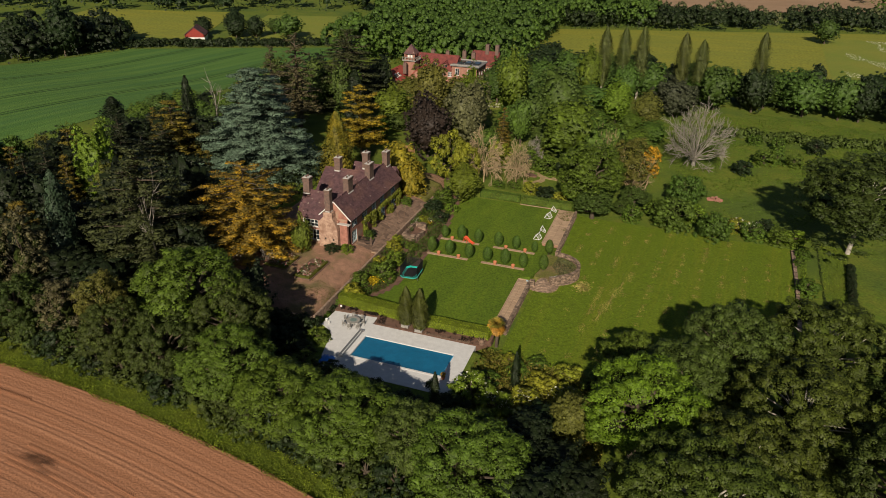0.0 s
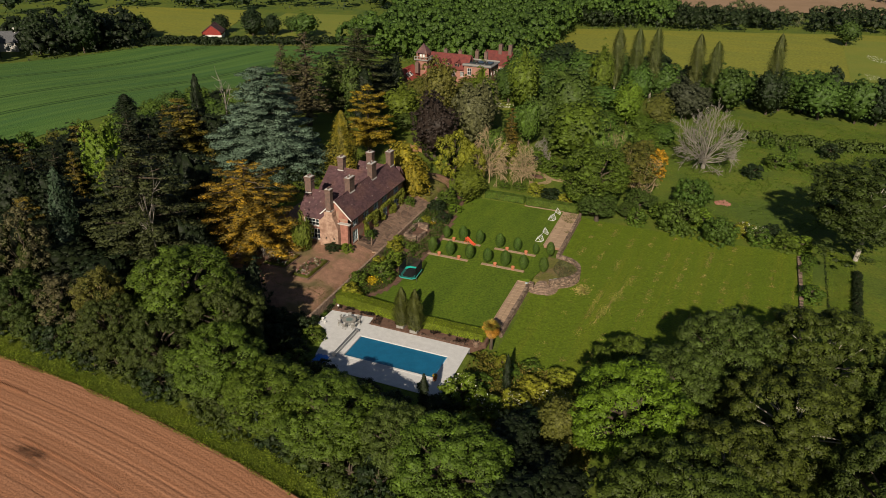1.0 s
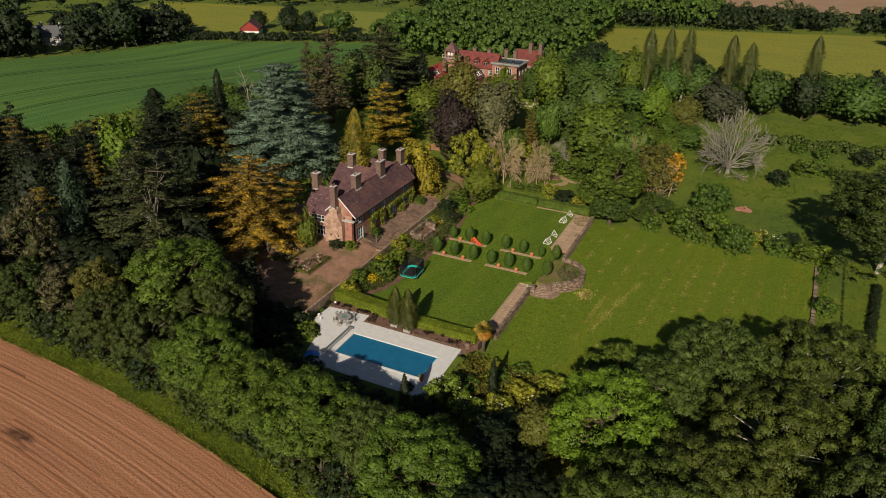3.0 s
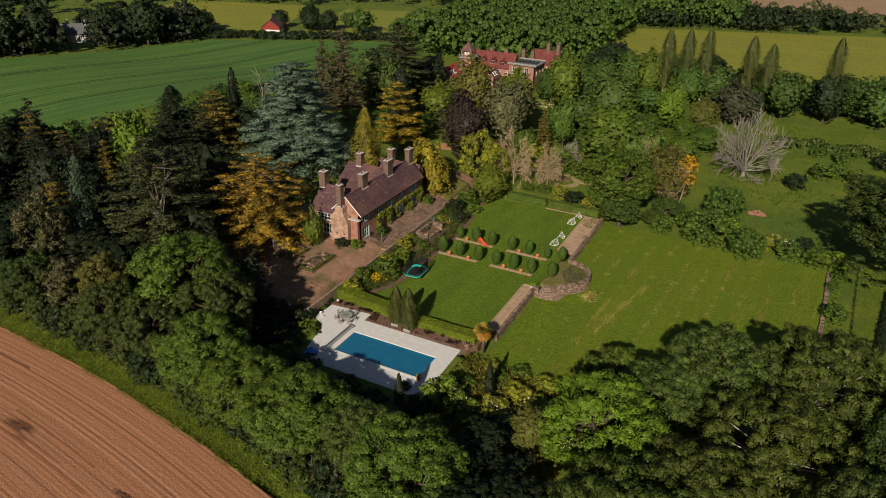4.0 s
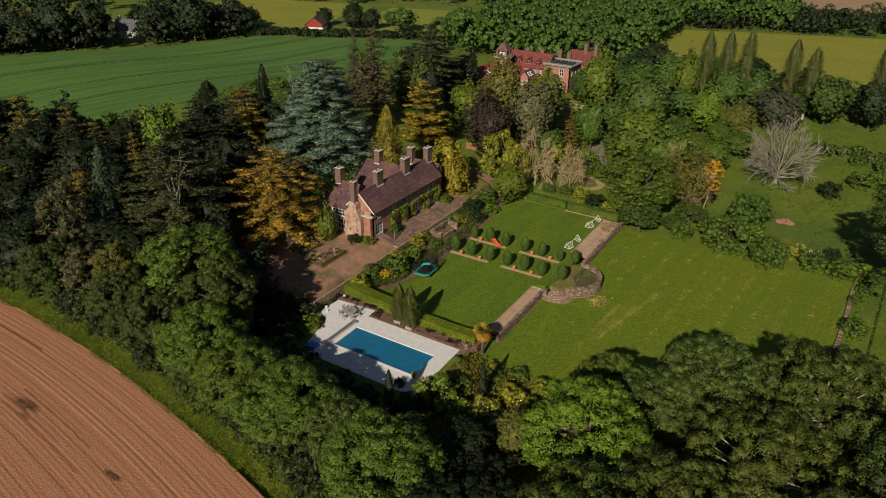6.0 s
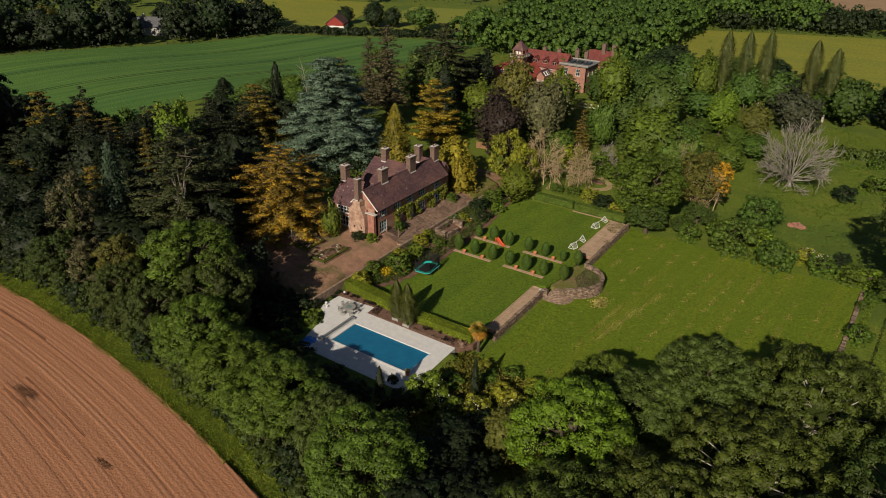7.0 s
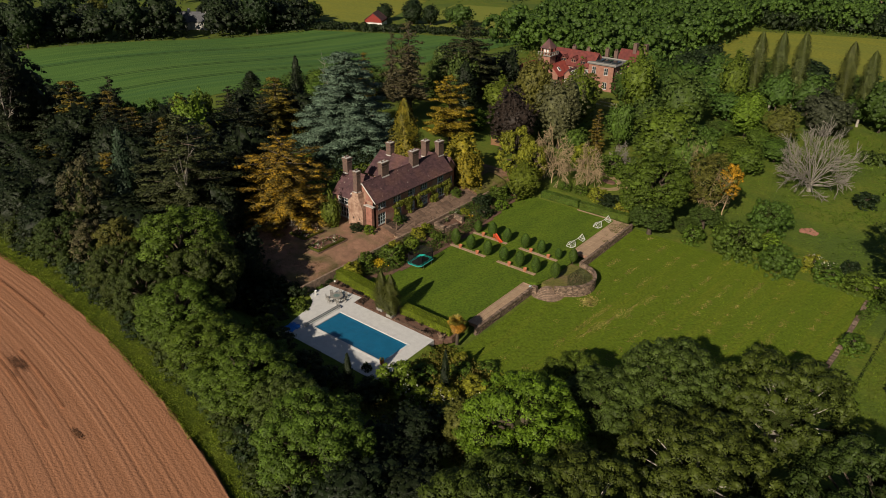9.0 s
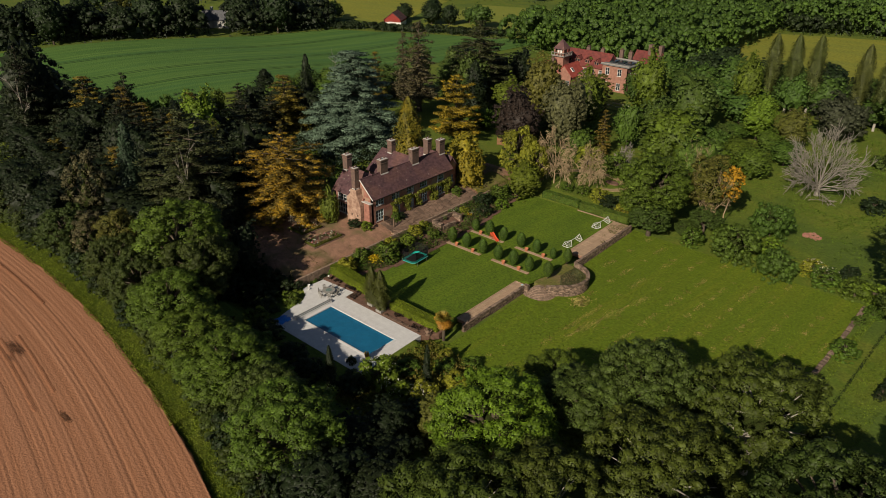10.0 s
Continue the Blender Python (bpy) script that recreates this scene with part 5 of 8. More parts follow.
def build_house():
    house = thing("country_house", "old red-brick country house with brown tiled roofs and tall chimneys", "house")
    base, eave, ridge = 2.0, 7.0, 10.1
    # front range: east wall, windows upstairs and down
    up = [(u, u + 2.0, 3.35, 4.5, 3, 2) for u in (1.0, 5.0, 9.0, 12.6, 17.5)]
    low = [(u, u + w, 0.35, 2.45, 3, 3) for u, w in ((0.9, 2.0), (5.2, 1.9), (9.2, 1.7), (12.8, 1.9), (17.6, 2.2))]
    wall_with(house, pose(-12.9, 21.3, base, 0, 0, 90), 21.6, 5.0, up + low, BRICK, label="red brick front wall")
    wall_with(house, pose(-18.4, 21.3, base), 5.5, 5.0, [], BRICK)
    wall_with(house, pose(-12.9, 42.9, base, 0, 0, 180), 5.5, 5.0, [], BRICK)
    wall_with(house, pose(-18.4, 42.9, base, 0, 0, -90), 21.6, 5.0, [], BRICK)
    gable_end(house, ((-18.4, 21.3, eave), (-12.9, 21.3, eave), (-15.65, 21.3, 9.9)), (0, 0.35, 0), BRICK)
    gable_end(house, ((-18.4, 42.9, eave), (-12.9, 42.9, eave), (-15.65, 42.9, 9.9)), (0, -0.35, 0), BRICK)
    gable_roof(house, -18.8, -12.45, 21.15, 43.15, eave - 0.1, ridge, "y", 60)
    # barge boards at the gable
    bm = bmesh.new()
    for sx in (-1, 1):
        bmesh.ops.create_cube(bm, size=1.0, matrix=Matrix.Translation((-15.63 + sx * 1.6, 21.1, 8.45)) @ pose(0, 0, 0, 0, sx * 44.2, 0) @ Matrix.Diagonal((4.4, 0.06, 0.16, 1)))
    part("barge_board", bm, PAINT, house, "pale painted barge board")
    part("gutter", box(-12.47, -12.33, 21.2, 43.1, 6.72, 6.84, 0.03), IRON, house, "dark gutter along the eave")
    for y in (27.2, 31.6, 38.8):
        part("downpipe", box(-12.88, -12.78, y, y + 0.1, base, 6.75, 0.02), PAINT, house, "pale downpipe")
    # south cross wing
    wall_with(house, pose(-22.2, 20.85, base), 7.5, 4.75, [(0.55, 3.75, 0.5, 2.5, 5, 2), (0.7, 3.6, 3.0, 4.3, 4, 2)], BRICK, PAINT)
    wall_with(house, pose(-22.2, 27.2, base, 0, 0, -90), 6.35, 4.75, [(2.2, 4.0, 3.0, 4.3, 3, 2)], BRICK, PAINT)
    gable_end(house, ((-22.2, 20.85, 6.75), (-22.2, 27.2, 6.75), (-22.2, 24.02, 10.1)), (0.35, 0, 0), BRICK)
    gable_roof(house, -22.6, -15.4, 20.5, 27.55, 6.6, 10.25, "x", 62)
    # middle cross wing
    wall_with(house, pose(-24.5, 31.5, base), 6.2, 5.0, [(1, 2.6, 3.0, 4.3, 3, 2)], BRICK, PAINT)
    wall_with(house, pose(-24.5, 40.0, base, 0, 0, -90), 8.5, 5.0, [], BRICK)
    wall_with(house, pose(-18.3, 40.0, base, 0, 0, 180), 6.2, 5.0, [], BRICK)
    gable_end(house, ((-24.5, 31.5, 7.0), (-24.5, 40.0, 7.0), (-24.5, 35.75, 10.1)), (0.35, 0, 0), BRICK)
    gable_roof(house, -24.8, -15.4, 31.2, 40.3, 6.9, 10.25, "x", 64)
    # lower north wing
    wall_with(house, pose(-14.4, 42.92, base, 0, 0, 90), 3.6, 4.2, [(1.2, 2.6, 1.0, 2.6, 3, 2)], BRICK)
    wall_with(house, pose(-14.4, 46.52, base, 0, 0, 180), 8.6, 4.2, [], BRICK)
    wall_with(house, pose(-23.0, 46.52, base, 0, 0, -90), 3.6, 4.2, [], BRICK)
    gable_end(house, ((-14.4, 43.0, 6.2), (-14.4, 46.5, 6.2), (-14.4, 44.75, 8.2)), (-0.35, 0, 0), BRICK)
    gable_end(house, ((-23.0, 43.0, 6.2), (-23.0, 46.5, 6.2), (-23.0, 44.75, 8.2)), (0.35, 0, 0), BRICK)
    gable_roof(house, -23.3, -14.1, 42.9, 46.8, 6.1, 8.5, "x", 66)
    # great chimney breast on the south gable, with sloping shoulders
    bm = bmesh.new()
    prof = ((-18.0, base), (-14.5, base), (-14.5, 5.6), (-15.4, 7.4), (-15.4, 8.4), (-17.0, 8.4), (-17.0, 7.6), (-18.0, 6.6))
    lo = [bm.verts.new((x, 19.95, z)) for x, z in prof]
    hi = [bm.verts.new((x, 21.28, z)) for x, z in prof]
    bm.faces.new(lo)
    bm.faces.new(hi[::-1])
    for i in range(len(prof)):
        bm.faces.new((lo[i], hi[i], hi[(i + 1) % len(prof)], lo[(i + 1) % len(prof)]))
    bmesh.ops.recalc_face_normals(bm, faces=bm.faces[:])
    part("chimney_breast", bm, PALE_BRICK, house, "weathered pale brick chimney breast with sloping shoulders")
    for x, z in ((-16.9, 3.4), (-15.4, 3.4)):
        part("vent_hole", box(x, x + 0.25, 19.94, 19.99, z, z + 0.35), BLACK, house)
    part("lean_to_roof", box(-15.2, -12.6, 20.6, 21.29, 6.2, 6.35), LEAD, house, "small lead-covered roof over the corner")
    part("corner_pier", box(-14.4, -13.0, 20.7, 21.29, base, 6.2), BRICK, house)
    front = lambda x, y: 10.1 - abs(x + 15.63) * 1.0
    south = lambda x, y: 10.25 - abs(y - 24.02) * 1.04
    middle = lambda x, y: 10.25 - abs(y - 35.75) * 0.74
    north = lambda x, y: 8.5 - abs(y - 44.85) * 1.2
    chimney(house, -16.25, 20.62, 8.4, 12.35, 0.95, 0.95, lambda x, y: 8.4)
    chimney(house, -15.7, 26.9, 8.6, 12.45, 1.0, 1.75, front)
    chimney(house, -15.4, 34.9, 8.6, 12.5, 1.0, 1.75, front)
    chimney(house, -15.4, 42.6, 8.6, 12.4, 1.0, 1.5, front)
    chimney(house, -22.1, 35.75, 8.6, 12.45, 1.15, 1.15, middle)
    chimney(house, -22.0, 24.05, 8.6, 12.6, 1.2, 1.2, south)
    chimney(house, -20.6, 44.6, 6.6, 10.9, 1.2, 1.2, north)
    return house


build_house()


def climber(name, label, boxes, seed, leaf="climber", size=0.13, dens=75):
    """Leaves clinging over the faces of some boxes."""
    rng = np.random.default_rng(seed)
    Ps, Ns = [], []
    for x0, x1, y0, y1, z0, z1 in boxes:
        n = int(((x1 - x0) * (y1 - y0) + (y1 - y0) * (z1 - z0) + (x1 - x0) * (z1 - z0)) * dens)
        v = ball(rng, n)
        c = np.array(((x0 + x1) / 2, (y0 + y1) / 2, (z0 + z1) / 2))
        hx = np.array(((x1 - x0) / 2, (y1 - y0) / 2, (z1 - z0) / 2))
        p = np.sign(v) * np.abs(v) ** 0.55 * hx * rng.uniform(0.8, 1.1, (n, 1))
        Ps.append(c + p)
        Ns.append(v)
    V, F = leaf_arrays(rng, np.concatenate(Ps), np.concatenate(Ns), size * rng.uniform(0.6, 1.4, sum(map(len, Ps))), 0.5)
    return tagged(put(name, np_mesh(name, V, F, LEAF[leaf])), label, "climber", kind="stuff")


rnd = random.Random(8)
vines = []
for y0, y1, top in ((26.2, 27.2, 4.2), (29.2, 30.6, 5.2), (31.9, 33.6, 5.2), (36.6, 38.0, 5.0), (40.0, 42.4, 5.2)):
    for k in range(6):
        a = rnd.uniform(y0, y1 - 0.5)
        z = rnd.uniform(1.9, top - 1.2)
        vines.append((-12.95, -12.25 + rnd.uniform(-0.2, 0.3), a, a + rnd.uniform(0.6, 1.1), z, z + rnd.uniform(0.8, 1.6)))
for k in range(24):
    y = 26.0 + k * 0.68 + rnd.uniform(-0.2, 0.2)
    z = 4.35 + rnd.uniform(-0.2, 0.35)
    vines.append((-12.95, -12.4 + rnd.uniform(-0.1, 0.2), y, y + rnd.uniform(0.6, 1.1), z, z + rnd.uniform(0.45, 0.8)))
climber("wall_climber", "green climbing plants on the brick house front", vines, 70)

# ---- terrace, pool and lawns ----
def plate(outline, holes, z0, z1):
    """A slab over an outline with holes, from z0 up to z1."""
    bm = bmesh.new()
    edges = []
    for loop in (outline, *holes):
        vs = [bm.verts.new((x, y, z1)) for x, y in loop]
        edges += [bm.edges.new((vs[i], vs[(i + 1) % len(vs)])) for i in range(len(vs))]
    bmesh.ops.triangle_fill(bm, use_beauty=True, edges=edges)
    top = bm.faces[:]
    ext = bmesh.ops.extrude_face_region(bm, geom=top)
    low = [g for g in ext["geom"] if isinstance(g, bmesh.types.BMVert)]
    bmesh.ops.translate(bm, verts=low, vec=(0, 0, z0 - z1))
    bmesh.ops.recalc_face_normals(bm, faces=bm.faces[:])
    return bm


def structure(ob, label, category):
    return tagged(ob, label, category, kind="structure")


def rough_sheet(name, label, mat, x0, x1, y0, y1, height, step, category, skip=None):
    """A sheet of ground with its own height and a solid skirt."""
    xs, ys = np.arange(x0, x1 + step / 2, step), np.arange(y0, y1 + step / 2, step)
    n = len(xs)
    V = [(x, y, height(x, y) - (1.4 if i in (0, n - 1) or j in (0, len(ys) - 1) else 0)) for j, y in enumerate(ys) for i, x in enumerate(xs)]
    F = [(j * n + i, j * n + i + 1, (j + 1) * n + i + 1, (j + 1) * n + i) for j in range(len(ys) - 1) for i in range(n - 1)
         if not (skip and skip((xs[i] + xs[i + 1]) / 2, (ys[j] + ys[j + 1]) / 2))]
    me = np_mesh(name, np.array(V), np.array(F), mat)
    return structure(put(name, me), label, category)


def terrace_z(x, y):
    return 1.15 + 0.85 * smooth(-8.6, -12.6, x) if x > -12.6 else 2.0


rough_sheet("terrace", "brown gravel terrace with weeds round the house", GRAVEL, -32, -8.4, 0.2, 62, lambda x, y: terrace_z(x, y) + 0.04 * lumps(x, y, 0.4), 0.8, "terrace")

def apron_z(x, y):
    out = max(-7.4 - x, x - 15.5, -8.7 - y, 0.0)
    k = smooth(0.2, 3.2, out)
    return (-0.06 + 0.03 * lumps(x, y, 0.6)) * (1 - k) + (under(x, y) - 0.05) * k


rough_sheet("pool_grass", "shaded rough grass round the pool paving", GROUND, -12.4, 19.2, -13.0, 2.8, apron_z, 0.6, "grass", skip=lambda x, y: -1.4 < x < 14.6 and -7.4 < y < 2.4 or x > 15.4 and y > 2.6)
# pool terrace
deck_outline = [(-7.2, 4.6), (-0.45, 5.1), (-0.45, 3.25), (15.35, 3.2), (15.55, -8.7), (-2.2, -8.7), (-3.6, -6.4), (-4.3, -3.6), (-4.6, -1.6), (-5.6, -0.4), (-7.4, 0.6)]
deck = structure(part("pool_terrace", plate(deck_outline, [[(-0.02, -5.06), (-0.02, 0.02), (13.22, 0.02), (13.22, -5.06)]], -0.9, 0.0), DECK), "pale stone paving round the swimming pool", "paving")
pool = thing("swimming_pool", "rectangular swimming pool under a dark blue cover", "pool", pose(0, 0, 0))
part("basin", plate([(-0.02, -5.06), (-0.02, 0.02), (13.22, 0.02), (13.22, -5.06)], [], -0.9, -0.3), COVER, pool)
nu, nv = 54, 22
V, rng = [], np.random.default_rng(3)
for j in range(nv + 1):
    for i in range(nu + 1):
        x, y = 0.06 + 13.08 * i / nu, -4.98 + 4.92 * j / nv
        edge = min(i, nu - i, j, nv - j)
        V.append((x, y, -0.05 - (0.045 + 0.03 * lumps(x, y, 0.5) + 0.012 * lumps(x, y, 1.7)) * min(1, edge / 2)))
me = np_mesh("cover", np.array(V), np.array([(j * (nu + 1) + i, j * (nu + 1) + i + 1, (j + 1) * (nu + 1) + i + 1, (j + 1) * (nu + 1) + i) for j in range(nv) for i in range(nu)]), COVER)
me.polygons.foreach_set("use_smooth", [True] * len(me.polygons))
put("cover", me, pool, "dark blue slatted pool cover with damp patches")
for nm, b in (("coping", (-0.35, 13.55, 0.02, 0.36)), ("coping", (-0.35, 13.55, -5.4, -5.06)), ("coping", (-0.35, -0.02, -5.06, 0.02)), ("coping", (13.22, 13.55, -5.06, 0.02))):
    part(nm, box(*b, 0.004, 0.045, 0.01), DECK, pool, "pale stone coping")
part("liner_edge", box(13.10, 13.215, -5.0, -0.02, -0.09, 0.0), surface("light_blue_liner", (0.12, 0.45, 0.72), scale=4, fine=20, bump=0.05, rough=0.4), pool, "light blue liner edge")


def cover_roller():
    ob = thing("cover_roller", "steel pool cover roller on low stands", "pool roller", pose(0, 0, 0))
    for dx in (0.0, 0.42):
        bm = bmesh.new()
        bar(bm, (-1.25 + dx, -5.9, 0.32), (-1.25 + dx, 0.9, 0.32), 0.06 if dx else 0.09, 8)
        part("tube", bm, STEEL, ob)
    for y in (-5.8, 0.8):
        part("stand", box(-1.45, -0.7, y - 0.05, y + 0.05, 0.0, 0.4, 0.02), STEEL, ob)
    return ob


cover_roller()


def garden_chair():
    ob = thing("garden_chair", "grey weathered garden chair round the pool table", "chair", group="chairs round the table")
    part("seat", box(-0.24, 0.24, -0.24, 0.24, 0.42, 0.47, 0.015), GREYWOOD, ob)
    bm = bmesh.new()
    add_box(bm, -0.24, 0.24, 0.20, 0.25, 0.86, 0.95)
    for i in range(5):
        add_box(bm, -0.22 + i * 0.10, -0.17 + i * 0.10, 0.205, 0.235, 0.47, 0.86)
    part("backrest", bm, GREYWOOD, ob)
    for x in (-0.21, 0.21):
        for y in (-0.21, 0.21):
            part("leg", box(x - 0.025, x + 0.025, y - 0.025, y + 0.025, 0.0, 0.42), GREYWOOD, ob)
        part("armrest", box(x - 0.03, x + 0.03, -0.22, 0.22, 0.63, 0.66), GREYWOOD, ob)
    return ob


def garden_table():
    ob = thing("garden_table", "round grey garden table on the pool terrace", "table", pose(-3.0, 2.2, 0.0))
    part("tabletop", lathe([(0.98, 0.70), (1.02, 0.72), (1.02, 0.75), (0.99, 0.765)], 32), GREYWOOD, ob)
    part("glass_inset", lathe([(0.5, 0.767), (0.5, 0.775)], 28), surface("grey_green_glass", (0.20, 0.27, 0.25), scale=3, fine=10, bump=0.02, rough=0.15), ob, "grey-green glass centre")
    for i in range(4):
        a = i * math.pi / 2 + 0.4
        leg = part("leg", box(-0.04, 0.04, -0.04, 0.04, 0, 0.70), GREYWOOD, ob)
        leg.matrix_basis = Matrix.Translation((0.6 * math.cos(a), 0.6 * math.sin(a), 0))
    return ob


garden_table()
chair = garden_chair()
for i in range(7):
    a = math.radians(12 + i * 51.4)
    m = Matrix.Translation((-3.0 + 1.42 * math.cos(a), 2.2 + 1.42 * math.sin(a), 0)) @ pose(0, 0, 0, 0, 0, math.degrees(a) - 90)
    if i == 0:
        chair.matrix_basis = m
    else:
        copy_thing(chair, m)


def heap(name, label, category, mat, x, y, z, rx, ry, h, seed, n=14, turn=0):
    """A crumpled low mound of cloth or rubble."""
    rng = np.random.default_rng(seed)
    V, F = [], []
    for j in range(n + 1):
        for i in range(n + 1):
            u, v = 2 * i / n - 1, 2 * j / n - 1
            k = max(0.0, 1 - (u * u + v * v) / 1.5)
            V.append((u * rx * (1 + 0.1 * rng.normal()), v * ry * (1 + 0.1 * rng.normal()), h * k * (0.5 + 0.5 * rng.random())))
    F = [(j * (n + 1) + i, j * (n + 1) + i + 1, (j + 1) * (n + 1) + i + 1, (j + 1) * (n + 1) + i) for j in range(n) for i in range(n)]
    return tagged(put(name, np_mesh(name, np.array(V), np.array(F), mat), m=pose(x, y, z, 0, 0, turn)), label, category)


heap("blue_tarpaulin", "crumpled bright blue tarpaulin on the paving edge", "tarpaulin", BLUETARP, -2.4, -7.2, 0.02, 0.9, 1.0, 0.3, 5)
flower_pot = thing("flower_pot", "pot of orange flowers at the pool corner", "flower pot", pose(13.6, -5.6, 0.045))
part("pot", lathe([(0.20, 0), (0.27, 0.36), (0.30, 0.38), (0.30, 0.43), (0.25, 0.43), (0.24, 0.38)], 14), TERRA, flower_pot)
rng = np.random.default_rng(21)
P = ball(rng, 240) * (0.36, 0.36, 0.34) * rng.uniform(0.5, 1, (240, 1)) + (0, 0, 0.72)
put("flowers", np_mesh("flowers", *leaf_arrays(rng, P, P - (0, 0, 0.6), 0.07 * np.ones(240), 0.4), LEAF["amber"]), flower_pot, "orange flower heads")


def stone_planter(x, y):
    ob = thing("stone_planter", "grey square stone planter holding a cypress", "planter", pose(x, y, 0), group="planters by the pool")
    part("tub", plate([(-0.55, -0.55), (0.55, -0.55), (0.55, 0.55), (-0.55, 0.55)], [[(-0.42, -0.42), (-0.42, 0.42), (0.42, 0.42), (0.42, -0.42)]], -0.02, 0.5), GREYWOOD, ob)
    part("soil", box(-0.42, 0.42, -0.42, 0.42, 0.0, 0.46), SOIL, ob)
    return ob


stone_planter(4.3, 4.4)
stone_planter(6.6, 3.95)

# planted bed between the paving and the hedge
structure(part("pool_bed", plate([(-7.4, 4.75), (-0.5, 5.2), (-0.3, 3.36), (15.3, 3.3), (17.0, 5.2), (17.0, 6.6), (-7.6, 7.4)], [], -0.9, 0.06), SOIL), "reddish soil bed along the pool hedge", "flower bed")


def hedge(name, label, x0, x1, y0, y1, z0, z1, seed, turn=0.0, leaf="hedge", size=0.075, dens=170):
    """A clipped hedge: a solid heart under a coat of small leaves."""
    rng = np.random.default_rng(seed)
    lx, ly, lz = x1 - x0, y1 - y0, z1 - z0
    ob = thing(name, label, "hedge", Matrix.Translation(((x0 + x1) / 2, (y0 + y1) / 2, z0)) @ pose(0, 0, 0, 0, 0, turn))
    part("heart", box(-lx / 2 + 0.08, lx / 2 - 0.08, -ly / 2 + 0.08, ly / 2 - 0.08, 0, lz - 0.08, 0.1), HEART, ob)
    Ps, Ns = [], []
    for ax, sg, area in ((0, -1, ly * lz), (0, 1, ly * lz), (1, -1, lx * lz), (1, 1, lx * lz), (2, 1, lx * ly)):
        n = int(area * dens)
        p = rng.uniform(-0.5, 0.5, (n, 3)) * (lx, ly, lz) + (0, 0, lz / 2)
        p[:, ax] = sg * (lx, ly, lz)[ax] / 2 if ax < 2 else lz
        wob = np.array([0.07 * lumps(q[0] + q[2], q[1] - q[2], 0.9, seed) for q in p])
        nrm = np.zeros((n, 3))
        nrm[:, ax] = sg
        p += nrm * (wob + rng.normal(0, 0.025, n))[:, None]
        Ps.append(p)
        Ns.append(nrm)
    P, N = np.concatenate(Ps), np.concatenate(Ns)
    put("foliage", np_mesh("foliage", *leaf_arrays(rng, P, N, size * rng.uniform(0.6, 1.4, len(P)), 0.5), LEAF[leaf]), ob)
    return ob


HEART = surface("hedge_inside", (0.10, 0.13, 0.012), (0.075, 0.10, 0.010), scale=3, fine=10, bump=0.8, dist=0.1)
hedge("pool_hedge", "clipped bright green hedge beside the pool", -7.6, 3.0, 6.0, 7.8, -0.3, 1.6, 81, turn=-6)
hedge("pool_hedge", "clipped bright green hedge below the lawn", 7.2, 16.6, 5.2, 6.9, -0.4, 1.2, 82)
hedge("garden_hedge", "clipped hedge at the top of the lawn", -0.6, 7.9, 57.7, 59.0, -0.4, 1.0, 83, leaf="mid", size=0.095, dens=130)
hedge("garden_hedge", "clipped hedge behind the goals", 8.5, 19.0, 57.2, 58.6, -0.4, 1.1, 84, leaf="mid", size=0.095, dens=130)

# lawn and the bank below the terrace
lawn_edge = lambda y: -5.2 + 2.9 * smooth(8, 16, y) + 0.9 * smooth(18, 27, y) - 2.6 * smooth(34, 56, y)
lawn_outline = [(lawn_edge(y) - 0.2 + 0.25 * lumps(1, y, 0.5), y) for y in np.arange(6.4, 57.3, 1.8)][::-1]
structure(part("lawn", plate(lawn_outline + [(-4.6, 6.2), (16.0, 6.2), (16.0, 26.0), (17.6, 26.6), (18.4, 30), (18.4, 36.5), (16.6, 39.8), (16.6, 57.3)], [], -0.9, -0.4), LAWN), "smooth mown garden lawn", "lawn")


def bank_z(x, y):
    return -0.36 + 1.0 * smooth(lawn_edge(y) - 0.5, -8.0, x) + 0.1 * lumps(x, y, 0.8)


rough_sheet("bank", "planted soil bank between terrace and lawn", SOIL, -8.35, -0.6, 6.4, 58, bank_z, 0.55, "flower bed", skip=lambda x, y: x > lawn_edge(y) + 0.3)
structure(part("terrace_wall", box(-8.55, -8.2, 0.3, 52, -0.9, 1.32, 0.04), WALLSTONE), "long low brown stone terrace wall", "wall")
structure(part("terrace_wall", box(-31.0, -8.56, 0.15, 0.5, -0.9, 1.0, 0.04), WALLSTONE), "low brown stone wall at the terrace end", "wall")


YEWHEART = surface("yew_inside", (0.045, 0.078, 0.012), (0.034, 0.058, 0.010), scale=3, fine=10, bump=0.8, dist=0.1)


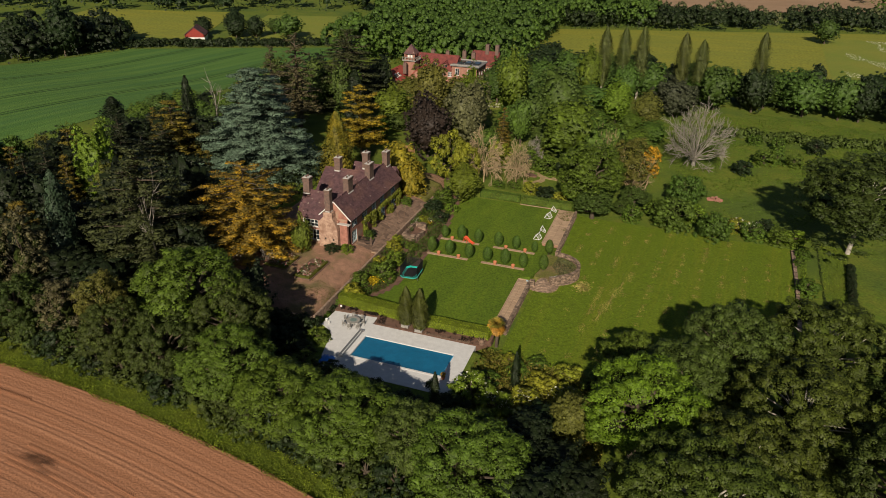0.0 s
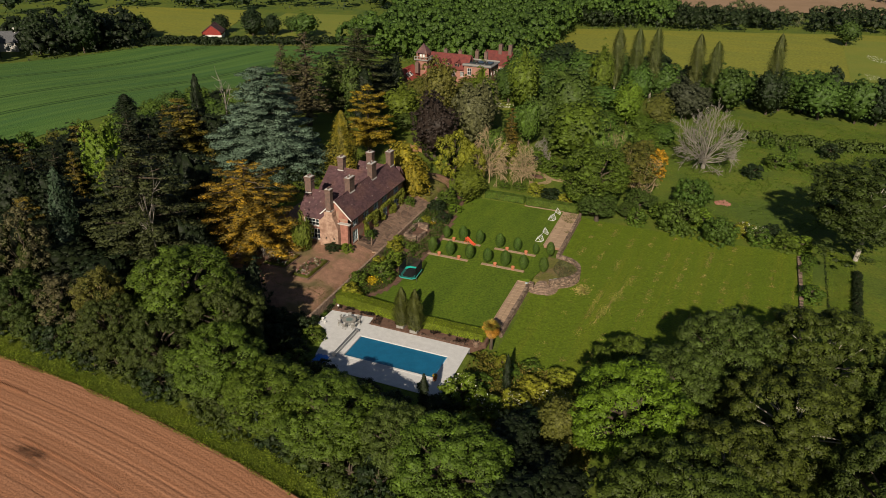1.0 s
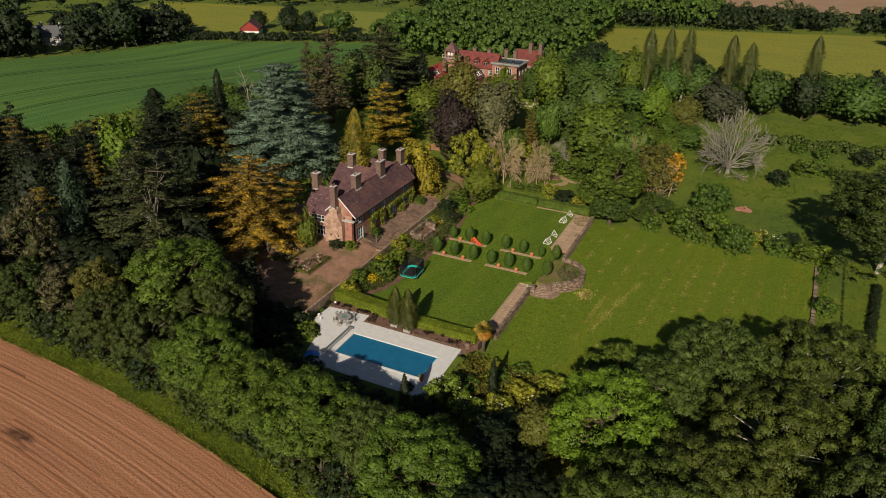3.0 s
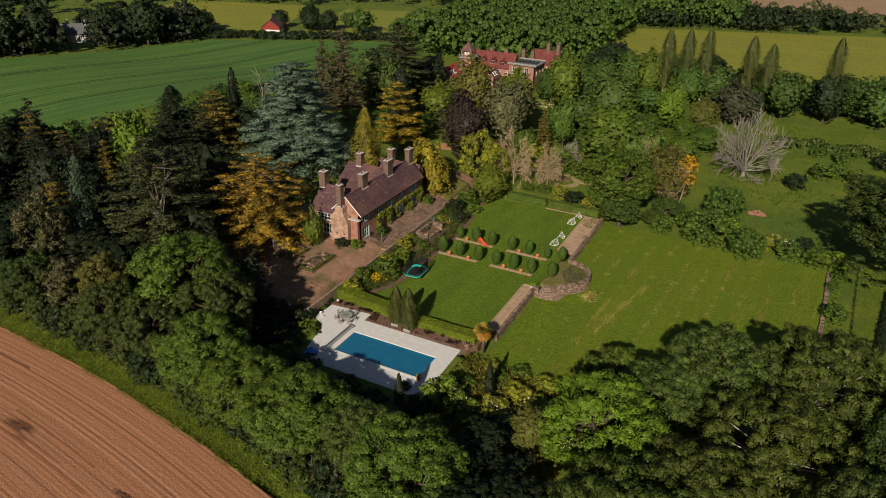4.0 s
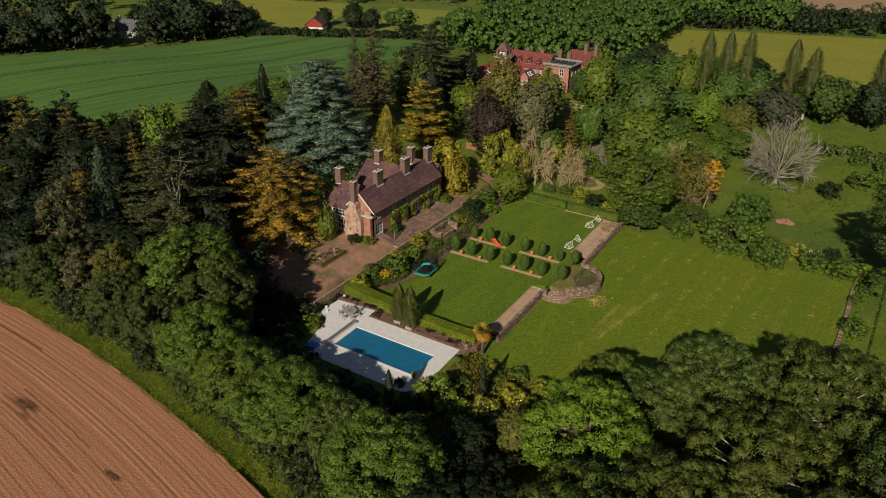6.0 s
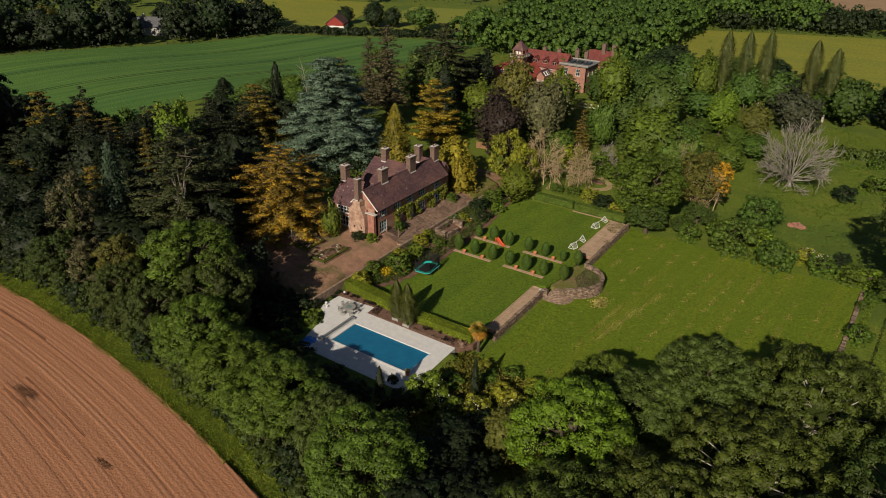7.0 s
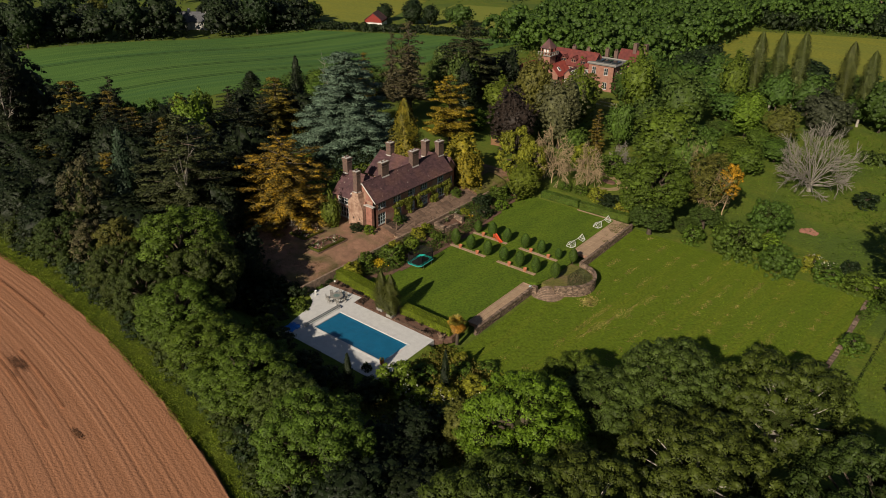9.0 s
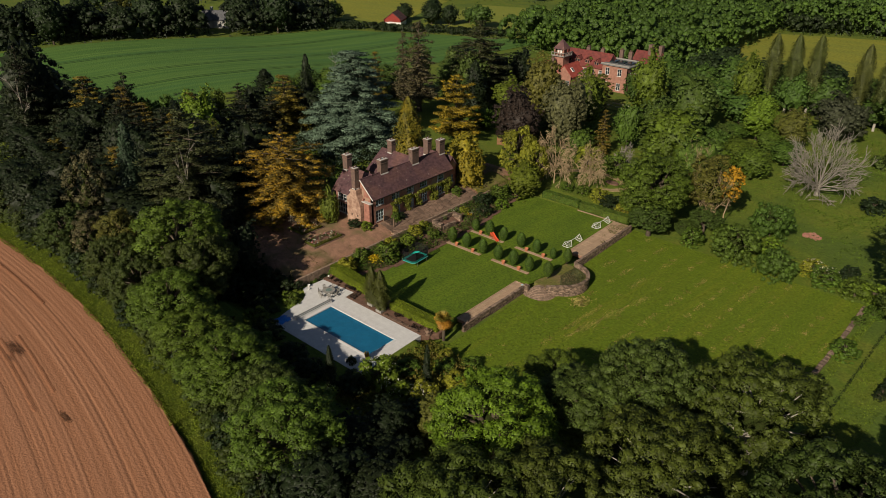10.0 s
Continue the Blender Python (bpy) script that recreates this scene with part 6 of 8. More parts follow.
def egg(h, r, seed, dens=400, size=0.058):
    ob = thing("topiary_tree", "dark green clipped egg-shaped yew topiary", "topiary", group="topiary on the lawn")
    prof = [(r * math.sin(math.pi * min(1, k) ** 0.95) ** 0.48 * 0.93, h * (0.04 + 0.93 * k)) for k in [i / 12 for i in range(13)]]
    part("heart", lathe(prof, 16), YEWHEART, ob, smooth=True)
    rng = np.random.default_rng(seed)
    n = int(2 * math.pi * r * h * 0.75 * dens)
    k = rng.uniform(0, 1, n)
    a = rng.uniform(0, 2 * np.pi, n)
    rad = r * np.sin(np.pi * k ** 0.95) ** 0.48 * rng.uniform(0.93, 1.06, n)
    P = np.stack([rad * np.cos(a), rad * np.sin(a), h * (0.04 + 0.95 * k)], 1)
    N = np.stack([np.cos(a), np.sin(a), 1.6 * (k - 0.45)], 1)
    put("foliage", np_mesh("foliage", *leaf_arrays(rng, P, N, size * rng.uniform(0.6, 1.4, n), 0.45), LEAF["boxleaf"]), ob)
    part("trunk", lathe([(0.09, -0.2), (0.07, 0.35)], 8), BARK, ob)
    return ob


proto = egg(2.95, 0.76, 90)
spots = [(x, 29.5, s) for x, s in ((-1.0, 1.06), (2.3, 0.98), (5.9, 0.96), (9.2, 0.98), (12.4, 1.02), (15.6, 0.94))]
spots += [(x, 36.0, s) for x, s in ((-0.8, 0.85), (2.4, 1.04), (5.6, 0.92), (9.4, 1.0), (12.7, 0.9), (16.1, 0.72))] + [(19.0, 30.0, 1.0), (18.6, 36.6, 0.9)]
for i, (x, y, s) in enumerate(spots):
    m = Matrix.Translation((x, y, -0.4)) @ pose(0, 0, 0, 0, 0, i * 47) @ Matrix.Diagonal((s, s, s * (0.96 + 0.03 * (i % 3)), 1))
    if i == 0:
        proto.matrix_basis = m
    else:
        copy_thing(proto, m)


def strip(x0, x1, y0, y1, z, mat, name, label, n, parent_label="paving", thick=0.12, rows=1):
    """A paved strip of separate flags on a bed of mortar."""
    base = structure(part(name, box(x0, x1, y0, y1, z - 0.5, z - 0.02), GRAVEL), label, parent_label)
    rnd = random.Random(int(x0 * 10 + y0))
    along_y = (y1 - y0) > (x1 - x0)
    L = (y1 - y0) if along_y else (x1 - x0)
    W = (x1 - x0) if along_y else (y1 - y0)
    cuts = [0.0]
    while cuts[-1] < L - 1e-6:
        cuts.append(min(L, cuts[-1] + L / n * rnd.uniform(0.75, 1.25)))
    for a, b in zip(cuts, cuts[1:]):
        for r in range(rows):
            c, d = W * r / rows, W * (r + 1) / rows
            g = 0.02
            if b - a < 0.1:
                continue
            q = (x0 + c + g, x0 + d - g, y0 + a + g, y0 + b - g) if along_y else (x0 + a + g, x0 + b - g, y0 + c + g, y0 + d - g)
            part("flagstone", box(*q, z - 0.06, z + rnd.uniform(0, 0.025), 0.012), mat, base)
    return base


for x0, x1, y in ((-1.6, 5.9, 28.45), (8.35, 16.0, 28.45), (-1.4, 6.0, 35.0), (8.65, 16.3, 35.0)):
    strip(x0, x1, y, y + 0.75, -0.36, PATHSTONE, "topiary_border", "narrow sandy stone border under the topiary", 9)
pot0 = None
for x, y in ((0.5, 28.85), (4.2, 28.8), (10.8, 28.85), (14.0, 28.8), (0.8, 35.4), (11.0, 35.4), (14.5, 35.4)):
    m = pose(x, y, -0.335)
    if pot0:
        copy_thing(pot0, m)
        continue
    pot0 = thing("terracotta_pot", "empty terracotta pot on the stone border", "pot", m, group="terracotta pots")
    part("pot", lathe([(0.22, 0), (0.30, 0.42), (0.35, 0.44), (0.35, 0.54), (0.29, 0.54), (0.27, 0.44), (0.20, 0.1)], 14), TERRA, pot0)


def toy_slide():
    ob = thing("toy_slide", "small orange-red plastic toy slide by the topiary", "slide", pose(4.0, 35.3, -0.335, 0, 0, -18))
    bm = bmesh.new()
    pts = [(-0.9, 0.95), (-0.5, 0.9), (0.3, 0.35), (0.95, 0.12), (1.15, 0.12)]
    for (a, za), (b, zb) in zip(pts, pts[1:]):
        for y0, y1, up in ((-0.25, 0.25, 0.0), (-0.3, -0.25, 0.13), (0.25, 0.3, 0.13)):
            vs = [bm.verts.new(v) for v in ((a, y0, za - 0.05), (b, y0, zb - 0.05), (b, y1, zb - 0.05), (a, y1, za - 0.05), (a, y0, za + up), (b, y0, zb + up), (b, y1, zb + up), (a, y1, za + up))]
            for f in ((3, 2, 1, 0), (4, 5, 6, 7), (0, 1, 5, 4), (1, 2, 6, 5), (2, 3, 7, 6), (3, 0, 4, 7)):
                bm.faces.new([vs[i] for i in f])
    part("chute", bm, REDPLASTIC, ob)
    for y in (-0.28, 0.28):
        bm = bmesh.new()
        bar(bm, (-0.8, y, 0.9), (-1.1, y, 0.0), 0.04)
        bar(bm, (-0.5, y, 0.85), (-0.2, y, 0.0), 0.04)
        part("ladder_side", bm, REDPLASTIC, ob)
    for z in (0.25, 0.5, 0.75):
        part("rung", box(-1.06 + z * 0.3, -1.0 + z * 0.3, -0.27, 0.27, z - 0.02, z + 0.02), REDPLASTIC, ob)
    return ob


toy_slide()


def trampoline():
    ob = thing("trampoline", "rectangular trampoline with turquoise pad and black safety net", "trampoline", pose(-0.9, 19.6, -0.4, 0, 0, 4))
    lx, ly, z = 1.45, 2.15, 0.8
    ring = [(-lx, -ly + 0.5), (-lx + 0.5, -ly), (lx - 0.5, -ly), (lx, -ly + 0.5), (lx, ly - 0.5), (lx - 0.5, ly), (-lx + 0.5, ly), (-lx, ly - 0.5)]
    inner = [(x * 0.66, y * 0.76) for x, y in ring]
    part("pad", plate(ring, [inner], z - 0.03, z + 0.03), TURQ, ob, "turquoise padded rim")
    part("mat", plate([(x * 1.0, y * 1.0) for x, y in inner], [], z - 0.05, z - 0.035), BLACK, ob, "black jumping mat")
    bm = bmesh.new()
    for i in range(8):
        bar(bm, (*ring[i], z - 0.06), (*ring[(i + 1) % 8], z - 0.06), 0.035)
    part("frame", bm, STEEL, ob)
    for x, y in ((-lx, -1.2), (-lx, 1.2), (lx, -1.2), (lx, 1.2)):
        bm = bmesh.new()
        bar(bm, (x, y, z - 0.06), (x * 0.97, y, 0.0), 0.03)
        part("leg", bm, STEEL, ob)
    for x, y in ring[::1]:
        bm = bmesh.new()
        bar(bm, (x * 0.97, y * 0.97, z), (x * 0.97, y * 0.97, z + 1.75), 0.022)
        part("net_pole", bm, BLACK, ob)
    bm = bmesh.new()
    for i in range(8):
        (xa, ya), (xb, yb) = ((v[0] * 0.95, v[1] * 0.95) for v in (ring[i], ring[(i + 1) % 8]))
        L = math.hypot(xb - xa, yb - ya)
        k = int(L / 0.12) + 1
        for j in range(k + 1):
            x, y = xa + (xb - xa) * j / k, ya + (yb - ya) * j / k
            add_box(bm, x - 0.016, x + 0.016, y - 0.016, y + 0.016, z + 0.05, z + 1.7)
        for j in range(11):
            bar(bm, (xa, ya, z + 0.1 + 0.16 * j), (xb, yb, z + 0.1 + 0.16 * j), 0.014, 3)
    part("safety_net", bm, BLACK, ob, "black mesh safety net")
    return ob


trampoline()


def goal(x, y, turn):
    ob = thing("football_goal", "small white football goal frame with flared ends", "goal", pose(x, y, -0.4, 0, 0, turn), group="football goals")
    w, h = 4.6, 0.95
    rods = [((-0.5, 0.1, h * 0.78), (0.5, 0.1, h * 0.78), "crossbar")]
    for s in (-1, 1):
        top, inner = (s * w / 2, -0.1, h), (s * 0.5, 0.1, h * 0.78)
        front, back = (s * w / 2, -0.5, 0.05), (s * w / 2, 0.6, 0.05)
        foot = (s * 1.25, 0.8, 0.05)
        rods += [(front, top, "post"), (top, back, "post"), (front, back, "ground_bar"), (top, inner, "top_stay"), (inner, front, "stay"), (inner, foot, "stay"), (foot, back, "ground_bar")]
    for a, b, nm in rods:
        bm = bmesh.new()
        bar(bm, a, b, 0.042, 8)
        part(nm, bm, PAINT, ob)
    for s in (-1, 1):
        bm = bmesh.new()
        for i in range(1, 9):
            k = i / 9
            top = Vector((s * w / 2, -0.1, h)).lerp(Vector((s * 0.5, 0.1, h * 0.78)), k)
            low = Vector((s * w / 2, 0.75, 0.05)).lerp(Vector((s * 1.25, 0.8, 0.05)), k)
            bar(bm, top, low, 0.008, 3)
        part("net", bm, PAINT, ob, "thin white net")
    return ob


goal(15.3, 43.6, -93)
goal(15.2, 54.0, -95)

# stone paths along the lawn's east side, with the retaining wall
strip(15.95, 17.65, 10.5, 25.3, -0.37, PATHSTONE, "garden_path", "sandy paved path along the retaining wall", 16, rows=2)
strip(16.6, 19.6, 40.2, 57.0, -0.37, PATHSTONE, "garden_path", "sandy paved path behind the goals", 12, rows=2)
for x0, x1, y0, y1 in ((15.83, 15.95, 10.5, 25.4), (15.95, 17.6, 25.3, 25.42), (16.46, 16.6, 40.2, 57.0), (19.6, 19.72, 40.2, 57.0)):
    structure(part("path_edging", box(x0, x1, y0, y1, -0.7, -0.29, 0.02), PATHSTONE), "pale raised stone edging of the path", "edging")
strip(8.3, 16.5, 56.7, 57.1, -0.36, PATHSTONE, "garden_path", "pale stone edging below the hedge", 9)


def rubble_wall(name, label, path, z0, z1, thick, seed, course=0.2, length=0.42, closed=False):
    """A wall of separate uneven stones in courses along a path of (x, y)."""
    rnd = random.Random(seed)
    bm = bmesh.new()
    legs = list(zip(path, path[1:]))
    for (xa, ya), (xb, yb) in legs:
        L = math.hypot(xb - xa, yb - ya)
        m = Matrix.Translation((xa, ya, 0)) @ pose(0, 0, 0, 0, 0, math.degrees(math.atan2(yb - ya, xb - xa)))
        add_box(bm, 0, L, -thick / 2 + 0.05, thick / 2 - 0.05, z0, z1 - 0.05, m)
        z = z0
        while z < z1 - 0.01:
            hgt = min(course * rnd.uniform(0.75, 1.25), z1 - z)
            u = -rnd.uniform(0, length)
            while u < L:
                w = length * rnd.uniform(0.6, 1.5)
                a, b = max(u, 0), min(u + w, L)
                if b - a > 0.06:
                    o = rnd.uniform(-0.03, 0.04)
                    add_box(bm, a + 0.012, b - 0.012, -thick / 2 - o, thick / 2 + o, z + 0.01, z + hgt - 0.008 + (rnd.uniform(-0.03, 0.05) if z + hgt > z1 - 0.02 else 0), m)
                u += w
            z += hgt
    return structure(part(name, bm, WALLSTONE), label, "wall")


arc = lambda cx, cy, r, a0, a1, n: [(cx + r * math.cos(math.radians(a0 + (a1 - a0) * i / n)), cy + r * math.sin(math.radians(a0 + (a1 - a0) * i / n))) for i in range(n + 1)]
rubble_wall("retaining_wall", "low rubble stone retaining wall below the path", [(17.85, 9.5), (17.85, 25.2)], -2.2, -0.25, 0.45, 1)
rubble_wall("retaining_wall", "low rubble stone retaining wall beside the meadow", [(19.85, 37.2), (19.85, 57.2)], -2.2, -0.2, 0.45, 2)
rubble_wall("bastion_wall", "curved stone parapet of a garden bastion", arc(20.2, 32.0, 4.5, -62, 88, 13), -2.2, 0.1, 0.5, 3)
rubble_wall("bastion_wall", "stone pier beside the garden steps", [(20.9, 26.6), (22.4, 28.0)], -2.2, 0.1, 0.5, 4)
rubble_wall("bastion_wall", "stone pier beside the garden steps", [(17.9, 25.0), (18.7, 25.0)], -2.2, 0.05, 0.6, 6)
structure(part("bastion_floor", prism([(18.0, 27.6), (20.8, 26.8)] + arc(20.2, 32.0, 4.35, -60, 88, 10) + [(18.2, 36.4)], -2.2, -0.62), DRYGRASS), "weedy paved floor of the bastion", "paving")
steps = structure(thing("garden_steps", "fan of curved stone steps down to the meadow", "steps"), "fan of curved stone steps down to the meadow", "steps")
for i in range(9):
    r = 0.9 + i * 0.27
    outline = [(19.3, 26.9)] + arc(19.3, 26.9, r, -118, 18, 12)
    part("step", prism(outline, -2.2, -0.42 - i * 0.145), WALLSTONE, steps)
rubble_wall("meadow_wall", "long low ruined stone wall at the meadow edge", [(59.2, 27), (60.0, 42), (60.4, 57)], -2.6, -1.45, 0.6, 7, course=0.25, length=0.5)

# sunken stone steps from terrace to lawn
rubble_wall("stone_enclosure", "brown stone walls of the sunken garden steps", [(-4.8, 31.0), (-7.0, 31.0), (-7.0, 36.6), (-4.8, 36.6)], -0.5, 1.45, 0.55, 8)
rubble_wall("stone_enclosure", "brown stone side wall of the sunken steps", [(-4.8, 31.3), (-4.6, 34.6)], -0.5, 0.95, 0.45, 9)
st = structure(thing("terrace_steps", "short flight of brown stone steps", "steps"), "short flight of brown stone steps", "steps")
for i in range(5):
    part("step", box(-6.7, -5.0, 31.2 + i * 0.55, 31.75 + i * 0.55 + 0.02, -0.6, -0.4 + i * 0.12), STONE, st)


def iron_gate():
    ob = thing("iron_gate", "rusty wrought-iron screen on the terrace", "gate", pose(-12.7, 23.9, 1.7, 0, 0, 2))
    for x in (0, 2.5):
        part("post", box(x - 0.09, x + 0.09, -0.09, 0.09, 0, 1.5, 0.02), STONE, ob)
    for z in (0.15, 0.75, 1.3):
        part("rail", box(0, 2.5, -0.025, 0.025, z, z + 0.06), IRON, ob)
    for i in range(1, 16):
        part("bar", box(2.5 * i / 16 - 0.02, 2.5 * i / 16 + 0.02, -0.02, 0.02, 0.1, 1.42), IRON, ob)
    return ob


iron_gate()



def garden_hut():
    """Low stone garden hut with a lichened stone roof."""
    ob = thing("garden_hut", "low stone garden hut with a pale lichened roof", "hut", pose(-28.6, 9.2, 1.5, 0, 0, 64))
    part("wall", box(-1.7, 1.7, -0.95, 0.95, 0, 1.25, 0.05), WALLSTONE, ob)
    for k in (-1, 1):
        for i in range(7):
            for j in range(3):
                m = pose(-1.62 + 0.54 * i, k * (0.25 + 0.36 * j), 2.02 - 0.27 * j, -k * 37, 0, 0)
                part("roof_stone", turned_box(m, 0.262, 0.24, 0.035), PALE_BARK if (i * 3 + j) % 4 == 0 else STONE, ob)
    part("ridge", box(-1.85, 1.85, -0.12, 0.12, 2.1, 2.22, 0.04), STONE, ob)
    return ob


garden_hut()
rubble_wall("low_wall", "low mossy stone wall beside the terrace", [(-27.2, 11.2), (-26.2, 14.6), (-26.0, 17.5)], 1.4, 2.3, 0.4, 21)
rough_sheet("terrace_grass", "weedy yellow-green grass at the end of the terrace", DRYGRASS, -14.4, -8.7, 47.0, 58.0, lambda x, y: terrace_z(x, y) + 0.07 + 0.05 * lumps(x, y, 0.5), 0.7, "grass")
# flower beds on the terrace
for x0, x1, y0, y1, s in ((-22.9, -18.8, 10.0, 14.8, 1), (-16.6, -13.5, 8.4, 14.8, 2)):
    structure(part("flower_bed", plate([(x0, y0), (x1, y0), (x1, y1), (x0, y1)], [], 1.7, 2.06), SOIL), "edged flower bed with mixed roses", "flower bed")
    bm = bmesh.new()
    add_box(bm, x0 - 0.15, x1 + 0.15, y0 - 0.15, y0, 1.7, 2.16)
    add_box(bm, x0 - 0.15, x1 + 0.15, y1, y1 + 0.15, 1.7, 2.16)
    add_box(bm, x0 - 0.15, x0, y0, y1, 1.7, 2.16)
    add_box(bm, x1, x1 + 0.15, y0, y1, 1.7, 2.16)
    structure(part("bed_edging", bm, STONE), "brown stone edging of a flower bed", "edging")
    for k, (a, b, c, d) in enumerate(((x0 + 0.1, x1 - 0.1, y0 + 0.05, y0 + 0.5), (x1 - 0.55, x1 - 0.05, y0 + 0.5, y1 - 0.2))):
        hedge("box_edging", "low clipped olive-green box hedge round a flower bed", a, b, c, d, 2.0, 2.5, 95 + 2 * s + k, leaf="olive", size=0.07, dens=150)
    for leaf, n, z in (("ash", 1700, 0.45), ("copper", 700, 0.4), ("pink", 420, 0.6), ("white", 300, 0.6)):
        rng = np.random.default_rng(s * 10 + n)
        P = np.stack([rng.uniform(x0 + 0.2, x1 - 0.2, n), rng.uniform(y0 + 0.2, y1 - 0.2, n), 2.06 + z * rng.uniform(0.2, 1.1, n)], 1)
        keep = np.array([lumps(p[0], p[1], 0.9, s) > -0.05 for p in P])
        P = P[keep]
        tagged(put("rose_plants", np_mesh("rose_plants", *leaf_arrays(rng, P, np.tile((0, 0, 1.0), (len(P), 1)), 0.11 * rng.uniform(0.6, 1.4, len(P)), 0.7), LEAF[leaf])), "low mixed plants in the flower bed", "plants", kind="stuff")

# ---- shrubs, grass and small things of the garden ----
BANK_SHRUBS = [
    ("shrub_y", -6.4, 9.2, 2.4, 1.9), ("shrub", -5.0, 16.8, 3.0, 2.3), ("shrub", -7.2, 13.0, 2.0, 1.5), ("shrub_l", -5.0, 22.0, 2.4, 1.5), ("shrub_y", -6.6, 19.5, 1.8, 1.3),
    ("shrub_y", -6.8, 26.0, 1.8, 1.5), ("shrub", -4.6, 28.4, 1.4, 1.2), ("shrub_y", -7.4, 28.8, 1.5, 1.0), ("shrub_d", -4.0, 42.4, 2.0, 1.5), ("shrub_l", -3.6, 47.8, 1.8, 1.6),
    ("shrub_d", -6.6, 45.5, 2.2, 1.9), ("shrub", -6.8, 51.0, 2.4, 2.0), ("shrub_y", -6.4, 39.2, 1.3, 1.1), ("shrub_d", -5.0, 55.0, 3.0, 2.4),
]
for kind, x, y, h, r in BANK_SHRUBS:
    plant(kind, x, y, h, r, z=bank_z(x, y) - 0.1)
HOUSE_SHRUBS = [("shrub_l", -12.6, 19.6, 1.5, 1.1), ("shrub_d", -15.0, 19.0, 1.3, 1.4), ("shrub", -11.6, 26.0, 1.6, 0.9), ("shrub_d", -11.5, 27.2, 1.3, 0.8), ("shrub", -11.4, 43.0, 1.6, 1.2), ("shrub_d", -24.5, 17.5, 1.8, 1.6)]
for kind, x, y, h, r in HOUSE_SHRUBS:
    plant(kind, x, y, h, r, z=terrace_z(x, y) - 0.05)
POOL_SHRUBS = [("shrub", -5.8, -3.0, 2.2, 1.9), ("shrub_d", -9.2, -1.6, 3.2, 2.4), ("shrub_d", -12.4, -2.4, 3.6, 2.6), ("shrub_d", -15.8, -2.6, 4.2, 3.0), ("shrub_d", -10.2, -5.6, 3.4, 2.6), ("shrub_d", -6.6, -7.0, 2.8, 2.2), ("shrub_d", -14.5, -7.2, 4.4, 3.2), ("shrub", -3.8, -10.4, 2.4, 2.0), ("shrub_d", 0.6, -12.0, 2.6, 2.2), ("shrub_d", 6.5, -12.6, 2.2, 2.2), ("shrub_d", 11.0, -13.4, 2.6, 2.2), ("shrub", -7.9, 3.2, 1.2, 0.9), ("shrub_d", -8.0, 5.2, 1.4, 0.9), ("shrub", -8.0, 7.2, 1.6, 1.0), ("shrub_d", 12.7, -7.6, 1.9, 0.8)]
for kind, x, y, h, r in POOL_SHRUBS:
    plant(kind, x, y, h, r)
EAST_SHRUBS = [
    ("shrub_l", 18.0, -7.8, 4.0, 2.8), ("shrub_l", 21.4, -8.6, 2.8, 2.4), ("shrub", 18.8, -3.2, 1.8, 2.0), ("shrub_y", 24.6, -6.5, 2.6, 2.5), ("shrub_d", 27.4, -9.8, 3.4, 2.6),
    ("shrub_y", 25.8, -1.4, 2.4, 2.2), ("shrub_y", 29.2, -3.6, 2.6, 2.4), ("shrub", 22.0, 0.6, 1.6, 1.8), ("shrub_y", 28.6, 2.4, 2.2, 2.0), ("shrub", 32.6, 0.8, 3.0, 2.4),
    ("shrub_d", 16.8, -11.0, 2.6, 2.2), ("shrub", 31.0, -7.4, 3.2, 2.4), ("shrub_y", 20.2, 2.9, 1.3, 1.3), ("shrub", 24.0, 3.6, 1.4, 1.6), ("shrub_y", 33.8, 6.0, 2.4, 2.0),
]
for kind, x, y, h, r in EAST_SHRUBS:
    plant(kind, x, y, h, r)
MEADOW_BUSHES = [
    ("shrub_d", 52.2, 98.0, 3.2, 2.5), ("shrub", 57.4, 107.0, 3.6, 3.0), ("shrub", 60.4, 108.6, 3.4, 2.2), ("shrub", 64.2, 107.2, 3.2, 2.3), ("shrub", 61.5, 119.8, 3.4, 2.0), ("shrub", 56.0, 123.0, 2.6, 2.0), ("shrub_d", 70.5, 121.0, 3.6, 2.6), ("shrub", 58.2, 60.0, 3.2, 2.6),
    ("shrub", 53.5, 61.0, 3.0, 2.6), ("shrub_y", 50.8, 63.2, 2.6, 2.2), ("shrub", 61.3, 40.9, 2.6, 2.1), ("shrub_l", 60.6, 60.3, 2.8, 2.6), ("shrub", 62.0, 55.0, 1.6, 1.5), ("shrub_d", 56.0, 66.0, 2.2, 1.6), ("shrub", 61.0, 51.0, 1.6, 1.2), ("shrub", 30.5, 60.5, 3.4, 2.2),
]
for kind, x, y, h, r in MEADOW_BUSHES:
    plant(kind, x, y, h, r)
NORTH_SHRUBS = [
    ("shrub_y", 8.8, 64.5, 2.4, 2.0), ("shrub_d", 12.4, 63.0, 2.8, 2.4), ("shrub", 5.0, 64.0, 1.8, 1.6), ("shrub_y", 15.6, 62.0, 2.6, 2.0), ("shrub", 2.0, 62.8, 1.6, 1.4), ("shrub_d", -8.6, 66.5, 3.0, 2.4),
    ("shrub", 9.0, 78.0, 4.0, 3.0), ("shrub_d", 14.5, 79.0, 5.0, 3.2), ("shrub", 4.0, 79.5, 4.6, 3.0), ("shrub_y", -2.5, 79.0, 4.4, 3.0),
]
for kind, x, y, h, r in NORTH_SHRUBS:
    plant(kind, x, y, h, r)


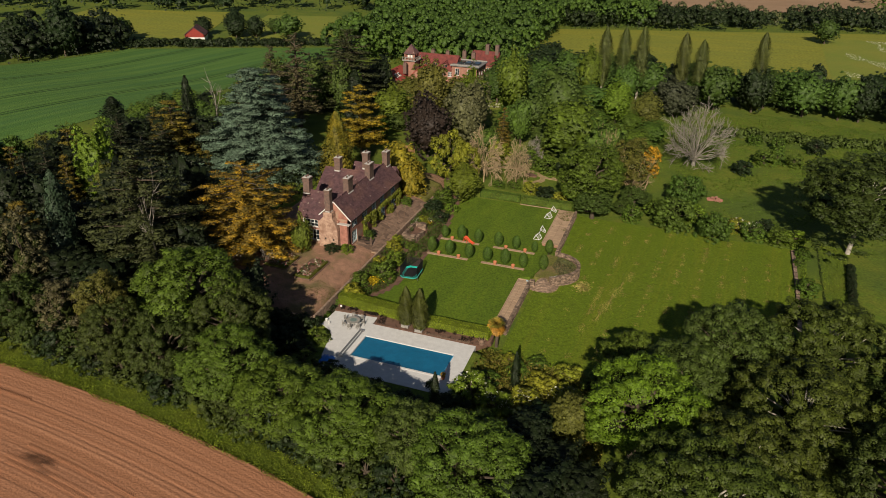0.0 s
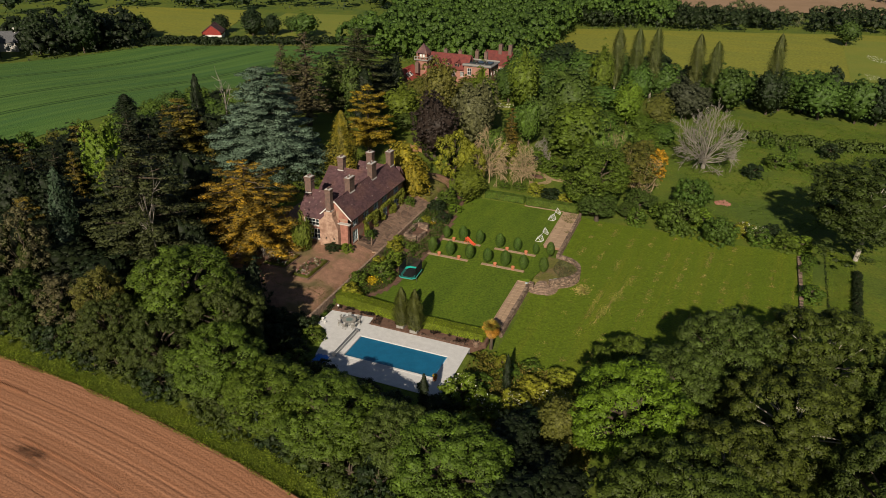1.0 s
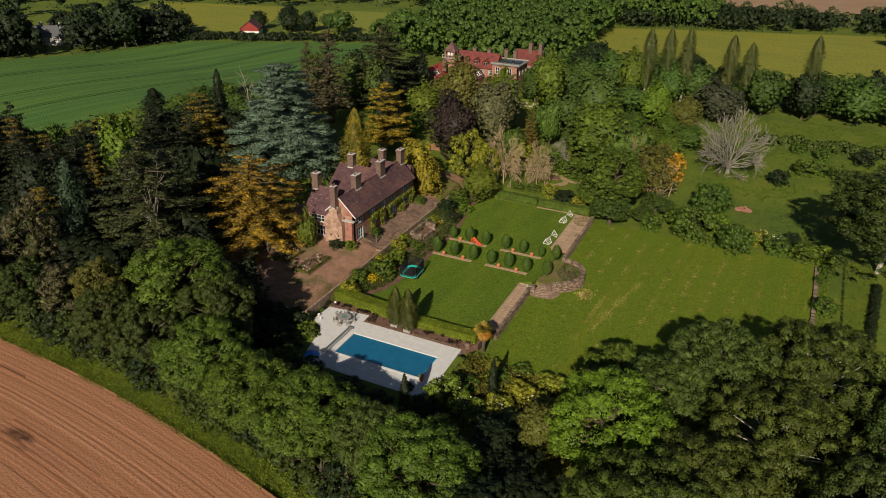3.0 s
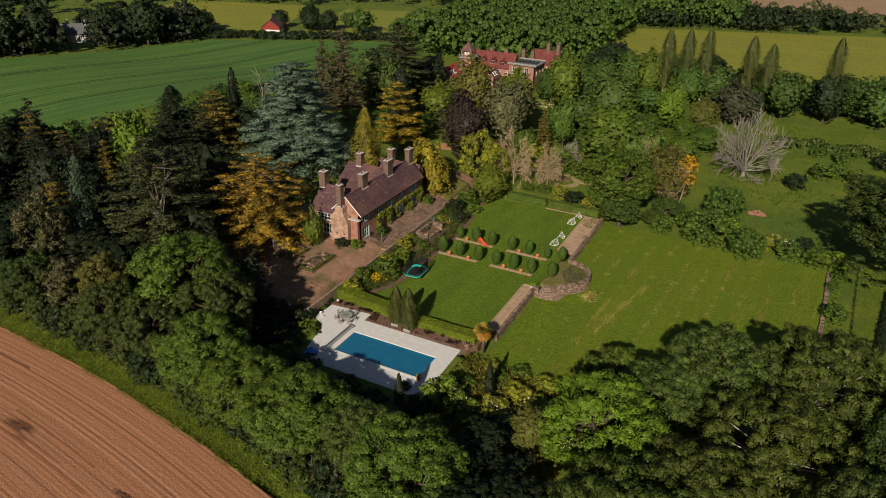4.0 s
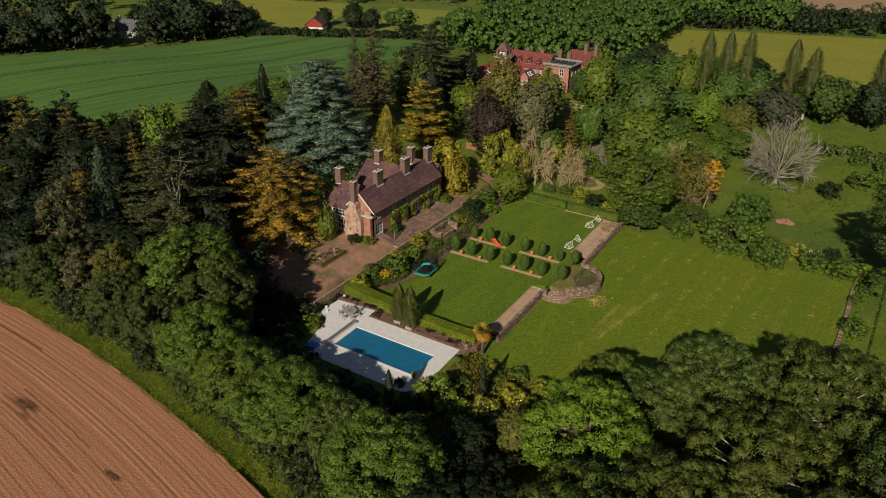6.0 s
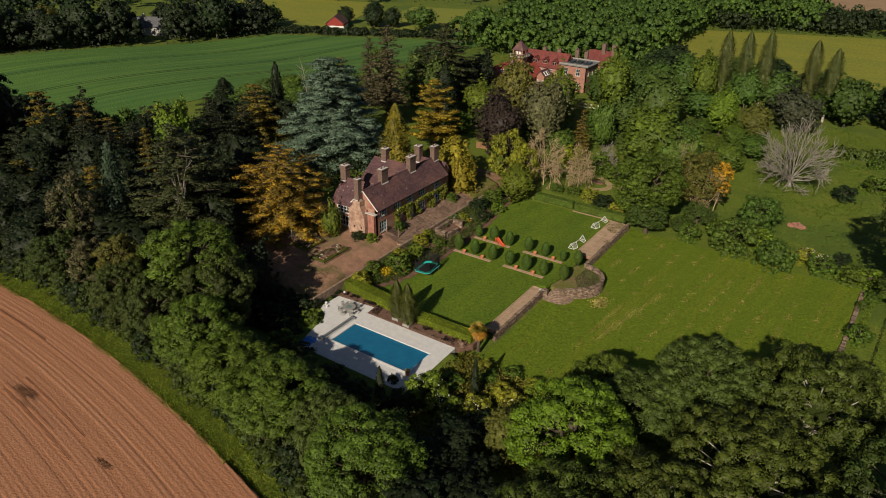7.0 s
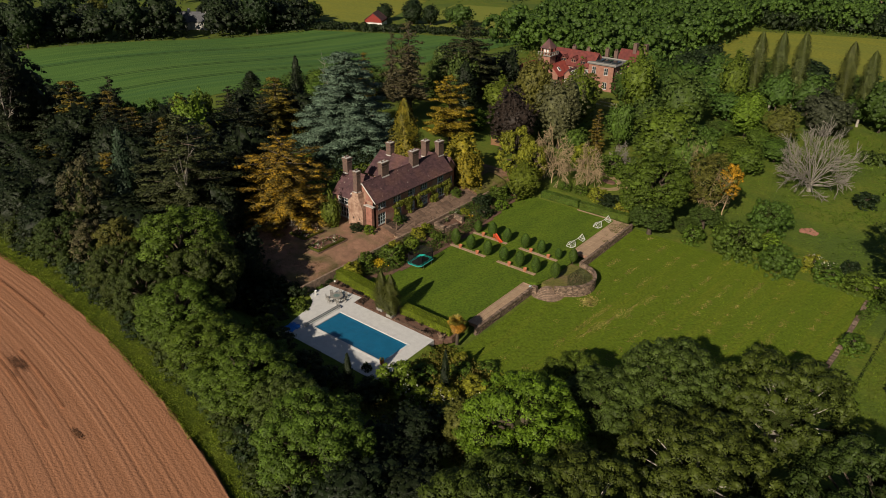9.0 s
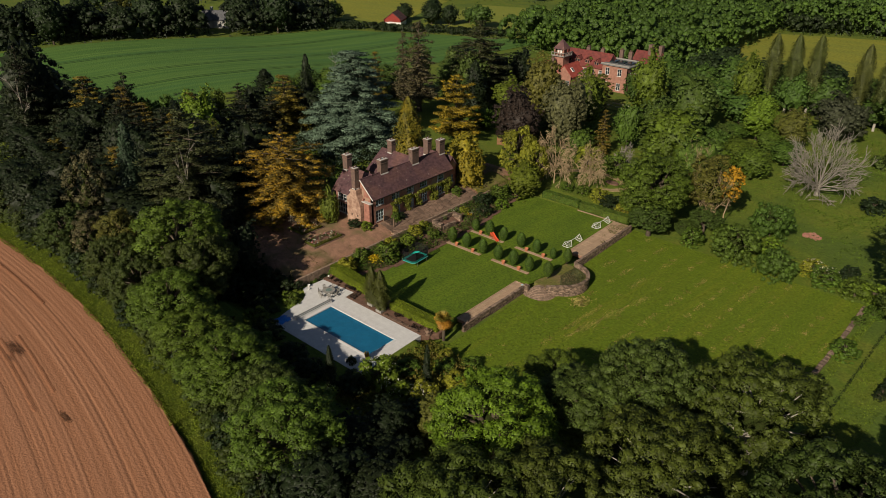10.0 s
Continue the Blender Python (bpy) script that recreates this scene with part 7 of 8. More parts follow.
def tufts(name, label, leaf, count, spot, height, seed, size=0.16, category="grass", lay=0.9):
    """Upright blades or blossom strewn by a rule that gives x, y, z or None."""
    rng = np.random.default_rng(seed)
    rnd = random.Random(seed)
    P = []
    for _ in range(count * 4):
        if len(P) >= count:
            break
        p = spot(rnd)
        if p:
            P.append(p)
    P = np.array(P)
    P[:, 2] += height * rng.uniform(0.1, 1.0, len(P)) ** 1.3
    N = rng.normal(0, 1, (len(P), 3)) * (1, 1, lay)
    V, F, H = leaf_set(rng, P, N, size * rng.uniform(0.6, 1.5, len(P)), N * (0.35, 0.35, 0.1) + (0, 0, 0.9), 0.2, 0.45)
    return tagged(put(name, soft_normals(np_mesh(name, V, F, LEAF[leaf]), H)), label, category, kind="stuff")


def verge(r):
    x = r.uniform(-75, 34)
    d = r.uniform(0, 1) ** 1.2 * 3.6
    y = plough_edge(x) - 0.45 + d + 0.5 * lumps(x, 1, 0.3)
    return (x, y, 1.42 - 0.12 * min(1, d)) if x < 8 else (x, y, under(x, y))


tufts("field_verge", "tall bright green grass verge beside the ploughed field", "verge", 50000, verge, 0.35, 31, size=0.08)


rnd = random.Random(91)
x = -84.0
while x < 40:
    y = plough_edge(x) + rnd.uniform(3.8, 5.2)
    plant(rnd.choice(("hedgebush", "hedgebush", "hedgebush_d")), x, y, rnd.uniform(3.2, 6.2), rnd.uniform(2.2, 3.2))
    x += rnd.uniform(2.6, 4.2)


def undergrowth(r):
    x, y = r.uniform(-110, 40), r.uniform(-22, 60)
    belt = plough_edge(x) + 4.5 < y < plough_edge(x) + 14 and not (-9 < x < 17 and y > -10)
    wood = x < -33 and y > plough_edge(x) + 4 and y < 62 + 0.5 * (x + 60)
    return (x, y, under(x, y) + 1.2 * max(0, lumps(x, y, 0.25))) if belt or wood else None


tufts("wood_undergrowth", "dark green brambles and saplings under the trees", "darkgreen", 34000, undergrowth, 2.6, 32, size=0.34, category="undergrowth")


def rough_meadow(r):
    x, y = r.uniform(20, 100), r.uniform(59, 136)
    return (x, y, under(x, y)) if not (x < 36 and y < 66) else None


def side_strip(r):
    """Unmown grass on both sides of the mown path east of the wall."""
    y = r.uniform(20, 62)
    lean = 0.05 * (y - 40)
    x = r.choice((r.uniform(60.6, 61.8), r.uniform(64.1, 68.6), r.uniform(64.0, 68.6))) + lean
    return (x, y, under(x, y))


def track_edge(r):
    y = r.uniform(20, 62)
    x = 63.9 + 0.05 * (y - 40) + r.gauss(0, 0.13)
    return (x, y, under(x, y))


for k in range(22):
    y = 33.5 + 0.95 * k
    plant("hedgebush_d", 67.5 + 0.115 * (y - 35) + 0.12 * math.sin(k * 2.3), y, 1.15 + 0.25 * math.sin(k * 1.7), 0.75)
tufts("side_grass", "tall uneven green grass beside the mown path", "verge", 13000, side_strip, 0.14, 34, size=0.08)
# dark tufts here: their colour stands for shade under the tall grass edge
tufts("path_edge_weeds", "narrow line of dark tufts standing for shade along the mown path", "darkgreen", 1500, track_edge, 0.22, 35, size=0.09, category="weeds")


def weed_patch(r):
    """Taller weeds in drifts over the rough meadow."""
    x, y = r.uniform(36, 128), r.uniform(62, 154)
    if lumps(x, y, 0.14, 3.0) + 0.5 * lumps(x, y, 0.5, 8.0) < (0.12 if y < 126 else -0.25) or (x - 58) ** 2 + (y - 78) ** 2 < 9:
        return None
    return (x, y, under(x, y))


tufts("meadow_weeds", "drifts of taller green weeds in the rough meadow", "grass", 34000, weed_patch, 0.26, 36, size=0.13, category="weeds")
tufts("rough_meadow_grass", "rough uneven meadow grass with weeds", "grass", 42000, rough_meadow, 0.07, 33, size=0.12)


def scrub(r):
    x, y = r.uniform(16.2, 35), r.uniform(-14, 4)
    return (x, y, under(x, y)) if y < 4 - 0.05 * (x - 16) else None


tufts("scrub_growth", "brownish-green scrub and brambles below the pool", "scrub", 16000, scrub, 1.2, 34, size=0.17, category="scrub")


def near_any(points, r, spread=0.9):
    x, y, h, rad = r.choice(points)
    a, k = r.uniform(0, 6.283), r.uniform(0.02, spread * spread) ** 0.5 * rad
    return x + k * math.cos(a), y + k * math.sin(a), h * (1.0 - 0.45 * (k / rad) ** 2)


elder = [(18.0, -7.8, 4.0, 2.8), (21.4, -8.6, 2.8, 2.4), (24.6, -6.5, 2.6, 2.5), (29.2, -3.6, 2.6, 2.4), (50.8, 63.2, 2.6, 2.2), (53.5, 61.0, 3.0, 2.6)]


def blossom(r):
    x, y, z = near_any(elder, r)
    return x, y, under(x, y) + z - 0.1


tufts("elder_blossom", "white elder blossom on the shrubs", "white", 420, blossom, 0.3, 35, size=0.12, category="blossom")
roses = [(-27.2, 10.6, 2.6, 0.6), (-7.3, 36.5, 1.2, 0.7), (-7.2, 38.2, 1.1, 0.7), (-6.9, 34.0, 1.0, 0.6), (-5.6, 40.4, 0.9, 0.7)]


def rose(r):
    x, y, z = near_any(roses, r)
    return x, y, (terrace_z(x, y) if x < -9 else bank_z(x, y)) + z * r.uniform(0.3, 1.0)


tufts("white_roses", "white roses along the terrace wall", "white", 260, rose, 0.2, 36, size=0.10, category="roses")
tufts("rose_leaves", "rose bushes along the terrace wall", "ash", 900, rose, 0.2, 37, size=0.12, category="roses")
tufts("yellow_bush", "bright yellow flowering bush on the bank", "yellow", 500, lambda r: (-5.4 + r.gauss(0, 0.45), 14.2 + r.gauss(0, 0.45), bank_z(-5.4, 14.2)), 1.2, 38, size=0.12, category="bush")
tufts("yellow_flowers", "small yellow flower patch by the steps", "yellow", 120, lambda r: (-5.2 + r.gauss(0, 0.4), 39.3 + r.gauss(0, 0.3), bank_z(-5.2, 39.3)), 0.5, 39, size=0.1, category="flowers")


def bank_plants(r):
    y = r.uniform(7, 57)
    x = r.uniform(-8.1, lawn_edge(y) - 0.4)
    return (x, y, bank_z(x, y)) if lumps(x, y, 0.5) > -0.3 and not (x < -4.2 and 30.4 < y < 37.2) else None


tufts("bank_plants", "mixed low plants on the soil bank", "mid", 15000, bank_plants, 0.8, 40, size=0.13, category="plants")


def bed_plants(r):
    x = r.uniform(-6.5, 16)
    y = r.uniform(3.5 if x > -0.3 else 5.3, 5.4 if x > 7 else 6.0)
    return (x, y, 0.06) if lumps(x, y, 0.9) > 0.0 else None


tufts("pool_bed_plants", "low purple-brown plants in the pool bed", "copper", 1300, bed_plants, 0.35, 41, size=0.12, category="plants")


def terrace_weeds(r):
    x, y = r.uniform(-31, -8.8), r.uniform(0.6, 60)
    ok = (y < 9 and lumps(x, y, 0.25) > -0.3) or y > 47 or (lumps(x, y, 0.3) > 0.3 and r.random() < 0.3)
    return (x, y, terrace_z(x, y)) if ok else None


tufts("terrace_weeds", "patchy weeds on the old terrace paving", "olive", 15000, terrace_weeds, 0.08, 42, size=0.075, category="weeds")


def path_weeds(r):
    x, y = r.uniform(16.7, 19.6), r.uniform(47, 57)
    return (x, y, -0.37) if lumps(x, y, 0.6) > 0.4 - 0.09 * (y - 47) else None


tufts("path_weeds", "weeds and moss growing over the old path", "olive", 700, path_weeds, 0.06, 48, size=0.1, category="weeds", lay=2.0)


def bastion_weeds(r):
    a, k = r.uniform(-60, 88), math.sqrt(r.random()) * 4.1
    return 20.2 + k * math.cos(math.radians(a)), 32 + k * math.sin(math.radians(a)), -0.62


tufts("bastion_weeds", "weeds over the bastion floor", "grey", 2600, bastion_weeds, 0.12, 43, size=0.1, category="weeds")


def on_meadow(r):
    x, y = r.uniform(18.6, 59.5), r.uniform(0, 58)
    return (x, y, under(x, y) + 0.05) if y > -2 + 0.62 * (x - 18) - 0.0 else None


LEAF["hay"] = leafy("meadow_blade", (0.118, 0.165, 0.008), val=0.25, hue=0.0)
tufts("meadow_grass", "short uneven grass of the mown meadow", "hay", 40000, on_meadow, 0.05, 47, size=0.09, lay=1.5)


def straw(r):
    k = r.randrange(11)
    x = 22 + k * 3.6 + r.gauss(0, 0.3)
    y = r.uniform(4, 57)
    return (x + 0.08 * (y - 30), y, under(x, y) + 0.06) if 18.6 < x < 58 and lumps(x * 0.4, y, 0.5, k) > 0.12 else None


LEAF["straw"] = leafy("dry_cut_grass", (0.34, 0.27, 0.09), val=0.25, trans=0.1)
tufts("cut_grass_rows", "pale dry rows of cut grass on the meadow", "straw", 9000, straw, 0.05, 44, size=0.075, lay=3.0)
tufts("raked_straw", "broken line of pale straw on the mown grass", "straw", 1500, lambda r: (lambda k: (33.0 - 3.4 * k + r.gauss(0, 0.35 + 0.3 * math.sin(k * 19)), 36.5 - 17.5 * k + r.gauss(0, 0.4), under(31, 28) + 0.06))(r.random()), 0.05, 46, size=0.085, lay=3.0)
tufts("dry_patch", "pale dry grass patch below the bastion", "straw", 420, lambda r: (25.9 + r.gauss(0, 0.7), 29.0 + r.gauss(0, 1.0), under(26, 29) + 0.07), 0.05, 45, size=0.18, lay=3.0)


def palm():
    ob = thing("palm_tree", "small palm with orange dead fronds below green ones", "palm tree", pose(17.7, 5.4, -0.7) @ Matrix.Scale(0.88, 4))
    rng = np.random.default_rng(50)
    put("trunk", np_mesh("trunk", *tubes([[((0, 0, -0.2), 0.28), ((0.05, 0, 1.8), 0.26), ((0, 0.05, 3.7), 0.24)]], 10), BARK), ob)
    for name, leaf, count, lo, hi, label in (("dead_fronds", "palmdead", 80, -1.35, 0.25, "hanging orange-brown dead fronds"), ("fronds", "palm", 70, 0.15, 1.25, "fan-shaped yellow-green fronds")):
        V, F = [], []
        for i in range(count):
            a, el = rng.uniform(0, 2 * np.pi), rng.uniform(lo, hi)
            d = np.array((math.cos(a) * math.cos(el), math.sin(a) * math.cos(el), math.sin(el)))
            side = np.cross(d, (0, 0, 1.0))
            side /= np.linalg.norm(side)
            c = np.array((0, 0, 3.9)) + d * rng.uniform(0.35, 0.95)
            for j in range(9):
                b = (j / 8 - 0.5) * 2.4
                tip = c + (d * math.cos(b) + side * math.sin(b)) * 0.9 - np.array((0, 0, 0.3))
                w = side * math.cos(b) * 0.10 - d * math.sin(b) * 0.10
                k = len(V)
                V += [c - w * 0.4, c + w * 0.4, (c + tip) / 2 + w + (0, 0, 0.06), tip]
                F.append((k, k + 1, k + 2, k + 3))
        put(name, np_mesh(name, np.array(V), np.array(F), LEAF[leaf]), ob, label)
    return ob


palm()
# crazy paving along the house front
walk_base = structure(part("house_walk", box(-12.7, -8.6, 22.5, 47, 1.0, 1.16), PATHSTONE), "crazy-paved walk along the house front", "paving")
rnd = random.Random(77)
cols, rows_n = 5, 27
knots = {(i, j): (-12.65 + 4.0 * i / cols + (rnd.uniform(-0.3, 0.3) if 0 < i < cols else 0), 22.6 + 24.3 * j / rows_n + (rnd.uniform(-0.35, 0.35) if 0 < j < rows_n else 0)) for i in range(cols + 1) for j in range(rows_n + 1)}
for i in range(cols):
    for j in range(rows_n):
        q = [Vector((*knots[k], 0)) for k in ((i, j), (i + 1, j), (i + 1, j + 1), (i, j + 1))]
        mid = sum(q, Vector()) / 4
        pieces = [q] if rnd.random() < 0.45 else ([[q[0], q[1], q[2]], [q[0], q[2], q[3]]] if rnd.random() < 0.5 else [[q[0], q[1], q[3]], [q[1], q[2], q[3]]])
        for pc in pieces:
            c = sum(pc, Vector()) / len(pc)
            o = [c + (v - c) * (1 - 0.06 / max(0.2, (v - c).length)) for v in pc]
            bm = bmesh.new()
            lo = [bm.verts.new((v.x, v.y, terrace_z(v.x, v.y) - 0.25)) for v in o]
            hi = [bm.verts.new((v.x, v.y, terrace_z(v.x, v.y) + 0.075 + rnd.uniform(0, 0.02))) for v in o]
            bm.faces.new(hi)
            for k in range(len(o)):
                bm.faces.new((lo[k], lo[(k + 1) % len(o)], hi[(k + 1) % len(o)], hi[k]))
            bmesh.ops.recalc_face_normals(bm, faces=bm.faces[:])
            part("paving_stone", bm, STONE, walk_base)

# sandy garden path beyond the hedge, and the brick pile in the meadow
def ribbon_path(name, label, knots, width, mat, seed):
    """A winding path as a ribbon over the ground, through a few bends, with ragged edges and real thickness."""
    pts = []
    K = [Vector((x, y, 0)) for x, y in knots]
    K = [K[0] * 2 - K[1], *K, K[-1] * 2 - K[-2]]
    for p0, p1, p2, p3 in zip(K, K[1:], K[2:], K[3:]):
        for i in range(8):
            u = i / 8
            pts.append(0.5 * ((2 * p1) + (p2 - p0) * u + (2 * p0 - 5 * p1 + 4 * p2 - p3) * u * u + (3 * p1 - p0 - 3 * p2 + p3) * u ** 3))
    bm = bmesh.new()
    prev = None
    for i, p in enumerate(pts):
        d = (pts[min(i + 1, len(pts) - 1)] - pts[max(i - 1, 0)]).normalized()
        side = Vector((-d.y, d.x, 0))
        ring = []
        for k, up in ((-1, -0.3), (-1, 0.09), (1, 0.09), (1, -0.3)):
            q = p + side * k * width * (0.5 + 0.16 * lumps(p.x * 1.3, p.y * 1.3, 1.0, seed + k))
            ring.append(bm.verts.new((q.x, q.y, under(q.x, q.y) + up)))
        if prev:
            for j in range(3):
                bm.faces.new((prev[j], prev[j + 1], ring[j + 1], ring[j]))
        prev = ring
    bmesh.ops.recalc_face_normals(bm, faces=bm.faces[:])
    return structure(part(name, bm, mat), label, "path")


SANDY = surface("sandy_soil_path", (0.36, 0.26, 0.15), (0.26, 0.20, 0.10), scale=1.6, fine=5, amount=1.4, bump=0.5, dist=0.04, col3=(0.17, 0.17, 0.05), scale3=0.5, cover3=0.4)
ribbon_path("sandy_path", "sandy winding garden path", [(-3.6, 71.2), (-1.6, 74.2), (2.5, 76.6), (6.1, 77.0), (9.0, 75.2), (12.4, 75.4), (16, 73)], 1.5, SANDY, 1)
ribbon_path("sandy_path", "sandy path round the garden pond", [(9.0, 75.2), (9.4, 73), (8.0, 70.6), (5.6, 69.8)], 1.2, SANDY, 2)
structure(part("pond", prism([(6.4 + 1.5 * math.cos(a * 0.45), 74.2 + 1.0 * math.sin(a * 0.45)) for a in range(14)], -1.5, max(under(5.2, 74.2), under(7.6, 74.2)) + 0.06), SOIL), "small dark muddy garden pond", "pond")
pile = thing("brick_pile", "heap of old red bricks in the meadow", "brick pile", pose(46.4, 78.4, under(46.4, 78.4)))
rnd = random.Random(12)
shared = {}
for i in range(90):
    k = rnd.random()
    a, d = rnd.uniform(0, 6.283), 1.35 * math.sqrt(rnd.random())
    if "me" not in shared:
        ob = part("brick", box(-0.22, 0.22, -0.11, 0.11, -0.08, 0.08, 0.012), BRICK, pile)
        shared["me"] = ob.data
    else:
        ob = put("brick", shared["me"], pile)
    ob.matrix_basis = pose(1.2 * d * math.cos(a), d * math.sin(a), 0.08 + 0.95 * (1 - d / 1.4) * rnd.random(), rnd.uniform(-25, 25), rnd.uniform(-25, 25), rnd.uniform(0, 180))

# ---- distance ----
def woodland(name, label, leaf, count, inside, where, h, r, gap, seed, per=336, size=0.42, clumps=30):
    """A far wood as one mass of many crowns."""
    rng = np.random.default_rng(seed)
    rnd = random.Random(seed)
    done, Ps, Ns, Hs, Ds = [], [], [], [], []
    for _ in range(12000):
        if len(done) >= count:
            break
        x, y = rnd.uniform(where[0], where[1]), rnd.uniform(where[2], where[3])
        if not inside(x, y) or any((x - a) ** 2 + (y - b) ** 2 < gap * gap for a, b in done):
            continue
        done.append((x, y))
        hh, rr, z = rnd.uniform(*h), rnd.uniform(*r), under(x, y)
        Hs.append((np.array((x, y, z + hh * 0.4)), (rr * 0.42, rr * 0.42, hh * 0.26)))
        for k in range(clumps):
            v = ball(rng, 1)[0] * (0.72, 0.72, 0.44)
            v[2] = abs(v[2]) * 1.15 - 0.14
            c = np.array((x, y, z + hh * 0.55)) + v * (rr, rr, hh)
            cr = rr * rng.uniform(0.09, 0.27) * (30 / clumps) ** 0.5
            Hs.append((c, (cr, cr, cr * 0.85)))
            n = per // clumps
            q = ball(rng, n)
            q[:, 2] = np.abs(q[:, 2]) * rng.choice((1, 1, 1, -0.6), n)
            Ps.append(c + q * cr * rng.uniform(0.8, 1.1, (n, 1)))
            Ns.append(q + (0, 0, 0.3))
            Ds.append(np.tile(v / np.linalg.norm(v) * 1.1, (n, 1)) + q)
        n = per // 4
        t = rng.uniform(0, 1, n)
        a = rng.uniform(0, 2 * np.pi, n)
        Ps.append(np.stack([x + rr * 0.85 * np.cos(a), y + rr * 0.85 * np.sin(a), z + hh * 0.5 * t], 1))
        Ns.append(np.stack([np.cos(a), np.sin(a), 0 * a + 0.2], 1))
        Ds.append(Ns[-1])
    P, N = np.concatenate(Ps), np.concatenate(Ns)
    arrays = joined(hearts(rng, Hs, 0.88, "tuft", 0.4), leaf_set(rng, P, N, size * rng.uniform(0.6, 1.4, len(P)), np.concatenate(Ds), 0.5, 0.6, 0.5))
    return tagged(put(name, leaf_mesh(name, arrays, LEAF[leaf])), label, "woodland", kind="stuff")



far_wood = lambda x, y: y > 178 - 0.1 * (x + 60) and x > -104 + 0.12 * (y - 200) - 40 * smooth(262, 300, y) and (x < -30 + 0.06 * (260 - y) or y > 300 + 0.22 * (x + 40)) and y < 358 + 0.1 * x and not (abs(x + 32) < 9 and abs(y - 168) < 9)
woodland("far_woodland", "deep green oak wood behind the mansion", "woodleaf", 190, lambda x, y: far_wood(x, y) and (int(x * 7 + y * 3) % 2 == 0), (-160, 10, 172, 420), (12, 17), (6.0, 8.5), 7.0, 61, per=400, size=0.36, clumps=40)
woodland("far_woodland", "mid-green wood behind the mansion", "mid", 130, far_wood, (-160, 10, 172, 420), (10, 15.5), (5.5, 7.5), 8.0, 62, per=400, size=0.36, clumps=40)
woodland("far_hedgerow", "dark hedgerow trees beyond the hay meadow", "darkgreen", 90, lambda x, y: 0 < y - (292 + 0.36 * (x + 28)) < 40 and x > -40, (-40, 190, 290, 430), (6, 10.5), (5, 7), 6.0, 63)
woodland("far_hedgerow", "greyish young trees beyond the hay meadow", "grey", 36, lambda x, y: 22 < y - (292 + 0.36 * (x + 28)) < 56 and x > -40, (-40, 150, 300, 430), (8, 12), (4, 5.5), 6.0, 64)
def off_sightline(x, y):
    """Keeps trees out of the camera's line of sight to the white farmhouse."""
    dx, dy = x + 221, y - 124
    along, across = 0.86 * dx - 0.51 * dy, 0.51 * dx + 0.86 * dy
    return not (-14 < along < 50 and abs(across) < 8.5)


crop_out = lambda x, y: (-0.949 * (x + 179) + 0.314 * (y - 158), -0.314 * (x + 179) - 0.949 * (y - 158))
woodland("far_trees", "dark trees along the crop field's far edge", "yew", 70, lambda x, y: 3 < crop_out(x, y)[0] < 40 and -4 < crop_out(x, y)[1] < 170 and off_sightline(x, y) and (x + 240) ** 2 + (y - 91) ** 2 > 150, (-300, -165, -10, 185), (8, 14), (6, 8.5), 7.0, 65, per=320, size=0.5)
for k in range(13):
    s, d = 4 + 12.5 * k, 9 + 4.5 * math.sin(k * 2.7)
    x, y = -229 + 0.302 * s - 0.953 * d, 0.953 * s + 0.302 * d
    if off_sightline(x, y) and (x + 240) ** 2 + (y - 91) ** 2 > 150:
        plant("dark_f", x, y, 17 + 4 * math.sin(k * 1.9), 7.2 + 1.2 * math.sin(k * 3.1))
woodland("far_trees", "green trees and hedges beyond the fields", "darkgreen", 170, lambda x, y: y > 275 + 0.4 * (x + 170) and x < -110 or (x < -285 and y > 100), (-420, -110, 100, 440), (9, 15), (6, 8.5), 9.0, 66, per=176, size=0.62)
woodland("far_trees", "wooded skyline beyond the bare field", "mid", 80, lambda x, y: y > 380 + 0.3 * (x - 110) and x > 130 or y > 600, (-200, 320, 370, 700), (9, 14), (5, 7), 9.0, 67)
woodland("field_hedge", "long low hedge at the end of the crop field", "darkgreen", 60, lambda x, y: 2.5 < (y - (156 + 0.53 * (x + 183))) < 8, (-183, -92, 150, 212), (2.6, 3.6), (2.2, 2.8), 1.8, 68, per=120, size=0.4)
woodland("meadow_hedge", "overgrown hedge across the rough meadow", "limeleaf", 34, lambda x, y: abs(y - (128 + 0.12 * (x - 52))) < 2.5, (46, 110, 120, 142), (1.4, 2.4), (2.0, 2.8), 2.2, 69, per=220, size=0.32)
for kind, x, y, h, r in (("oak_f", -134, 206, 12, 6.5), ("mid_f", -117, 231, 8, 3.6), ("mid_f", -112, 233, 7.5, 3.4), ("dark_f", -156, 198, 11, 5.5), ("dark_f", -149, 203, 10, 5.0), ("oak_f", -195, 172, 11, 5.5), ("oak_f", -146, 214, 8, 4.0),
                         ("dark_f", -160, 203, 12, 5.5), ("oak_f", 92, 300, 13, 6.0), ("dark_f", -172, 197, 9, 4.5), ("loose", -240.5, 93, 12.5, 5.4), ("oak_f", -214, 99, 7.0, 6.0)):
    plant(kind, x, y, h, r)


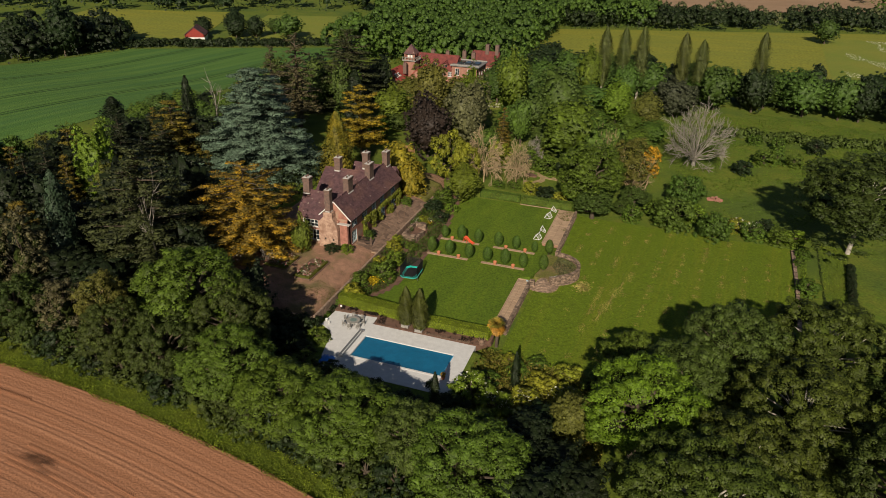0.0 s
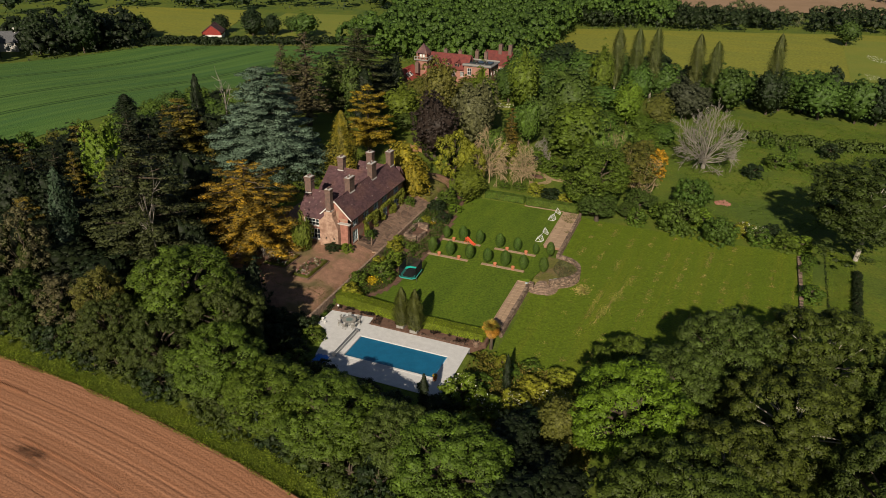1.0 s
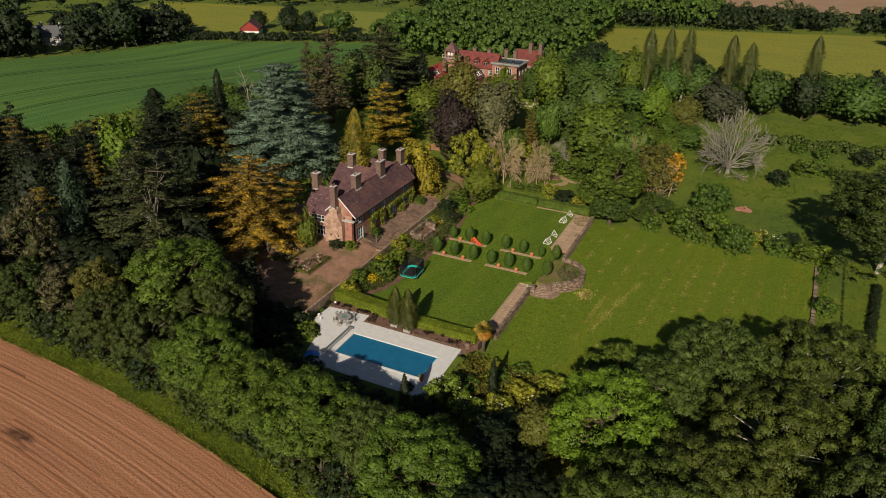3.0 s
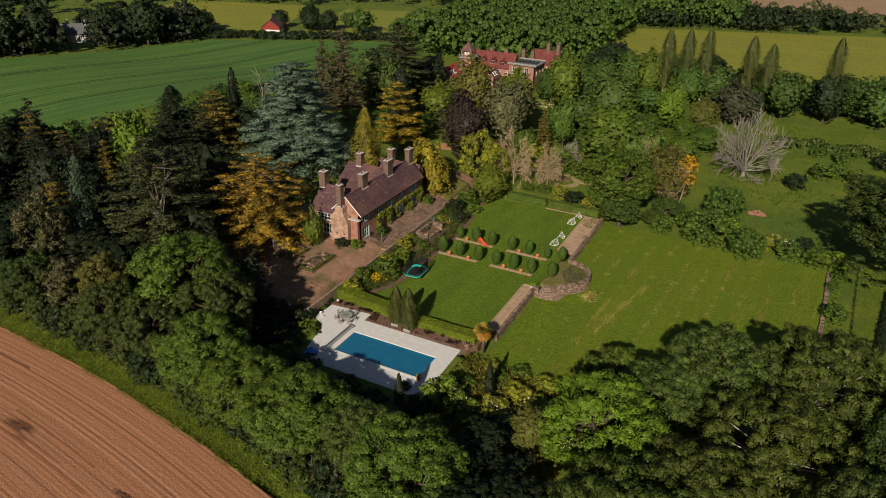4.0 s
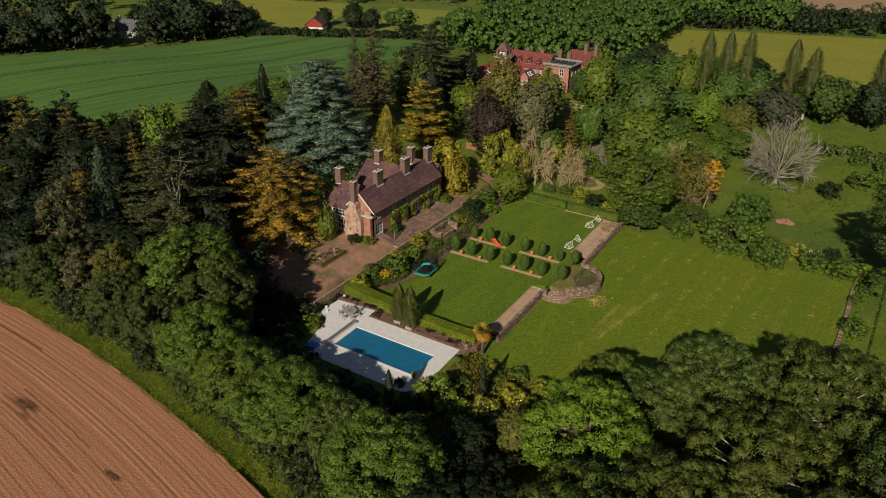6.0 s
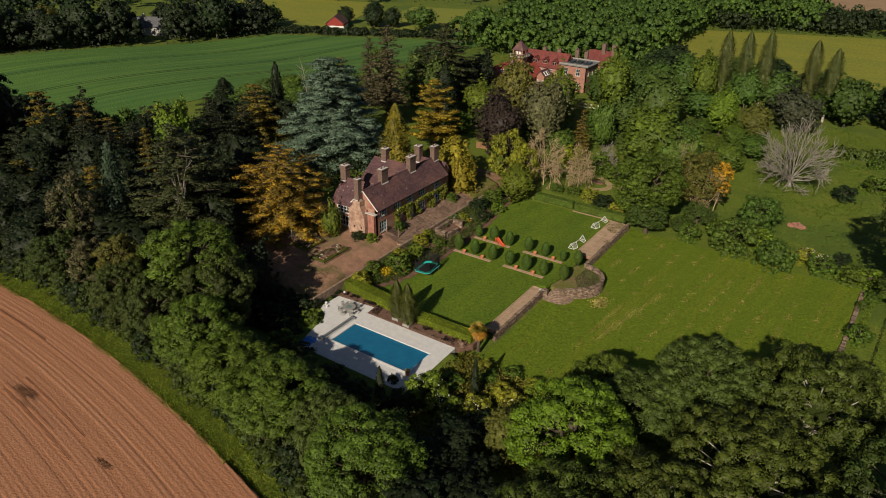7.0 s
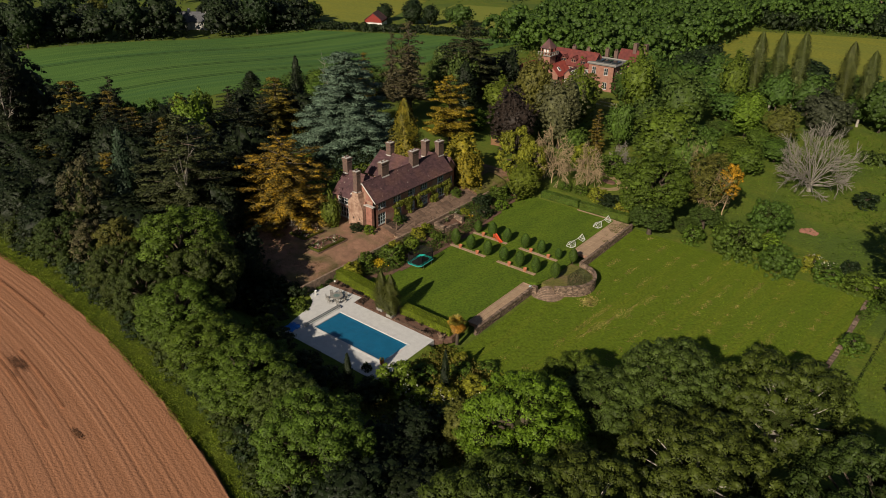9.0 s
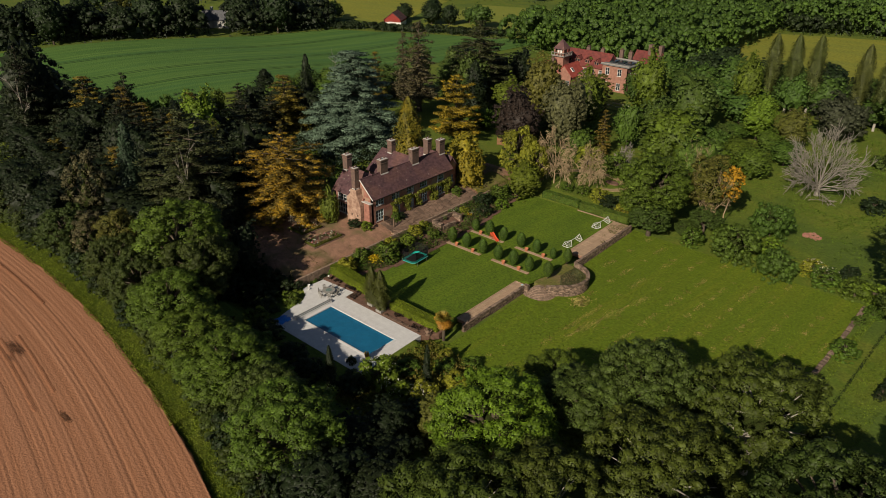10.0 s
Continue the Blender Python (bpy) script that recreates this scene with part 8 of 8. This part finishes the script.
def block(house, x0, x1, y0, y1, z0, eave, ridge, along, wall, tile, seed, windows=()):
    """A plain wing: four walls, gables and a tiled roof."""
    L, W, H = x1 - x0, y1 - y0, eave - z0
    wall_with(house, pose(x0, y0, z0), L, H, list(windows), wall, PAINT)
    wall_with(house, pose(x1, y0, z0, 0, 0, 90), W, H, [], wall)
    wall_with(house, pose(x1, y1, z0, 0, 0, 180), L, H, [], wall)
    wall_with(house, pose(x0, y1, z0, 0, 0, -90), W, H, [], wall)
    if along == "x":
        ym = (y0 + y1) / 2
        for x, t in ((x0, 0.3), (x1, -0.3)):
            gable_end(house, ((x, y0, eave), (x, y1, eave), (x, ym, ridge - 0.2)), (t, 0, 0), wall)
        gable_roof(house, x0 - 0.3, x1 + 0.3, y0 - 0.4, y1 + 0.4, eave - 0.2, ridge, "x", seed, tile)
    else:
        xm = (x0 + x1) / 2
        for y, t in ((y0, 0.3), (y1, -0.3)):
            gable_end(house, ((x0, y, eave), (x1, y, eave), (xm, y, ridge - 0.2)), (0, t, 0), wall)
        gable_roof(house, x0 - 0.4, x1 + 0.4, y0 - 0.3, y1 + 0.3, eave - 0.2, ridge, "y", seed, tile)


def roof_dormer(house, x, y, z, width, tile):
    """A small dormer facing south: cheeks, two casements and a pitched cap."""
    w = width / 2
    body = part("dormer", box(x - w, x + w, y, y + 2.4, z, z + 1.15), MANSION_BRICK, house)
    for k in (-1, 1):
        part("dormer_window", box(x + k * w * 0.48 - w * 0.36, x + k * w * 0.48 + w * 0.36, y - 0.06, y, z + 0.25, z + 1.0), DARKGLASS, body, "dark dormer casement")
    gable_roof(house, x - w - 0.25, x + w + 0.25, y - 0.3, y + 3.2, z + 1.05, z + 1.95, "y", int(x * 7) % 97, tile)


def mansion():
    ob = thing("mansion", "large red-roofed brick mansion among trees", "house", pose(0, 0, 0))
    g = -1.4
    win = lambda n, L, z: [(L * (i + 0.3) / n, L * (i + 0.75) / n, z, z + 1.5, 3, 2) for i in range(n)]
    block(ob, -55, -37, 147, 156, g, 5.4, 9.3, "x", MANSION_BRICK, RED_TILE, 100, win(6, 18, 4.6) + win(6, 18, 0.9))
    block(ob, -57, -50, 131.5, 141, g, 3.4, 6.8, "y", MANSION_BRICK, BRIGHT_TILE, 102, win(2, 7, 2.6))
    block(ob, -50, -44, 139, 147, g, 3.2, 6.4, "y", MANSION_BRICK, BRIGHT_TILE, 104, win(2, 6, 1.6))
    block(ob, -44, -40.6, 142, 147, g, 2.9, 5.0, "y", MANSION_BRICK, TILE, 105, win(2, 3.4, 2.0))
    # flat-roofed part with pale windows and a roof light
    wall_with(ob, pose(-37.6, 146.4, g), 9.0, 8.4, [(1.2, 2.6, 5.4, 7.6, 2, 2), (5.4, 6.8, 5.4, 7.6, 2, 2), (1.2, 2.6, 1.0, 3.2, 2, 2), (5.4, 6.8, 1.0, 3.2, 2, 2)], MANSION_BRICK, PAINT)
    wall_with(ob, pose(-28.6, 146.4, g, 0, 0, 90), 9.0, 8.4, win(3, 9, 5.4), MANSION_BRICK, PAINT)
    part("flat_roof", box(-38.1, -28.1, 145.9, 155.8, 6.98, 7.25, 0.04), FLAT_ROOF, ob, "grey flat roof")
    for y in (146.1, 155.4):
        part("parapet", box(-38.0, -28.2, y, y + 0.3, 7.25, 7.6, 0.03), GREYWOOD, ob, "grey roof edging")
    for k in range(3):
        part("roof_light", box(-36.6 + 2.7 * k, -34.5 + 2.7 * k, 149, 152, 7.25, 7.8, 0.1), DARKGLASS, ob, "glass roof light")
    for x, z in ((-53.4, 5.7), (-50.6, 5.9), (-47.4, 6.1), (-43.8, 6.1), (-40.4, 5.9)):
        roof_dormer(ob, x, 147.6, z, 1.7, RED_TILE)
    # sloping roof lights in white frames on the south wings
    for x0, y, zr, half, span in ((-53.5, 133.0, 6.8, 3.9, 3.6), (-53.5, 135.0, 6.8, 3.9, 3.6), (-47.0, 141.2, 6.4, 3.4, 3.4), (-42.3, 143.2, 5.0, 2.1, 2.3), (-42.3, 144.8, 5.0, 2.1, 2.3)):
        m = pose(x0 + half * 0.5, y, zr - span * 0.46, 0, math.degrees(math.atan2(span, half)), 0)
        light = part("skylight", turned_box(m, 0.75, 0.55, 0.16), PAINT, ob, "white-framed roof light")
        part("pane", turned_box(m @ Matrix.Translation((0, 0, 0.1)), 0.55, 0.38, 0.08), DARKGLASS, light)
    # tower with a pyramid roof
    part("tower", box(-51.6, -48.0, 139.6, 143.2, g, 9.2), MANSION_BRICK, ob, "square brick tower")
    part("tower_gallery", box(-52.2, -47.4, 139.0, 143.8, 8.7, 9.0, 0.05), GREYWOOD, ob, "grey timber balcony round the tower")
    for q in range(5):
        for x, y in ((-52.1 + 1.15 * q, 139.1), (-47.5, 139.1 + 1.15 * q)):
            part("baluster", box(x - 0.09, x + 0.09, y - 0.09, y + 0.09, 9.0, 9.8), GREYWOOD, ob)
    part("balcony_rail", box(-52.2, -47.4, 139.02, 139.18, 9.8, 9.94), GREYWOOD, ob)
    part("balcony_rail", box(-47.58, -47.42, 139.2, 143.8, 9.8, 9.94), GREYWOOD, ob)
    for x in (-51.4, -48.2):
        for y in (139.8, 143.0):
            part("tower_post", box(x - 0.18, x + 0.18, y - 0.18, y + 0.18, 9.2, 11.0), MANSION_BRICK, ob)
    lantern = part("tower_lantern", box(-51.0, -48.6, 140.2, 142.6, 9.2, 11.0), MANSION_BRICK, ob)
    for k in (-50.3, -49.3):
        part("lantern_window", box(k - 0.32, k + 0.32, 140.12, 140.2, 9.5, 10.8), PAINT, lantern, "white lantern window")
    bm = bmesh.new()
    bmesh.ops.create_cone(bm, cap_ends=True, segments=4, radius1=2.9, radius2=0.05, depth=2.9, matrix=Matrix.Translation((-49.8, 141.4, 12.4)) @ pose(0, 0, 0, 0, 0, 45))
    part("tower_roof", bm, TILE, ob, "pointed brown-red tower roof")
    for x, y, z in ((-46.2, 152, 10.4), (-41, 152, 10.4), (-36.6, 156.6, 10.0), (-33.4, 156.6, 9.8), (-50.5, 137.6, 8.4)):
        stack = part("chimney", box(x - 0.6, x + 0.6, y - 0.5, y + 0.5, 5, z, 0.04), STACK, ob)
        for k in (-0.28, 0.28):
            part("chimney_pot", box(x + k - 0.14, x + k + 0.14, y - 0.14, y + 0.14, z, z + 0.5, 0.03), TILE, stack)
    return ob


mansion()
lodge = thing("lodge", "brick lodge with steep red roof and two chimneys", "house", pose(0, 0, 0))
block(lodge, -36.2, -27.4, 163.4, 170.2, -1.6, 4.6, 8.6, "x", MANSION_BRICK, RED_TILE, 110, [(1, 2.6, 3.6, 5.2, 3, 2), (5.6, 7.4, 3.6, 5.2, 3, 2)])
for x, y in ((-31.4, 166.8), (-27.9, 166.8)):
    part("chimney", box(x - 0.6, x + 0.6, y - 0.9, y + 0.9, 5, 11.0, 0.04), STACK, lodge)
RED_WALL = surface("red_weatherboard", (0.30, 0.045, 0.035), scale=2, fine=8, bump=0.2)
red = thing("red_house", "small red gabled house with white ground floor", "house", pose(-168, 186, -1.2, 0, 0, 28))
block(red, -4, 4, -4, 5, 0, 3.2, 6.2, "y", RED_WALL, TILE, 114, [(2.2, 4.0, 0.8, 2.2, 2, 2)])
part("white_storey", box(-4.06, 4.06, -4.06, 5.06, 0, 2.0), PAINT, red, "white painted ground floor")
white = thing("white_house", "white gabled farmhouse with grey slate roof behind trees", "house", pose(-221.5, 124.0, -0.9, 0, 0, 32))
block(white, -5, 8, -1.4, 5, 0, 3.6, 7.2, "x", CREAM_WALL, SLATE, 118, [(2, 3.5, 1.5, 3, 2, 2), (9, 10.5, 1.5, 3, 2, 2)])
for x0 in (-5.6, -2.2):
    block(white, x0, x0 + 3.0, -4.6, -1.5, 0, 3.6, 6.3, "y", CREAM_WALL, SLATE, 120, [(0.9, 2.1, 1.6, 3.2, 2, 2)])
for x in (-0.6, 6.8):
    part("chimney", box(x - 0.5, x + 0.5, 1.3, 2.3, 6, 8.6), CREAM_WALL, white)

# dark damp patches and tyre prints on the ploughed field
LEAF["damp"] = leafy("damp_soil", (0.170, 0.082, 0.048), val=0.12, trans=0.0)


def damp(r, x, y, rx, ry):
    return x + r.gauss(0, 0.45) * rx, y + r.gauss(0, 0.4) * ry - 0.05 * rx, 1.54


for x, y, rx, ry, n, sd in ((-21.2, -36.2, 2.0, 0.7, 4600, 71), (-19.2, -37.5, 1.2, 0.3, 900, 73), (-2.5, -38.0, 1.2, 0.35, 1000, 72)):
    tufts("damp_patch", "dark damp smudge on the ploughed soil", "damp", n, lambda r: damp(r, x, y, rx, ry), 0.02, sd, size=0.06, lay=6.0, category="soil patch")


def tyre_track(x0, x1, d, seed):
    """Slanting lug prints of a tractor tyre along the furrows."""
    rnd = random.Random(seed)
    bm = bmesh.new()
    x, side = x0, 1
    while x < x1:
        y = plough_edge(x) - d
        tilt = math.degrees(math.atan2(plough_edge(x + 1) - plough_edge(x), 1.0))
        m = Matrix.Translation((x, y, 1.5)) @ pose(0, 0, 0, 0, 0, tilt + side * 28)
        add_box(bm, -0.05, 0.05, 0.02 if side > 0 else -0.3, 0.3 if side > 0 else -0.02, 0.0, 0.075 + rnd.uniform(-0.015, 0.015), m)
        x += 0.13
        side = -side
    return tagged(part("tyre_track", bm, PLOUGH), "tractor tyre print pressed into the soil", "tyre track", kind="stuff")


for x0, x1, d, sd in ((-24, -8, 9.6, 1), (-25, -12, 11.6, 2), (-24, -6, 12.3, 3), (-52, -30, 4.2, 4)):
    tyre_track(x0, x1, d, sd)
TRAM = surface("crop_wheel_track", (0.022, 0.050, 0.014), scale=1, fine=3, bump=0.4)
# tramlines in the crop
for (xa, ya), (xb, yb) in (((-139, 40), (-114, 170)), ((-158, 36), (-133, 170)), ((-186, 36), (-157, 168))):
    for off in (-0.9, 0.9):
        d = Vector((xb - xa, yb - ya, 0)).normalized()
        s = Vector((d.y, -d.x, 0))
        n = 16
        V = []
        for i in range(n + 1):
            p = Vector((xa, ya, 0)).lerp(Vector((xb, yb, 0)), i / n) + s * (off + 3.0 * math.sin(i / n * 3.1))
            for k in (-0.13, 0.13):
                q = p + s * k
                V.append((q.x, q.y, under(q.x, q.y) + 0.2))
        ob = put("tramline", np_mesh("tramline", np.array(V), np.array([(2 * i, 2 * i + 1, 2 * i + 3, 2 * i + 2) for i in range(n)]), TRAM))
        structure(ob, "dark wheel track through the crop", "wheel track")

field("kitchen_garden", "small grass plot with rows of white flowers among trees", PADDOCK, ((-28, 127), (-12.5, 128), (-12.5, 139), (-28, 138)), 0.16, 3.0)


def flower_rows(r):
    y = r.choice((130.2, 133.4))
    x = r.uniform(-26, -13.4)
    return (x, y + r.gauss(0, 0.22), under(x, y) + 0.2) if lumps(x, y, 0.6) > -0.25 else None


tufts("white_flower_rows", "rows of white flowers in the kitchen garden", "white", 900, flower_rows, 0.4, 82, size=0.12, category="flowers")
tufts("white_flower_patch", "white flowers on the grass among trees", "white", 300, lambda r: (8.1 + r.gauss(0, 1.6), 155 + r.gauss(0, 0.9), under(8, 155) + 0.2), 0.4, 83, size=0.14, category="flowers")


def white_meadow(r):
    x, y = r.uniform(92, 150), r.uniform(225, 318)
    return (x, y, under(x, y) + 0.2) if lumps(x, y * 0.5, 0.07) > 0.05 else None


tufts("meadow_daisies", "white ox-eye daisies in the far meadow", "white", 4200, white_meadow, 0.3, 81, size=0.17, category="flowers", lay=3.0)
# pale boards left on the bastion and the path
for x, y, z, lx, a in ((21.4, 28.6, -0.61, 1.9, 40), (17.6, 25.0, -0.30, 0.7, 10)):
    ob = tagged(part("pale_board", box(-lx / 2, lx / 2, -0.22, 0.22, 0, 0.06, 0.01), BLUE_PAINT), "pale blue painted board lying on the stones", "board")
    ob.matrix_basis = pose(x, y, z, 0, 0, a)

# small things round the pool and the house
def bed_edging():
    ob = thing("bed_edging", "row of small grey edging stones along the pool bed", "edging")
    shared = None
    for i in range(26):
        m = pose(7.7 + i * 0.26, 3.62 + 0.02 * math.sin(i * 2.1), 0.055, 0, 0, 4 * math.sin(i * 1.7))
        if shared is None:
            st = part("edging_stone", box(-0.1, 0.1, -0.22, 0.22, 0, 0.11, 0.03), STONE, ob)
            shared = st.data
        else:
            st = put("edging_stone", shared, ob)
        st.matrix_basis = m
    return ob


bed_edging()
stump = thing("driftwood_stump", "pale reddish driftwood stump at the end of the pool bed", "stump", pose(15.9, 4.1, 0.02))
rnd = random.Random(31)
for i in range(7):
    a = i * 0.9 + rnd.uniform(-0.2, 0.2)
    bm = bmesh.new()
    bar(bm, (0.1 * math.cos(a), 0.1 * math.sin(a), -0.05), (0.6 * math.cos(a), 0.6 * math.sin(a), rnd.uniform(0.35, 0.9)), 0.07, 6)
    part("root", bm, STONE, stump)
part("bole", lathe([(0.42, -0.06), (0.36, 0.3), (0.24, 0.55), (0.1, 0.62)], 10), STONE, stump)
lamp = thing("garden_lamp", "small white globe lamp on a short post", "lamp", pose(-6.5, 5.2, 0.05))
part("post", lathe([(0.05, -0.05), (0.04, 0.45)], 8), IRON, lamp)
part("globe", lathe([(0.04, 0.43), (0.14, 0.5), (0.18, 0.6), (0.14, 0.71), (0.04, 0.77)], 12), PAINT, lamp, "white glass globe", smooth=True)
for x, y, s in ((-7.1, 1.6, 0.7), (-6.4, 1.0, 0.55)):
    urn = thing("white_urn", "small white garden urn at the paving edge", "urn", pose(x, y, 0.0) @ Matrix.Diagonal((s, s, s, 1)))
    part("bowl", lathe([(0.18, 0.0), (0.1, 0.12), (0.3, 0.4), (0.36, 0.5), (0.31, 0.5), (0.24, 0.38)], 12), PAINT, urn, smooth=True)
gate = thing("wooden_gate", "orange-brown slatted wooden garden gate", "gate", pose(-23.8, 75.0, under(-23.8, 75.0), 0, 0, 10))
WARMWOOD = surface("warm_cedar_wood", (0.30, 0.16, 0.085), (0.22, 0.115, 0.06), scale=3, fine=14, bump=0.3)
for x in (-1.3, 1.3):
    part("post", box(x - 0.09, x + 0.09, -0.09, 0.09, -0.2, 2.0, 0.02), WARMWOOD, gate)
for z in (0.3, 1.5):
    part("rail", box(-1.2, 1.2, -0.04, 0.04, z, z + 0.12), WARMWOOD, gate)
for i in range(11):
    part("slat", box(-1.16 + i * 0.215, -1.0 + i * 0.215, -0.07, -0.04, 0.1, 1.8 - 0.05 * abs(i - 5)), WARMWOOD, gate)
